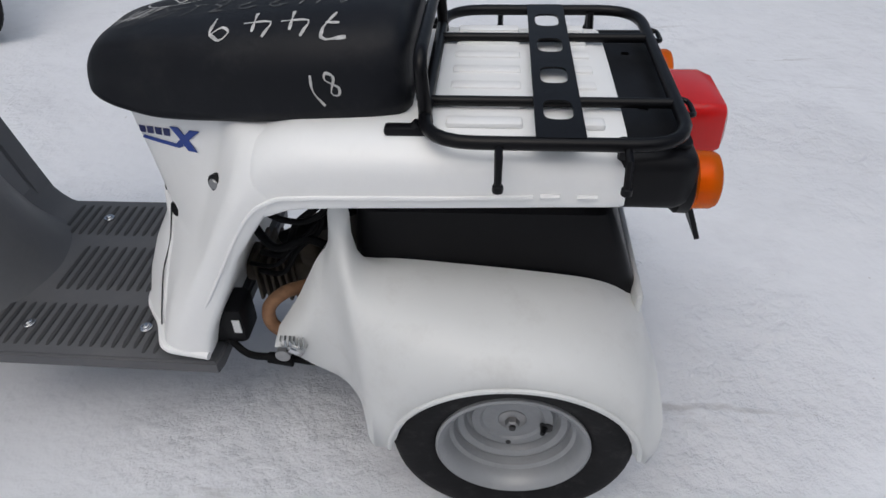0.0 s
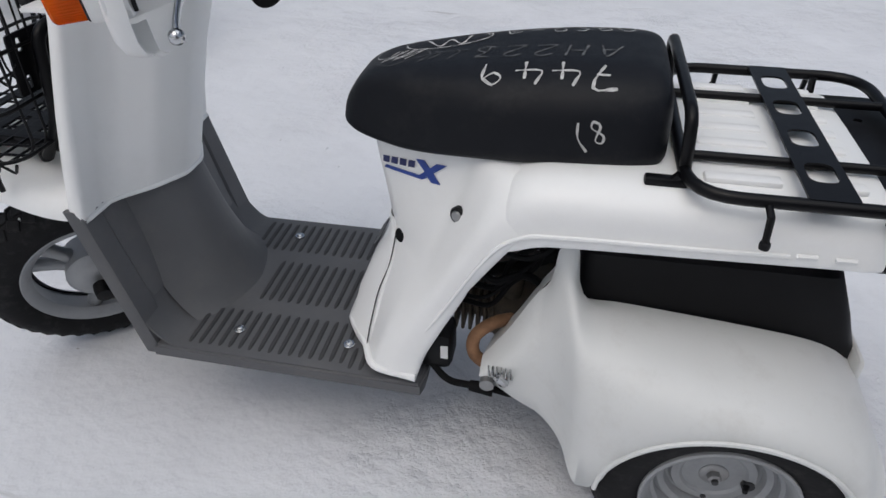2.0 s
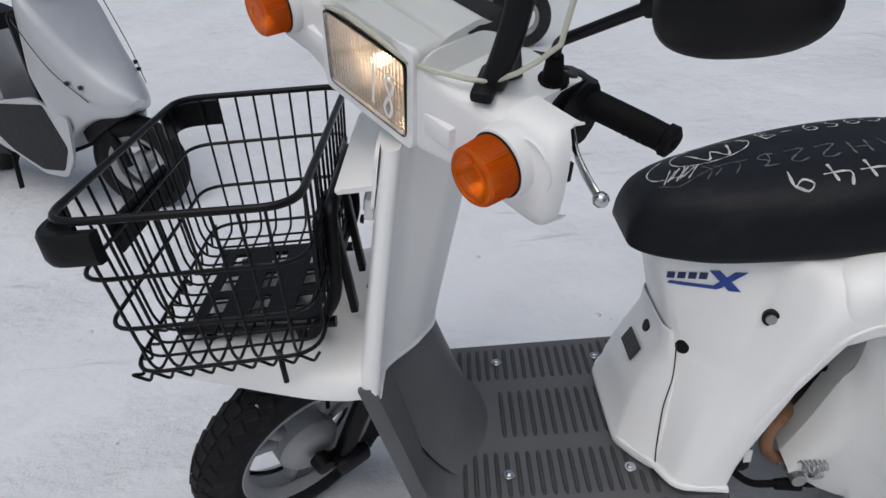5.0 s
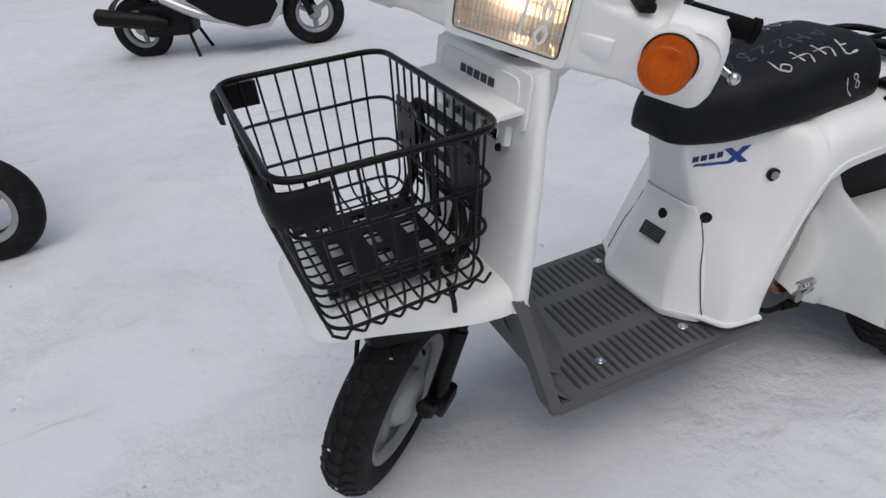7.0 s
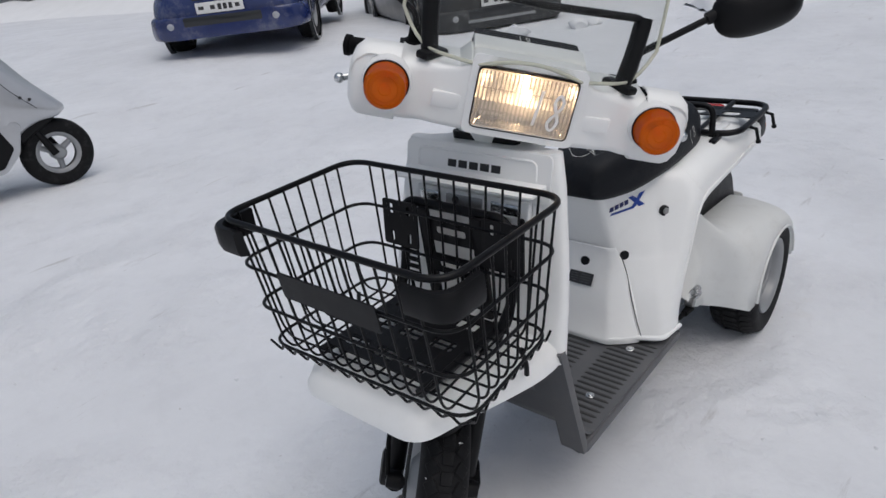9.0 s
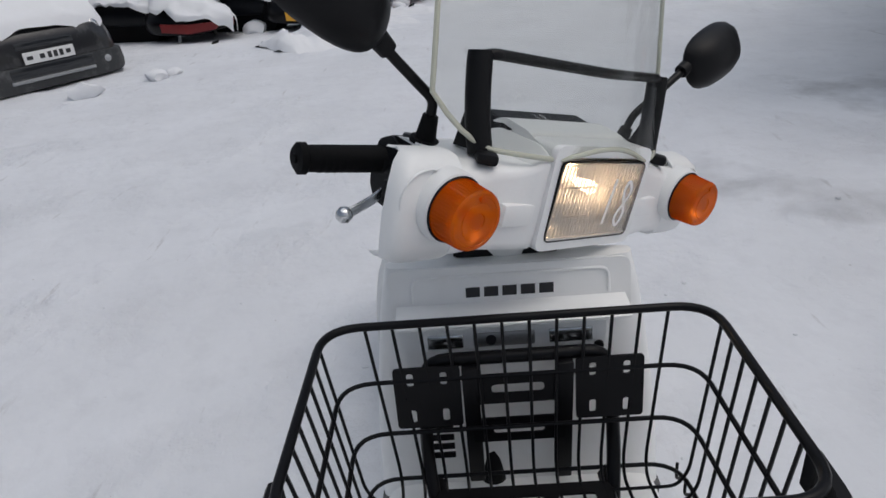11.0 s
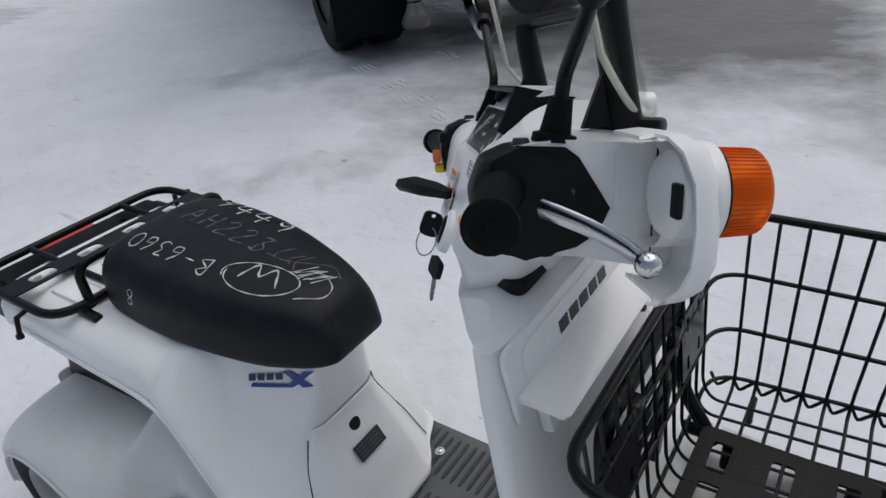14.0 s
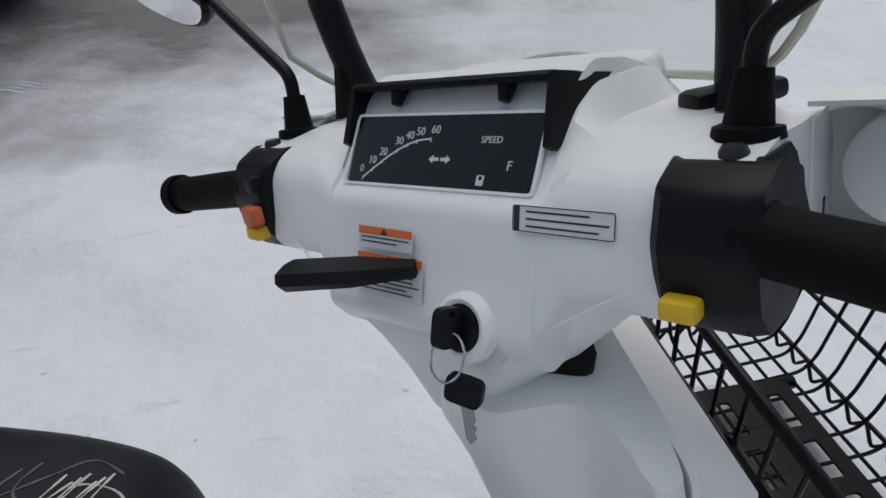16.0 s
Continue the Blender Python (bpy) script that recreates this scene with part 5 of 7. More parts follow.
# headlight, set in a white frame of the cover
HM = STEER @ frame_of(V(-0.5995, 0, 0.94), (0, -1, 0), (0, 0, 1))
LF = STEER @ frame_of(V(-0.555, 0, 0.942), (0, -1, 0), (0.03, 0, 1))
part("lamp_frame", sheet(rrect(0, 0, 0.194, 0.134, 0.014), [rrect(0, 0, 0.1712, 0.1052, 0.011)], 0.046), WHITE, bars, "white frame round the headlight", LF)
hl = part("headlight_bezel", sheet(rrect(0, 0, 0.1705, 0.1045, 0.011), [rrect(0, 0, 0.1675, 0.1015, 0.01)], 0.004), BLACK_PL, scooter, "rectangular headlight, lit", HM)
rings = []
for z, w, h in ((-0.042, 0.03, 0.03), (-0.038, 0.07, 0.055), (-0.027, 0.12, 0.08), (-0.012, 0.155, 0.094), (0.001, 0.166, 0.1)):
    rings.append([V(x, y, z) for x, y in rrect(0, 0, w, h, 0.012, 4)])
part("reflector", loft(rings[::-1], cap=False), REFLECT, hl, "mirrored lamp reflector", HM)
part("bulb", lathe([(0, 0.02), (0.006, 0.018), (0.009, 0.012), (0.008, 0.0), (0.005, -0.015)], 16, "z"), BULB, hl, "glowing bulb", HM @ Matrix.Translation((0.004, 0.012, -0.026)))
part("lens", sheet(rrect(0, 0, 0.166, 0.1, 0.01), [], 0.004), LAMPGLASS, hl, "clear ribbed glass lens", HM @ Matrix.Translation((0, 0, 0.001)))


for i in range(24):
    x = -0.0785 + 0.157 * i / 23
    part("lens_rib", box(x - 0.0012, x + 0.0012, -0.047, 0.047, -0.0005, 0.001, 0), RIBGLASS, hl, m=HM)
for y in (-0.02, 0.018):
    part("lens_rib", box(-0.08, 0.08, y - 0.0012, y + 0.0012, -0.0005, 0.001, 0), RIBGLASS, hl, m=HM)


def flat_strokes(text, M, w, h, width, parent, material=CHALK, label=LAB):
    for i, c in enumerate(text):
        for line in GLYPH.get(c, ()):
            pts = cr([V(a, b, 0) for a, b in line], 3) if len(line) > 2 else [V(*q, 0) for q in line]
            pts = [V((i + p.x * 0.8) * w, p.y * h, 0) for p in pts]
            b = bmesh.new()
            rows = []
            for j, p in enumerate(pts):
                t = (pts[min(j + 1, len(pts) - 1)] - pts[max(j - 1, 0)]).normalized()
                sd = V(-t.y, t.x, 0) * width / 2
                rows.append((b.verts.new(p - sd), b.verts.new(p + sd)))
            for r, q in zip(rows, rows[1:]):
                b.faces.new((r[0], r[1], q[1], q[0]))
            part("marker_stroke", b, material, parent, label, M)


flat_strokes("18", HM @ Matrix.Translation((0.008, -0.030, 0.0062)) @ Matrix.Rotation(-0.12, 4, "Z"), 0.032, 0.062, 0.0050, hl, WHITE)

# instrument panel with its hood
DM = STEER @ frame_of(V(-0.4475, 0, 0.9715), (0, 1, 0), (-0.027, 0, 0.042))
dash = part("instrument_panel", sheet([(-0.084, -0.026), (0.084, -0.026), (0.086, 0.026), (-0.086, 0.026)], [], 0.0015), DIAL, scooter, "black instrument panel with a speed scale", DM @ Matrix.Translation((0, 0, 0.0005)))
part("panel_frame", sheet(rrect(0, 0, 0.177, 0.055, 0.004), [rrect(0, 0, 0.172, 0.051, 0.003)], 0.0025), WHITE, dash, m=DM)
part("panel_glass", sheet(rrect(0, 0, 0.17, 0.05, 0.003), [], 0.0015), DIALGLASS, dash, "clear panel window", DM @ Matrix.Translation((0, 0, 0.0025)))


def dial_text(text, x, y, size, rot=0):
    part("print", words(text, size), DIALTXT, dash, "pale dial print", DM @ Matrix.Translation((x, y, 0.0022)) @ Matrix.Rotation(rot, 4, "Z"))


arc = [V(-0.068 + 0.062 * t, -0.021 + 0.03 * math.sin(t * 1.6), 0) for t in [i / 14 for i in range(15)]]
b = bmesh.new()
vs = [(b.verts.new(p), b.verts.new(p + V(0.0006, -0.0014, 0))) for p in arc]
for a, c in zip(vs, vs[1:]):
    b.faces.new((a[0], a[1], c[1], c[0]))
part("print", b, DIALTXT, dash, "pale speed scale", DM @ Matrix.Translation((0, 0, 0.0022)))
for i, txt in enumerate(("0", "10", "20", "30", "40", "50", "60")):
    p = arc[min(14, int(i * 14 / 6))]
    part("print", box(p.x - 0.0004, p.x + 0.0004, p.y - 0.003, p.y + 0.0005, 0, 0.0003, 0), DIALTXT, dash, m=DM @ Matrix.Translation((0, 0, 0.002)))
    dial_text(txt, p.x - 0.003 + 0.001 * i, p.y + 0.006, 0.0085)
dial_text("SPEED", 0.048, 0.008, 0.0065)
dial_text("F", 0.066, -0.009, 0.009)
for sx in (-1, 1):
    part("print", sheet([(0.006 + sx * 0.010, 0.0), (0.006 + sx * 0.006, 0.003), (0.006 + sx * 0.006, 0.0012), (0.006 + sx * 0.001, 0.0012), (0.006 + sx * 0.001, -0.0012), (0.006 + sx * 0.006, -0.0012), (0.006 + sx * 0.006, -0.003)][::sx], [], 0.0003), DIALTXT, dash, "pale arrow", DM @ Matrix.Translation((0, -0.006, 0.002)))
part("print", sheet(rrect(0.045, -0.019, 0.006, 0.007, 0.001), [rrect(0.045, -0.0175, 0.003, 0.0025, 0.0005)], 0.0003), DIALTXT, dash, m=DM @ Matrix.Translation((0, 0, 0.002)))
hood = loft([[V(x, y, z) for x, z in ((-0.50, 1.014), (-0.50, 1.02), (-0.443, 1.032), (-0.440, 1.030), (-0.442, 1.026))] for y in (-0.094, 0.094)])
for v in hood.verts:
    v.co.y *= 1.0 if v.co.x < -0.47 else 0.95
vis = part("panel_hood", hood, BLACK_PL, scooter, "black hood over the instrument panel", PANEL)
for s in (-1, 1):
    b = loft([[V(-0.50, s * (0.094 + g), 1.02), V(-0.442, s * (0.0895 + g), 1.031), V(-0.424, s * (0.092 + g), 0.99), V(-0.43, s * (0.093 + g), 0.986), V(-0.468, s * (0.095 + g), 1.006)] for g in (-0.002, 0.0035)])
    part("hood_side", b, BLACK_PL, vis, m=PANEL)
    part("hood_peg", tube([V(-0.452, s * 0.05, 1.026), V(-0.445, s * 0.05, 1.014)], [0.007, 0.004], 8), BLACK_PL, vis, m=PANEL)
flat_strokes("18", PANEL @ frame_of(V(-0.475, 0.018, 1.0262), (0, -1, 0), (0.067, 0, 0.014)), 0.014, 0.024, 0.0022, vis)

# rear face of the cover: labels, ignition lock and key, switches, park lever
RM = STEER @ frame_of(V(-0.4145, 0, 0.925), (0, 1, 0), (-0.262, 0, 0.965))


def print_lines(parent, M, x0, x1, ys, h=0.0011, mt=DARKTXT):
    for y in ys:
        part("print_bar", box(x0, x1 - 0.006 * ((int(y * 9000)) % 3), y - h / 2, y + h / 2, 0, 0.0002, 0), mt, parent, m=M)


def label(x, y, w, h, rot=0.0, z=0.001):
    M = RM @ Matrix.Translation((x, y, z)) @ Matrix.Rotation(rot, 4, "Z")
    return M, part("label", sheet(rrect(0, 0, w, h, 0.002), [], 0.0005), LABEL, bars, "white printed label", M)


M, l1 = label(0.1155, 0.0165, 0.067, 0.0155, 0.0)
part("label_edge", sheet(rrect(0, 0, 0.067, 0.0155, 0.002), [rrect(0, 0, 0.0658, 0.0143, 0.001)], 0.0002), DARKTXT, l1, m=M @ Matrix.Translation((0, 0, 0.0006)))
part("label_head", box(-0.0325, -0.0285, -0.0072, 0.0072, 0, 0.0002, 0), DARKTXT, l1, m=M @ Matrix.Translation((0, 0, 0.0006)))
print_lines(l1, M @ Matrix.Translation((0, 0, 0.0006)), -0.024, 0.03, (0.0043, 0.0, -0.0043), 0.0011)
for x, y, h, w in ((-0.030, -0.0085, 0.0155, 0.055), (-0.0255, -0.0355, 0.031, 0.066)):
    M, lb = label(x, y, w, h, 0.0)
    part("label_head", box(-w / 2, w / 2, h / 2 - 0.0055, h / 2, 0, 0.0003, 0), ORANGE_L, lb, "orange heading bar", M @ Matrix.Translation((0, 0, 0.0006)))
    part("label_mark", sheet([(-0.004, -0.0022), (0.004, -0.0022), (0, 0.0022)], [], 0.0002), DARKTXT, lb, m=M @ Matrix.Translation((0, h / 2 - 0.0028, 0.001)))
    n = int((h - 0.0065) / 0.0032)
    print_lines(lb, M @ Matrix.Translation((0, 0, 0.0006)), -w / 2 + 0.003, w / 2 - 0.003, [h / 2 - 0.0078 - 0.0031 * i for i in range(n)], 0.001)
IM = STEER @ frame_of(V(-0.3965, 0.047, 0.870), (0, 1, 0), (-0.35, 0, 0.94))
ign = part("ignition_lock", lathe([(0.024, -0.006), (0.023, 0.002), (0.019, 0.005), (0.016, 0.004), (0.0155, 0.001), (0.0, 0.001)], 30, "z"), WHITE, scooter, "ignition lock with a key in it", IM)
part("lock_barrel", lathe([(0.0155, -0.002), (0.0155, 0.005), (0.012, 0.0065), (0, 0.0065)], 24, "z"), BLACK_PL, ign, m=IM)
key = part("key_head", sheet(rrect(0, 0, 0.021, 0.026, 0.007), [disc(0, 0.009, 0.0025, 10)], 0.007), BLACK_PL, ign, "black key head", IM @ Matrix.Translation((0.001, 0.002, 0.012)) @ Matrix.Rotation(radians(90), 4, "Y") @ Matrix.Translation((-0.006, 0, -0.0035)))
part("key_ring", tube([V(0.011 * math.cos(a), 0.016 * math.sin(a), 0) for a in [2 * math.pi * i / 24 for i in range(24)]], 0.0009, 6, True), CHROME, ign, m=IM @ Matrix.Translation((0.003, -0.017, 0.017)) @ Matrix.Rotation(radians(60), 4, "Y"))
K2 = STEER @ frame_of(V(-0.387, 0.049, 0.830), (-0.25, 0.93, -0.25), (-0.1, -0.3, 0.9))
k2 = part("spare_key", sheet(rrect(0, 0, 0.026, 0.02, 0.006), [], 0.006), BLACK_PL, ign, "spare key hanging on the ring", K2)
part("key_blade", sheet([(-0.004, -0.009), (0.004, -0.009), (0.004, -0.022), (0.002, -0.024), (0.004, -0.027), (0.002, -0.03), (0.003, -0.034), (-0.001, -0.037), (-0.004, -0.033)], [], 0.002), STEEL, ign, "steel key blade", K2 @ Matrix.Rotation(0.35, 4, "Z") @ Matrix.Translation((0, 0, 0.002)))
part("orange_switch", box(-0.372, -0.361, -0.192, -0.172, 0.914, 0.931, 0.003), ORANGE_S, bars, "orange rocker switch", SWITCH)
part("dip_switch", box(-0.385, -0.37, -0.19, -0.174, 0.94, 0.955, 0.003), BLACK_PL, bars, m=SWITCH)
lever = []
for f, w, h in ((0.0, 0.010, 0.008), (0.06, 0.015, 0.011), (0.55, 0.015, 0.010), (0.8, 0.010, 0.008), (1.0, 0.007, 0.007)):
    c = V(-0.352, -0.081, 0.905).lerp(V(-0.404, 0.004, 0.902), f)
    side, up = V(0.85, 0.5, 0.0), V(0, 0, 1)
    lever.append([c + side * (w * a) + up * (h * e) for a, e in ((-1, -0.6), (0.6, -0.8), (1, -0.2), (0.7, 0.5), (-1, 0.6))])
part("park_lever", loft(lever), BLACK_PL, scooter, "black parking brake lever", STEER)
for s in (-1, 1):
    part("facet_edge", tube([V(-0.393, s * 0.152, 0.905), V(-0.3855, s * 0.082, 0.862), V(-0.401, s * 0.03, 0.80), V(-0.407, s * 0.03, 0.782)], 0.0009, 6), WHITE, bars, m=REAR)

# windscreen: a clear bowed sheet with a visible edge


def screen_pt(s, t):
    w = 0.222 - 0.012 * t
    zb = 0.992 + 0.018 * math.cos(min(1, abs(s) * 2.6) * math.pi / 2) + 0.05 * max(0, abs(s) - 0.72) ** 2 / 0.078
    z = lerp(zb, 1.41, t)
    return V(-0.612 + 0.095 * s * s + (z - 0.99) * 0.24 + 0.02 * t * t, s * w, z)


cols = [[screen_pt(-1 + i / 16, t / 12) for i in range(33)] for t in range(13)]
b = loft(cols, closed=False, cap=False)
bmesh.ops.recalc_face_normals(b, faces=b.faces)
bmesh.ops.solidify(b, geom=b.faces[:], thickness=0.002)
scr = part("windscreen", b, SCREEN, scooter, "clear acrylic windscreen", STEER)
scr.visible_shadow = False
edge = cols[0] + [r[-1] for r in cols[1:]] + cols[-1][::-1][1:] + [r[0] for r in cols[::-1]][1:-1]
part("screen_edge", tube(edge, 0.0032, 8, True), RIM_ACR, scr, "thick acrylic edge", STEER)

# basket of black wire
BX0, BX1, BW, BZ = -0.955, -0.646, 0.243, 0.810
bz = 0.558
basket = part("basket_rim", tube(fillet([V(BX0, -BW, BZ), V(BX1, -BW, BZ - 0.002), V(BX1, BW, BZ - 0.002), V(BX0, BW, BZ)], 0.05, 7, True), 0.0055, 10, True), BLACK, scooter, "black wire front basket")


TOP = [V(BX0, -BW, BZ), V(BX1, -BW, BZ), V(BX1, BW, BZ), V(BX0, BW, BZ)]
FOOT = [V(-0.925, -0.233, bz), V(-0.668, -0.213, bz), V(-0.668, 0.211, bz), V(-0.938, 0.207, bz)]


def ring_at(t, r):
    part("basket_wire", tube(fillet([a.lerp(c, t) for a, c in zip(TOP, FOOT)], 0.045, 6, True), r, 8, True), BLACK, basket)


def side_pt(i, f, t):
    """A point on side i of the basket, f along it and t down it."""
    i %= 4
    a, c = TOP[i].lerp(FOOT[i], t), TOP[(i + 1) % 4].lerp(FOOT[(i + 1) % 4], t)
    return a.lerp(c, f)


for t in (0.34, 0.66):
    ring_at(t, 0.0032)
ring_at(0.965, 0.003)


def wire(pts, rad=0.022):
    part("basket_wire", tube(fillet(pts, rad, 4), 0.0023, 7), BLACK, basket)


def cross(i, k, n):
    f = 0.5 + ((k + 0.5) / n - 0.5) * 0.86
    a, c = side_pt(i, f, 1.0), side_pt(i + 2, 1 - f, 1.0)
    d = (c - a).normalized() * 0.012
    wire([side_pt(i, f, 0), side_pt(i, f, 0.9), a + d, c - d, side_pt(i + 2, 1 - f, 0.9), side_pt(i + 2, 1 - f, 0)])


for k in range(12):
    cross(1, k, 12)
for k in range(8):
    cross(0, k, 8)
# zigzag wire under the foot
zig = []
for i, n in ((3, 13), (0, 9)):
    for j in range(n):
        p, q = side_pt(i, j / n, 0.965), side_pt(i, (j + 0.5) / n, 1.0)
        zig += [p, q + V(0.004, 0.004 if q.y < 0 else -0.004, -0.009)]
zig.append(side_pt(0, 1.0, 0.965))
part("basket_wire", tube(fillet(zig, 0.005, 2), 0.0024, 6), BLACK, basket, "zigzag wire under the basket's foot")
# corner guards and plates
for s in (-1, 1):
    g = fillet([V(BX0 + 0.065, s * (BW + 0.012), 0.78), V(BX0 - 0.012, s * (BW + 0.012), 0.78), V(BX0 - 0.012, s * (BW - 0.065), 0.78)], 0.045, 6)
    rings = []
    for p in g:
        n = (p - V(-0.8, 0, p.z)).normalized()
        n.z = 0
        rings.append([p + n * a + V(0, 0, h) for a, h in ((-0.01, -0.024), (0.002, -0.024), (0.006, -0.014), (0.006, 0.014), (0.002, 0.02), (-0.01, 0.02))])
    part("corner_guard", loft(rings), BLACK_PL, basket, "black plastic corner guard")
    part("mount_plate", sheet(rrect(0, 0, 0.088, 0.092, 0.006), [rrect(dx, dy, 0.009, 0.02, 0.004) for dx in (-0.022, 0.022) for dy in (-0.028, 0.028)], 0.003), BLACK, basket, "black slotted mounting plate", frame_of(V(-0.655, s * 0.119, 0.698), (0, -1, 0), (0.1, 0, 1)))
part("name_plate", sheet(rrect(0, 0, 0.22, 0.05, 0.006), [], 0.003), BLACK_PL, basket, "plain black plate on the basket", frame_of(V(-0.951, 0.0, 0.715), (0, -1, 0), (-0.12, 0, 1)))
holder = part("carrier_frame", tube(fillet([V(-0.70, -0.12, 0.53), V(-0.648, -0.13, 0.6), V(-0.636, -0.12, 0.742), V(-0.636, 0.12, 0.742), V(-0.648, 0.13, 0.6), V(-0.70, 0.12, 0.53)], 0.03, 5), 0.0095, 10), BLACK, scooter, "black carrier frame behind the basket")
for y in (-0.062, 0.062):
    part("carrier_bar", box(-0.012, 0.0, y - 0.011, y + 0.011, 0.0, 0.21, 0.002), BLACK, holder, m=Matrix.Translation((-0.633, 0, 0.53)) @ Matrix.Rotation(radians(-3), 4, "Y"))
for z, h in ((0.70, 0.045), (0.63, 0.038)):
    part("carrier_plate", sheet(rrect(0, 0, 0.125, h, 0.004), [rrect(0, 0, 0.07, 0.014, 0.006)], 0.003), BLACK, holder, "black slotted carrier plate", frame_of(V(-0.648, 0, z), (0, -1, 0), (0.1, 0, 1)))
for i in range(4):
    part("carrier_slat", box(-0.652, -0.648, 0.09, 0.135, 0.585 + 0.016 * i, 0.594 + 0.016 * i, 0.001), BLACK, holder)
base = part("carrier_base", sheet(rrect(0, 0, 0.2, 0.235, 0.012), [rrect(dx, dy, 0.026, 0.05, 0.005) for dx in (-0.068, 0.0, 0.068) for dy in (-0.07, 0.0, 0.07)], 0.004), BLACK_PL, scooter, "black slotted basket carrier", Matrix.Translation((-0.785, 0, 0.556)))
for y in (-0.115, 0.115):
    part("base_rail", tube([V(-0.9, y, 0.552), V(-0.66, y, 0.547)], 0.009, 10), BLACK, base)
    part("base_stay", tube(cr([V(-0.73, y * 1.68, 0.56), V(-0.728, y * 1.75, 0.53), V(-0.728, y * 1.75, 0.508)], 3), 0.0045, 8), BLACK, base)
for x in (-0.86, -0.72):
    part("base_stay", tube([V(x, -0.11, 0.54), V(x, -0.1, 0.49)], 0.008, 8), BLACK, base)
    part("base_stay", tube([V(x, 0.11, 0.54), V(x, 0.1, 0.49)], 0.008, 8), BLACK, base)


# ---- the yard ----
def ground_z(x, y):
    rise = 0.17 * smoothstep(4.0, 6.6, y) * (1 - smoothstep(3.8, 6.5, x))
    d = math.hypot(x + 0.3, y)
    amp = 0.35 + 0.65 * smoothstep(0.9, 2.2, d)
    n = 0.018 * noise.noise((x * 0.8, y * 0.8, 1.7)) + 0.014 * noise.noise((x * 2.3, y * 2.3, 4.1)) + 0.008 * noise.noise((x * 6.5, y * 6.5, 8.3)) + 0.003 * noise.noise((x * 17, y * 17, 2.3))
    lumps = max(0, noise.noise((x * 4.1, y * 4.1, 21.0)) - 0.25) * 0.03
    g = math.exp(-((x - 0.02) ** 2 + (y + 0.47) ** 2) / 0.05) + 0.6 * math.exp(-((x - 0.15) ** 2 + (y - 0.4) ** 2) / 0.06)
    trod = g * (0.012 * noise.noise((x * 16, y * 16, 3)) + 0.006 * noise.noise((x * 40, y * 40, 5)))
    return rise + (n + lumps) * amp + trod - 0.006


SNOW = mat("packed_snow", (0.70, 0.715, 0.745), 0.62, var=0.06, vscale=1.3, bump=0.6, bscale=5, spec=0.25, rvar=0.15)
nt = SNOW.node_tree
pb = nt.nodes["Principled BSDF"]
tc = nt.nodes["Texture Coordinate"]
fine = nt.nodes.new("ShaderNodeTexNoise")
fine.inputs["Scale"].default_value, fine.inputs["Detail"].default_value = 40, 3
nt.links.new(tc.outputs["Object"], fine.inputs["Vector"])
fb = nt.nodes.new("ShaderNodeBump")
fb.inputs["Strength"].default_value, fb.inputs["Distance"].default_value = 0.25, 0.006
nt.links.new(fine.outputs["Fac"], fb.inputs["Height"])
old = nt.nodes["Bump"]
old.inputs["Distance"].default_value = 0.03
nt.links.new(old.outputs["Normal"], fb.inputs["Normal"])
crust = nt.nodes.new("ShaderNodeTexNoise")
crust.inputs["Scale"].default_value, crust.inputs["Detail"].default_value, crust.inputs["Roughness"].default_value = 13, 7, 0.62
nt.links.new(tc.outputs["Object"], crust.inputs["Vector"])
broken = nt.nodes.new("ShaderNodeTexNoise")
broken.inputs["Scale"].default_value, broken.inputs["Detail"].default_value = 1.7, 4
nt.links.new(tc.outputs["Object"], broken.inputs["Vector"])
keep = nt.nodes.new("ShaderNodeMapRange")
keep.inputs["From Min"].default_value, keep.inputs["From Max"].default_value, keep.inputs["To Min"].default_value = 0.46, 0.62, 0.12
nt.links.new(broken.outputs["Fac"], keep.inputs["Value"])
relief = nt.nodes.new("ShaderNodeMath")
relief.operation = "MULTIPLY"
nt.links.new(crust.outputs["Fac"], relief.inputs[0])
nt.links.new(keep.outputs["Result"], relief.inputs[1])
cb = nt.nodes.new("ShaderNodeBump")
cb.inputs["Strength"].default_value, cb.inputs["Distance"].default_value = 0.75, 0.035
nt.links.new(relief.outputs[0], cb.inputs["Height"])
nt.links.new(fb.outputs["Normal"], cb.inputs["Normal"])
nt.links.new(cb.outputs["Normal"], pb.inputs["Normal"])


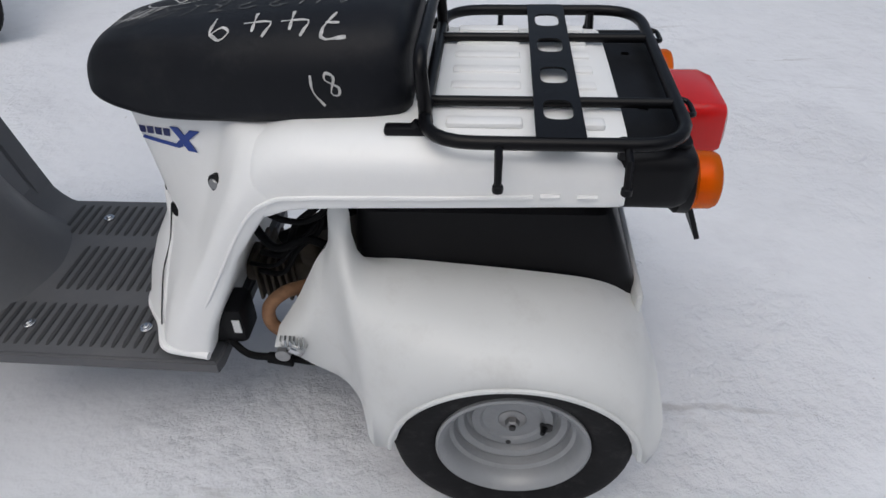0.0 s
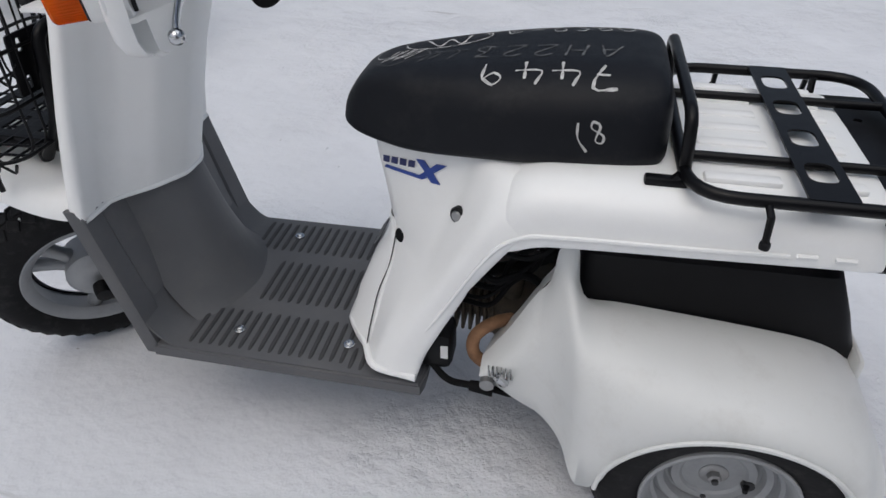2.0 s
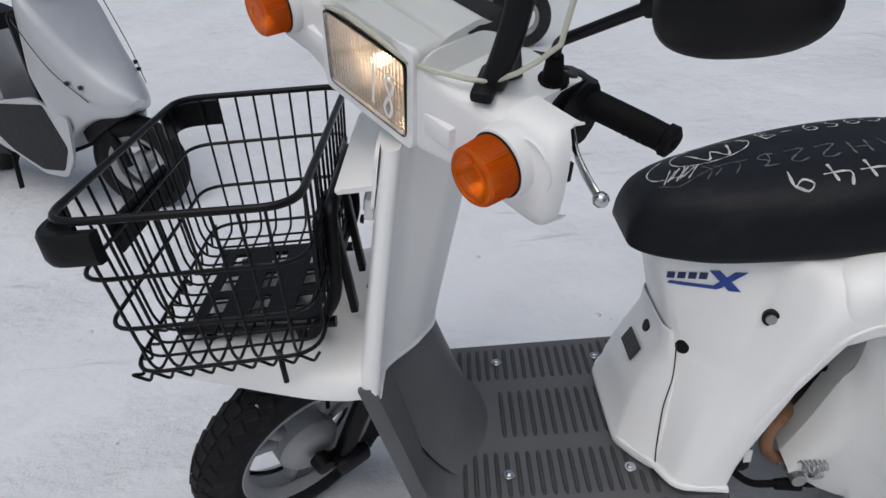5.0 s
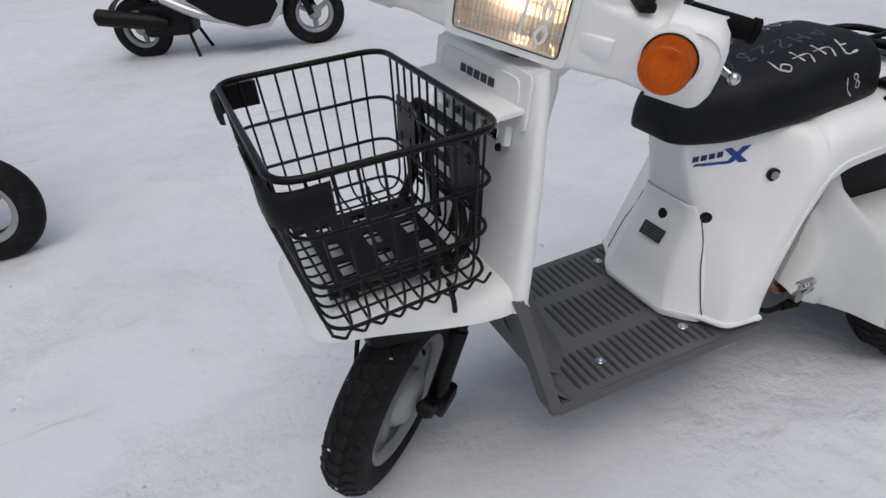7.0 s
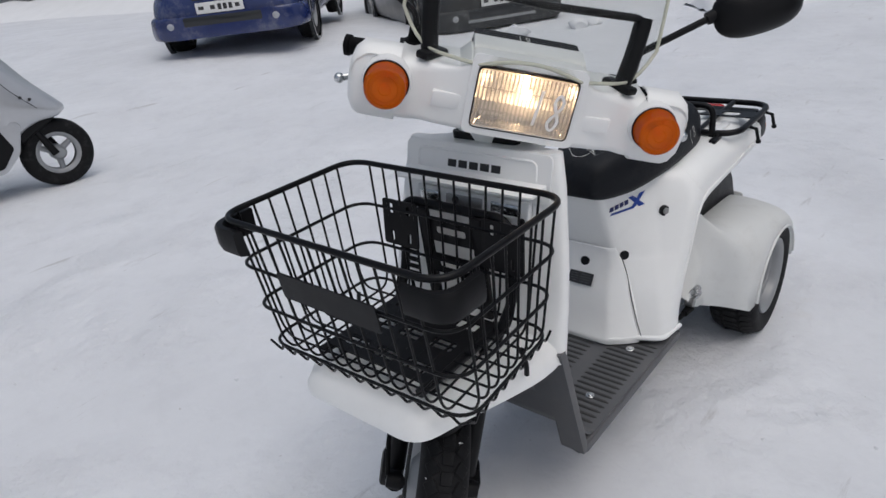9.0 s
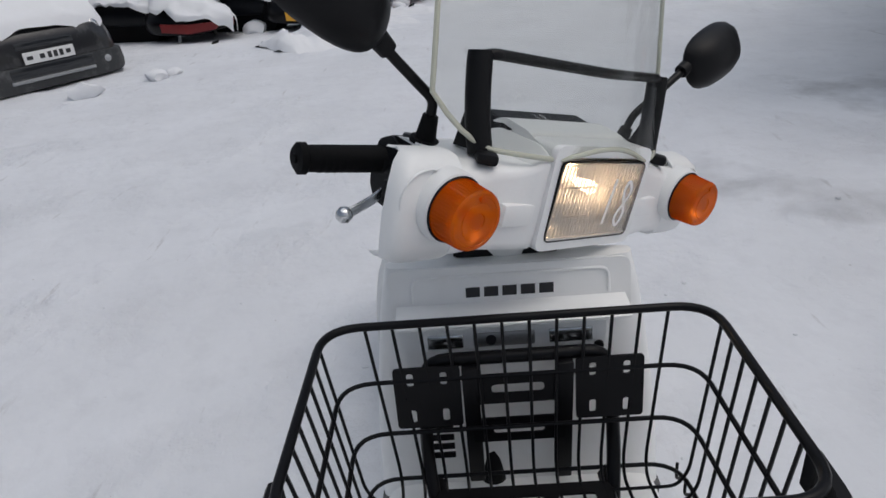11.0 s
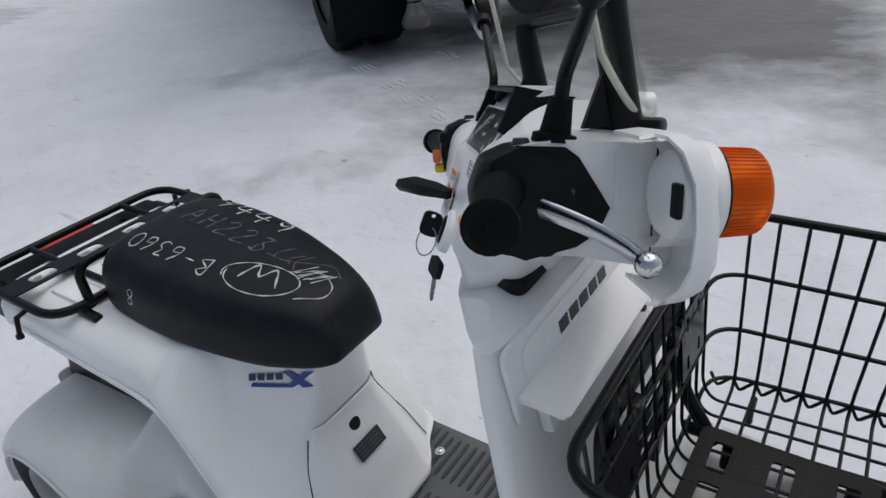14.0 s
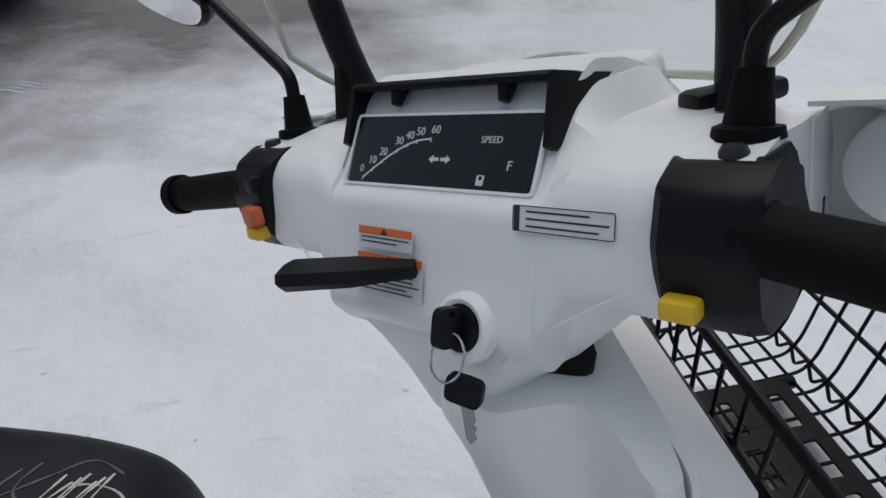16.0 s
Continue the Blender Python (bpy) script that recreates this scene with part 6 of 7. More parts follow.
def snow_layer(scale, stretch, lo, hi, strength, colour, where=None, detail=6):
    """A second tone lying in patches on the snow, some of it dirt, some painted shade; where = (x, y, radius) keeps it
    near one place.
    """
    mp = nt.nodes.new("ShaderNodeMapping")
    mp.inputs["Scale"].default_value = stretch
    mp.inputs["Rotation"].default_value = (0, 0, radians(25))
    nt.links.new(tc.outputs["Object"], mp.inputs["Vector"])
    nz = nt.nodes.new("ShaderNodeTexNoise")
    nz.inputs["Scale"].default_value, nz.inputs["Detail"].default_value, nz.inputs["Roughness"].default_value = scale, detail, 0.65
    nt.links.new(mp.outputs["Vector"], nz.inputs["Vector"])
    fac = nz.outputs["Fac"]
    if where:
        dist = nt.nodes.new("ShaderNodeVectorMath")
        dist.operation = "DISTANCE"
        dist.inputs[1].default_value = (where[0], where[1], 0)
        nt.links.new(tc.outputs["Object"], dist.inputs[0])
        fall = nt.nodes.new("ShaderNodeMapRange")
        fall.inputs["From Min"].default_value, fall.inputs["From Max"].default_value = where[2], 0
        fall.inputs["To Min"].default_value, fall.inputs["To Max"].default_value = -0.45, 0.35
        fall.clamp = True
        nt.links.new(dist.outputs["Value"], fall.inputs["Value"])
        add = nt.nodes.new("ShaderNodeMath")
        nt.links.new(fac, add.inputs[0])
        nt.links.new(fall.outputs["Result"], add.inputs[1])
        fac = add.outputs[0]
    r = nt.nodes.new("ShaderNodeMapRange")
    r.inputs["From Min"].default_value, r.inputs["From Max"].default_value, r.inputs["To Max"].default_value = lo, hi, strength
    nt.links.new(fac, r.inputs["Value"])
    mx = nt.nodes.new("ShaderNodeMix")
    mx.data_type = "RGBA"
    mx.inputs["B"].default_value = (*colour, 1)
    nt.links.new(r.outputs["Result"], mx.inputs["Factor"])
    nt.links.new(pb.inputs["Base Color"].links[0].from_socket, mx.inputs["A"])
    nt.links.new(mx.outputs["Result"], pb.inputs["Base Color"])


snow_layer(0.5, (1, 1, 1), 0.5, 0.75, 0.2, (0.62, 0.63, 0.66))
snow_layer(3.0, (0.5, 2.2, 1), 0.66, 0.78, 0.4, (0.50, 0.49, 0.49))
snow_layer(2.2, (1, 1, 1), 0.66, 0.8, 0.3, (0.56, 0.52, 0.46))
# grey mottles in the colour, in place of soft shading on lumps
snow_layer(7.0, (1, 1, 1), 0.5, 0.72, 0.3, (0.55, 0.56, 0.59), detail=9)
# dark streaks painted for the shade inside small prints and cracks
snow_layer(4.5, (0.35, 2.0, 1), 0.63, 0.70, 0.5, (0.36, 0.35, 0.35), detail=9)
snow_layer(38.0, (1, 1, 1), 0.74, 0.8, 0.5, (0.25, 0.22, 0.19), detail=2)
snow_layer(2.2, (0.5, 2.6, 1), 0.5, 0.62, 0.6, (0.36, 0.37, 0.39), (9.4, -3.2, 2.6))
# dirty snow by the truck, darkened further in colour for the truck's shadow
snow_layer(0.7, (1, 1, 1), 0.3, 0.66, 0.85, (0.06, 0.055, 0.05), (0.8, -5.0, 4.6), detail=5)

b = bmesh.new()
radii = [0.02]
while radii[-1] < 900:
    radii.append(radii[-1] * 1.045 + 0.012)
SEC = 220
prev = None
for r in radii:
    ring = []
    for i in range(SEC):
        a = 2 * math.pi * i / SEC
        x, y = -0.4 + r * math.cos(a), r * math.sin(a)
        ring.append(b.verts.new((x, y, ground_z(x, y) if r < 60 else 0)))
    if prev:
        for i in range(SEC):
            b.faces.new((prev[i], prev[(i + 1) % SEC], ring[(i + 1) % SEC], ring[i]))
    else:
        b.faces.new(ring)
    prev = ring
ground = part("ground", b, SNOW, None, sharp=180)
tagged(ground, "packed trodden snow covering the whole yard", "ground", kind="structure")

# materials of the yard
CAR_BLUE = mat("blue_car_paint", (0.010, 0.022, 0.105), 0.25, coat=0.6, var=0.1, vscale=3, dark=(0.25, 0.26, 0.28), dirt=0.5, dscale=3)
CAR_DARK = mat("dark_car_paint", (0.012, 0.012, 0.014), 0.3, coat=0.5, var=0.1, vscale=3, dark=(0.2, 0.2, 0.2), dirt=0.4, dscale=4)
CAR_GREY = mat("grey_bumper_plastic", (0.028, 0.03, 0.032), 0.6, var=0.15, vscale=5, dark=(0.3, 0.3, 0.3), dirt=0.4, dscale=4)
CARGLASS = mat("dark_car_glass", (0.02, 0.022, 0.025), 0.06)
SILVERP = mat("silver_scooter_paint", (0.50, 0.51, 0.53), 0.3, metal=0.45, coat=0.4, var=0.04, vscale=8)
LENSW = glass("lamp_glass", (0.9, 0.92, 0.95), 0.05, 1.4, 0.6)
SOFTSNOW = mat("fresh_snow", (0.76, 0.77, 0.79), 0.75, var=0.03, vscale=2, bump=0.8, bscale=18, spec=0.25)
FENCE = mat("grey_corrugated_steel", (0.17, 0.18, 0.19), 0.55, metal=0.2, var=0.08, vscale=0.7, dark=(0.12, 0.12, 0.12), dirt=0.3, dscale=1.2)
TRUCK = mat("dirty_dark_truck_steel", (0.018, 0.018, 0.017), 0.6, var=0.3, vscale=4, dark=(0.1, 0.095, 0.085), dirt=0.6, dscale=3, bump=0.3, bscale=30)
PALE = mat("dirty_pale_paint", (0.42, 0.41, 0.38), 0.6, var=0.15, vscale=6, dark=(0.12, 0.1, 0.08), dirt=0.6, dscale=6)
# pale grey pipe with dirt, its colour lowered for the shade behind the truck
PIPE = mat("dirty_grey_pipe", (0.11, 0.105, 0.095), 0.65, var=0.3, vscale=9, dark=(0.4, 0.4, 0.4), dirt=0.5, dscale=14, bump=0.4, bscale=40)
TRED = mat("dull_red_paint", (0.30, 0.03, 0.02), 0.5, var=0.2, vscale=6, dark=(0.05, 0.04, 0.03), dirt=0.5, dscale=8)
TORANGE = mat("dull_orange_lamp", (0.5, 0.1, 0.03), 0.4, var=0.2, vscale=9, dark=(0.06, 0.04, 0.03), dirt=0.5, dscale=9)


def place(x, y, heading, z=None, scale=1.0):
    """Stands a thing that was built along +x on the ground, heading that many degrees from +x."""
    return Matrix.Translation((x, y, (ground_z(x, y) if z is None else z))) @ Matrix.Rotation(radians(heading), 4, "Z") @ Matrix.Scale(scale, 4)


def sec(x, pts, rad=0.05, k=3):
    """A mirrored cross-section: pts are (y, z) from the foot to the top on one side."""
    full = [(-y, z) for y, z in pts] + [(y, z) for y, z in pts[::-1]]
    return [V(x, q.x, q.y) for q in fillet([V(a, c, 0) for a, c in full], rad, k, True)]


# ---- silver scooters standing in a row ----
def moped():
    t = thing("moped", "silver step-through scooter standing on the snow", "scooter", "parked silver scooters")
    R = 0.205
    for x, nm in ((0, "front_wheel"), (-1.2, "rear_wheel")):
        c = (x, 0, R - 0.008)
        turn = Matrix.Rotation(radians(20 if x == 0 else 0), 4, "Z")
        w = part(nm, lathe([(0.10, -0.02), (0.118, -0.034), (0.125, -0.034), (0.112, -0.012), (0.112, 0.012), (0.125, 0.034), (0.118, 0.034), (0.10, 0.02)], 40, "y", c), SILVER, t, "silver cast wheel", turn)
        part("tyre", lathe([(0.122, -0.032), (0.15, -0.045), (0.18, -0.042), (0.198, -0.025), (R, 0), (0.198, 0.025), (0.18, 0.042), (0.15, 0.045), (0.122, 0.032)], 44, "y", c), TYRE, w, m=turn)
        part("hub", lathe([(0, -0.05), (0.03, -0.05), (0.045, -0.03), (0.045, 0.03), (0.03, 0.05), (0, 0.05)], 24, "y", c), SILVER, w, m=turn)
        for i in range(3):
            a = radians(30 + 120 * i)
            part("spoke", tube([V(x + 0.03 * math.cos(a), 0, c[2] + 0.03 * math.sin(a)), V(x + 0.112 * math.cos(a), 0, c[2] + 0.112 * math.sin(a))], [0.02, 0.016], 8), SILVER, w, m=turn)
    for s in (-1, 1):
        part("fork_leg", tube([V(0.0, s * 0.062, 0.2), V(-0.1, s * 0.055, 0.45)], [0.022, 0.018], 10), BLACK_PL, t)
    # front apron with its pointed nose
    rings = [sec(x, p, 0.03) for x, p in ((0.115, [(0.02, 0.440), (0.03, 0.455), (0.012, 0.472)]), (0.07, [(0.07, 0.415), (0.085, 0.455), (0.05, 0.520)]), (-0.02, [(0.12, 0.41), (0.14, 0.49), (0.09, 0.615)]), (-0.10, [(0.15, 0.38), (0.175, 0.52), (0.12, 0.725)]), (-0.17, [(0.16, 0.33), (0.2, 0.55), (0.14, 0.83)]), (-0.22, [(0.15, 0.28), (0.19, 0.6), (0.14, 0.9)]), (-0.26, [(0.13, 0.27), (0.16, 0.6), (0.12, 0.88)]))]
    ap = part("front_apron", loft(smooth_rings(rings, 3)), SILVERP, t, "silver plastic front apron")
    part("wheel_well", loft([sec(x, p, 0.02) for x, p in ((0.05, [(0.062, 0.405), (0.07, 0.425), (0.05, 0.44)]), (-0.14, [(0.11, 0.3), (0.12, 0.42), (0.08, 0.47)]))]), BLACK_PL, ap)
    for s in (-1, 1):
        part("apron_screw", lathe([(0, 0.012 * s), (0.008, 0.01 * s), (0.009, 0)], 12, "y", (-0.06, s * 0.148, 0.565)), DARKTXT, ap)
        part("apron_screw", lathe([(0, 0.012 * s), (0.008, 0.01 * s), (0.009, 0)], 12, "y", (-0.02, s * 0.126, 0.545)), DARKTXT, ap)
        part("apron_seam", tube(cr([V(-0.2, s * 0.19, 0.8), V(-0.1, s * 0.173, 0.62), V(0.0, s * 0.13, 0.49)], 5), 0.002, 5), DARKTXT, ap)
        # swept lower side rail
        rail = [[V(x, s * y, z + dz) for y, dz in ((w, 0.0), (w + 0.012, 0.015), (w + 0.012, 0.045), (w, 0.06), (w - 0.03, 0.06), (w - 0.03, 0.0))] for x, w, z in ((-0.2, 0.165, 0.36), (-0.28, 0.16, 0.25), (-0.4, 0.16, 0.2), (-0.6, 0.165, 0.215), (-0.78, 0.17, 0.28), (-0.95, 0.165, 0.37))]
        part("side_rail", loft(smooth_rings(rail, 3)), SILVERP, t, "silver side rail")
        SM = Matrix.Translation((0, s * 0.172, 0)) @ Matrix.Rotation(radians(90), 4, "X")
        part("side_skirt", sheet([(q.x, q.y) for q in fillet([V(x, z, 0) for x, z in ((-0.1, 0.43), (-0.16, 0.26), (-0.26, 0.165), (-0.42, 0.16), (-0.6, 0.23), (-0.8, 0.38), (-0.6, 0.46), (-0.3, 0.50))], 0.03, 4, True)], [], 0.012), SILVERP, t, "silver side skirt", SM @ Matrix.Translation((0, 0, -0.006)))
        part("skirt_panel", sheet([(q.x, q.y) for q in fillet([V(x, z, 0) for x, z in ((-0.175, 0.30), (-0.26, 0.195), (-0.42, 0.18), (-0.6, 0.245), (-0.78, 0.380), (-0.6, 0.45), (-0.24, 0.475))], 0.02, 4, True)], [], 0.016), BLACK_PL, t, "black inset panel", SM @ Matrix.Translation((0, 0, -0.008)))
        part("inner_shield", box(-0.295, -0.25, s * 0.09 - 0.075, s * 0.09 + 0.075, 0.3, 0.82, 0.03, 3), BLACK_PL, t)
    part("floor_board", box(-0.72, -0.26, -0.155, 0.155, 0.245, 0.275, 0.012), BLACK_PL, t, "black footboard")
    rings = [sec(x, p, 0.04) for x, p in ((-0.64, [(0.11, 0.27), (0.12, 0.5), (0.08, 0.70)]), (-0.72, [(0.15, 0.28), (0.165, 0.5), (0.11, 0.72)]), (-0.95, [(0.16, 0.38), (0.175, 0.56), (0.12, 0.72)]), (-1.2, [(0.13, 0.52), (0.15, 0.64), (0.11, 0.73)]), (-1.42, [(0.05, 0.66), (0.07, 0.69), (0.05, 0.74)]))]
    part("rear_body", loft(smooth_rings(rings, 3)), SILVERP, t, "silver rear body")
    rings = [sec(x, p, 0.04) for x, p in ((-0.66, [(0.1, 0.71), (0.11, 0.74), (0.07, 0.77)]), (-0.8, [(0.13, 0.72), (0.145, 0.76), (0.1, 0.80)]), (-1.1, [(0.13, 0.73), (0.14, 0.78), (0.1, 0.83)]), (-1.32, [(0.09, 0.74), (0.1, 0.78), (0.07, 0.82)]))]
    part("seat", loft(smooth_rings(rings, 3)), SEAT, t, "black scooter seat")
    part("engine", box(-1.16, -0.82, -0.1, 0.1, 0.14, 0.36, 0.04, 3), BLACK_PL, t, "black engine below the body")
    part("muffler", tube([V(-0.95, -0.13, 0.24), V(-1.05, -0.15, 0.26), V(-1.4, -0.155, 0.32), V(-1.42, -0.155, 0.322)], [0.03, 0.052, 0.055, 0.03], 16), BLACK_PL, t, "black muffler")
    for s in (-1, 1):
        part("stand_leg", tube([V(-0.86, s * 0.07, 0.2), V(-0.80, s * 0.13, 0.005)], [0.012, 0.012], 8), BLACK, t)
        part("grip", tube([V(-0.30, s * 0.16, 0.98), V(-0.36, s * 0.31, 0.97)], 0.018, 12), RUBBER, t)
        part("mirror_stem", tube([V(-0.29, s * 0.14, 0.99), V(-0.27, s * 0.22, 1.14)], 0.006, 8), BLACK, t)
        part("mirror_head", loft([[V(-0.27 + dx, s * (0.24 + 0.055 * k * math.cos(a)), 1.17 + 0.04 * k * math.sin(a)) for a in [2 * math.pi * i / 20 for i in range(20)]] for dx, k in ((0.03, 0.4), (0.02, 0.8), (0.0, 1.0), (-0.006, 0.96))]), BLACK_PL, t)
    rings = [sec(x, p, 0.03) for x, p in ((-0.15, [(0.06, 0.90), (0.08, 0.94), (0.05, 0.97)]), (-0.22, [(0.13, 0.90), (0.16, 0.96), (0.1, 1.01)]), (-0.34, [(0.12, 0.91), (0.14, 0.96), (0.1, 1.0)]))]
    part("bar_cover", loft(smooth_rings(rings, 3)), SILVERP, t, "silver bar cover")
    part("headlight", loft([[V(-0.148 + 0.004 * k, 0.055 * k * math.cos(a), 0.94 + 0.025 * k * math.sin(a)) for a in [2 * math.pi * i / 20 for i in range(20)]] for k in (1.0, 0.7, 0.2)]), LENSW, t, "headlight lens")
    part("rear_fender", loft([[V(-1.2 + r * math.cos(a), y, 0.2 + r * math.sin(a)) for y, r in ((-0.05, 0.222), (0.05, 0.222), (0.05, 0.23), (-0.05, 0.23))] for a in [radians(60 + 12 * i) for i in range(10)]]), BLACK_PL, t)
    return t


near_moped = moped()
tagged(near_moped, "silver step-through scooter with a black footwell, beside the trike")
far_moped = copy_thing(near_moped, place(0.03, 3.76, -27, scale=1.03))
tagged(far_moped, "silver step-through scooter with a black muffler, standing alone")
near_moped.matrix_world = place(-1.755, 1.60, -31)


# ---- parked cars ----
def car(name, label, paint, bumper, snow, L=4.35, W=1.75, H=1.46, hood=0.98, group="parked cars"):
    """A hatchback-like car; x is 0 at its nose and runs back to -L."""
    t = thing(name, label, "car", group)
    h = W / 2
    rows = ((0.0, 0.62, 0.30, 0.50, 0.62), (-0.06, 0.74, 0.22, 0.52, 0.70), (-0.25, 0.84, 0.20, 0.60, 0.80), (-0.6, 0.87, 0.20, 0.66, 0.88), (-1.05, 0.875, 0.2, 0.72, 0.96), (-1.3, 0.875, 0.2, 0.74, 1.0), (-2.2, 0.875, 0.2, 0.76, 1.02), (-3.4, 0.87, 0.2, 0.78, 1.04), (-4.0, 0.84, 0.22, 0.78, 1.02), (-4.28, 0.78, 0.26, 0.74, 0.95), (-4.35, 0.7, 0.32, 0.68, 0.86))
    k = hood / 0.98
    rings = [sec(x * L / 4.35, [(w * h / 0.875 * 0.96, z0), (w * h / 0.875, lerp(z0, z1, 0.5)), (w * h / 0.875 * 0.97, z1 * k), (w * h / 0.875 * 0.78, z2 * k)], 0.09, 3) for x, w, z0, z1, z2 in rows]
    body = part("body", loft(smooth_rings(rings, 3)), paint, t)
    rows = ((-0.95, 0.70, 0.92, 0.97), (-1.2, 0.72, 0.94, 1.08), (-1.75, 0.70, 0.98, 1.40), (-2.1, 0.68, 0.98, 1.455), (-3.0, 0.67, 0.98, 1.46), (-3.6, 0.66, 0.98, 1.38), (-4.0, 0.64, 0.98, 1.15), (-4.15, 0.62, 0.96, 1.0))
    rings = [sec(x * L / 4.35, [(w * h / 0.875 * 1.08, z0 * k), (w * h / 0.875 * 0.98, lerp(z0, z1, 0.5) * H / 1.46), (w * h / 0.875 * 0.78, z1 * H / 1.46)], 0.1, 3) for x, w, z0, z1 in rows]
    part("glasshouse", loft(smooth_rings(rings, 3)), CARGLASS, t, "dark car glass")
    rings = [sec(x * L / 4.35, [(w * h / 0.875, z * H / 1.46 - 0.05), (w * h / 0.875 * 0.96, z * H / 1.46 + 0.008), (w * h / 0.875 * 0.6, z * H / 1.46 + 0.018)], 0.03, 3) for x, w, z in ((-1.9, 0.56, 1.42), (-2.2, 0.58, 1.45), (-3.0, 0.57, 1.455), (-3.45, 0.55, 1.40))]
    part("roof", loft(smooth_rings(rings, 2)), paint, t)
    b = box(-0.1, 0.012, -0.42, 0.42, 0.30, 0.42, 0.02)
    part("lower_grille", b, CARGLASS, t)
    part("upper_grille", box(-0.1, 0.008, -0.3, 0.3, 0.60, 0.68, 0.02), CARGLASS, t)
    rings = [sec(x, [(w, 0.22), (w + 0.02, 0.3), (w, 0.46)], 0.04, 3) for x, w in ((0.03, 0.6 * h / 0.875), (0.0, 0.72 * h / 0.875), (-0.12, 0.83 * h / 0.875), (-0.34, 0.885 * h / 0.875))]
    part("bumper", loft(rings), bumper, t, "lower front bumper")
    part("intake", box(0.0, 0.034, -0.44, 0.44, 0.34, 0.455, 0.02), CARGLASS, t, "dark lower intake")
    if snow:
        part("bumper_strip", box(0.0, 0.042, -0.44, 0.44, 0.30, 0.335, 0.01), SILVER, t, "silver strip under the bumper")
    plate = part("number_plate", box(0.028, 0.038, -0.26, 0.26, 0.47, 0.582, 0.004), LABEL, t, "white plate with dark bars")
    for y0, y1, hh in ((-0.22, -0.17, 0.04), (-0.14, -0.1, 0.06), (-0.08, -0.04, 0.06), (-0.02, 0.02, 0.06), (0.05, 0.1, 0.045), (0.17, 0.23, 0.035)):
        part("print_bar", box(0.038, 0.0395, -y1, -y0, 0.526 - hh / 2, 0.526 + hh / 2, 0), DARKTXT, plate)
    if not snow:
        part("emblem", lathe([(0.05, 0.012), (0.062, 0.016), (0.07, 0.01), (0.07, 0)], 24, "x", (0.004, 0, 0.64)), CHROME, t, "plain round emblem")
    for s in (-1, 1):
        part("headlamp", loft([[V(x, s * y, z) for x, y, z in ((-0.05, 0.38, 0.66), (-0.08, 0.62, 0.64), (-0.22, 0.76, 0.70), (-0.34, 0.76, 0.78), (-0.18, 0.55, 0.76))], [V(x - 0.1, s * y * 0.95, z) for x, y, z in ((-0.05, 0.38, 0.66), (-0.08, 0.62, 0.64), (-0.22, 0.76, 0.70), (-0.34, 0.76, 0.78), (-0.18, 0.55, 0.76))]]), LENSW, t, "clear headlamp", Matrix.Diagonal((1, h / 0.875, 1, 1)) @ Matrix.Translation((0.012, 0, 0)))
        part("fog_lamp", lathe([(0, 0.016), (0.035, 0.012), (0.05, 0)], 18, "x", (0.02, s * 0.58 * h / 0.875, 0.37)), LENSW, t)
        part("lamp_eye", lathe([(0.03, 0.0), (0.05, 0.012), (0.07, 0.0)], 20, "x", (-0.06, s * 0.56 * h / 0.875, 0.71)), CHROME, t)
        part("door_mirror", box(-1.38, -1.25, s * (h + 0.02), s * (h + 0.16), 0.95, 1.08, 0.04, 3) if s > 0 else box(-1.38, -1.25, -(h + 0.16), -(h + 0.02), 0.95, 1.08, 0.04, 3), paint, t)
        for x in (-0.82, -0.82 - L * 0.6):
            c = (x, s * (h - 0.1), 0.31)
            w = part("wheel", lathe([(0.0, 0.07 * s), (0.06, 0.07 * s), (0.08, 0.05 * s), (0.18, 0.06 * s), (0.2, 0.09 * s), (0.21, 0.085 * s), (0.21, -0.09 * s)], 32, "y", c), SILVER, t)
            part("tyre", lathe([(0.205, -0.095), (0.26, -0.105), (0.3, -0.09), (0.315, -0.05), (0.315, 0.05), (0.3, 0.09), (0.26, 0.105), (0.205, 0.095)], 36, "y", c), TYRE, w)
            part("wheel_arch", lathe([(0.33, 0.06 * s), (0.37, 0.062 * s), (0.37, 0.11 * s), (0.33, 0.108 * s)], 36, "y", (x, s * (h - 0.1), 0.31)), CARGLASS, t)
    if snow:
        for nm, rows in (("snow_cap", ((-0.02, 0.40, 0.66), (-0.12, 0.66, 0.80), (-0.5, 0.74, 0.96), (-0.95, 0.74, 1.07), (-1.2, 0.66, 1.2), (-1.75, 0.64, 1.5), (-2.2, 0.6, 1.6), (-3.2, 0.6, 1.6), (-3.7, 0.56, 1.46), (-4.1, 0.5, 1.15), (-4.3, 0.44, 1.0))),):
            rings = []
            for x, w, z in rows:
                zz = z * (k if z < 1.1 else H / 1.46)
                rings.append([V(x * L / 4.35 + 0.02 * noise.noise((x, i, 3)), q.x, q.y) for i, q in enumerate(fillet([V(-w * h / 0.875 - 0.06, zz - 0.14, 0), V(-w * h / 0.875, zz - 0.02, 0), V(-w * 0.5, zz + 0.05, 0), V(w * 0.5, zz + 0.05, 0), V(w * h / 0.875, zz - 0.02, 0), V(w * h / 0.875 + 0.06, zz - 0.14, 0)], 0.08, 3))])
            b = loft(smooth_rings(rings, 4), closed=False, cap=False)
            for v in b.verts:
                v.co += V(0, 0.0, 0.035 * noise.noise(v.co * 3.1) + 0.02 * noise.noise(v.co * 8))
            part(nm, b, SOFTSNOW, t, "thick cap of snow", sharp=180)
    return t


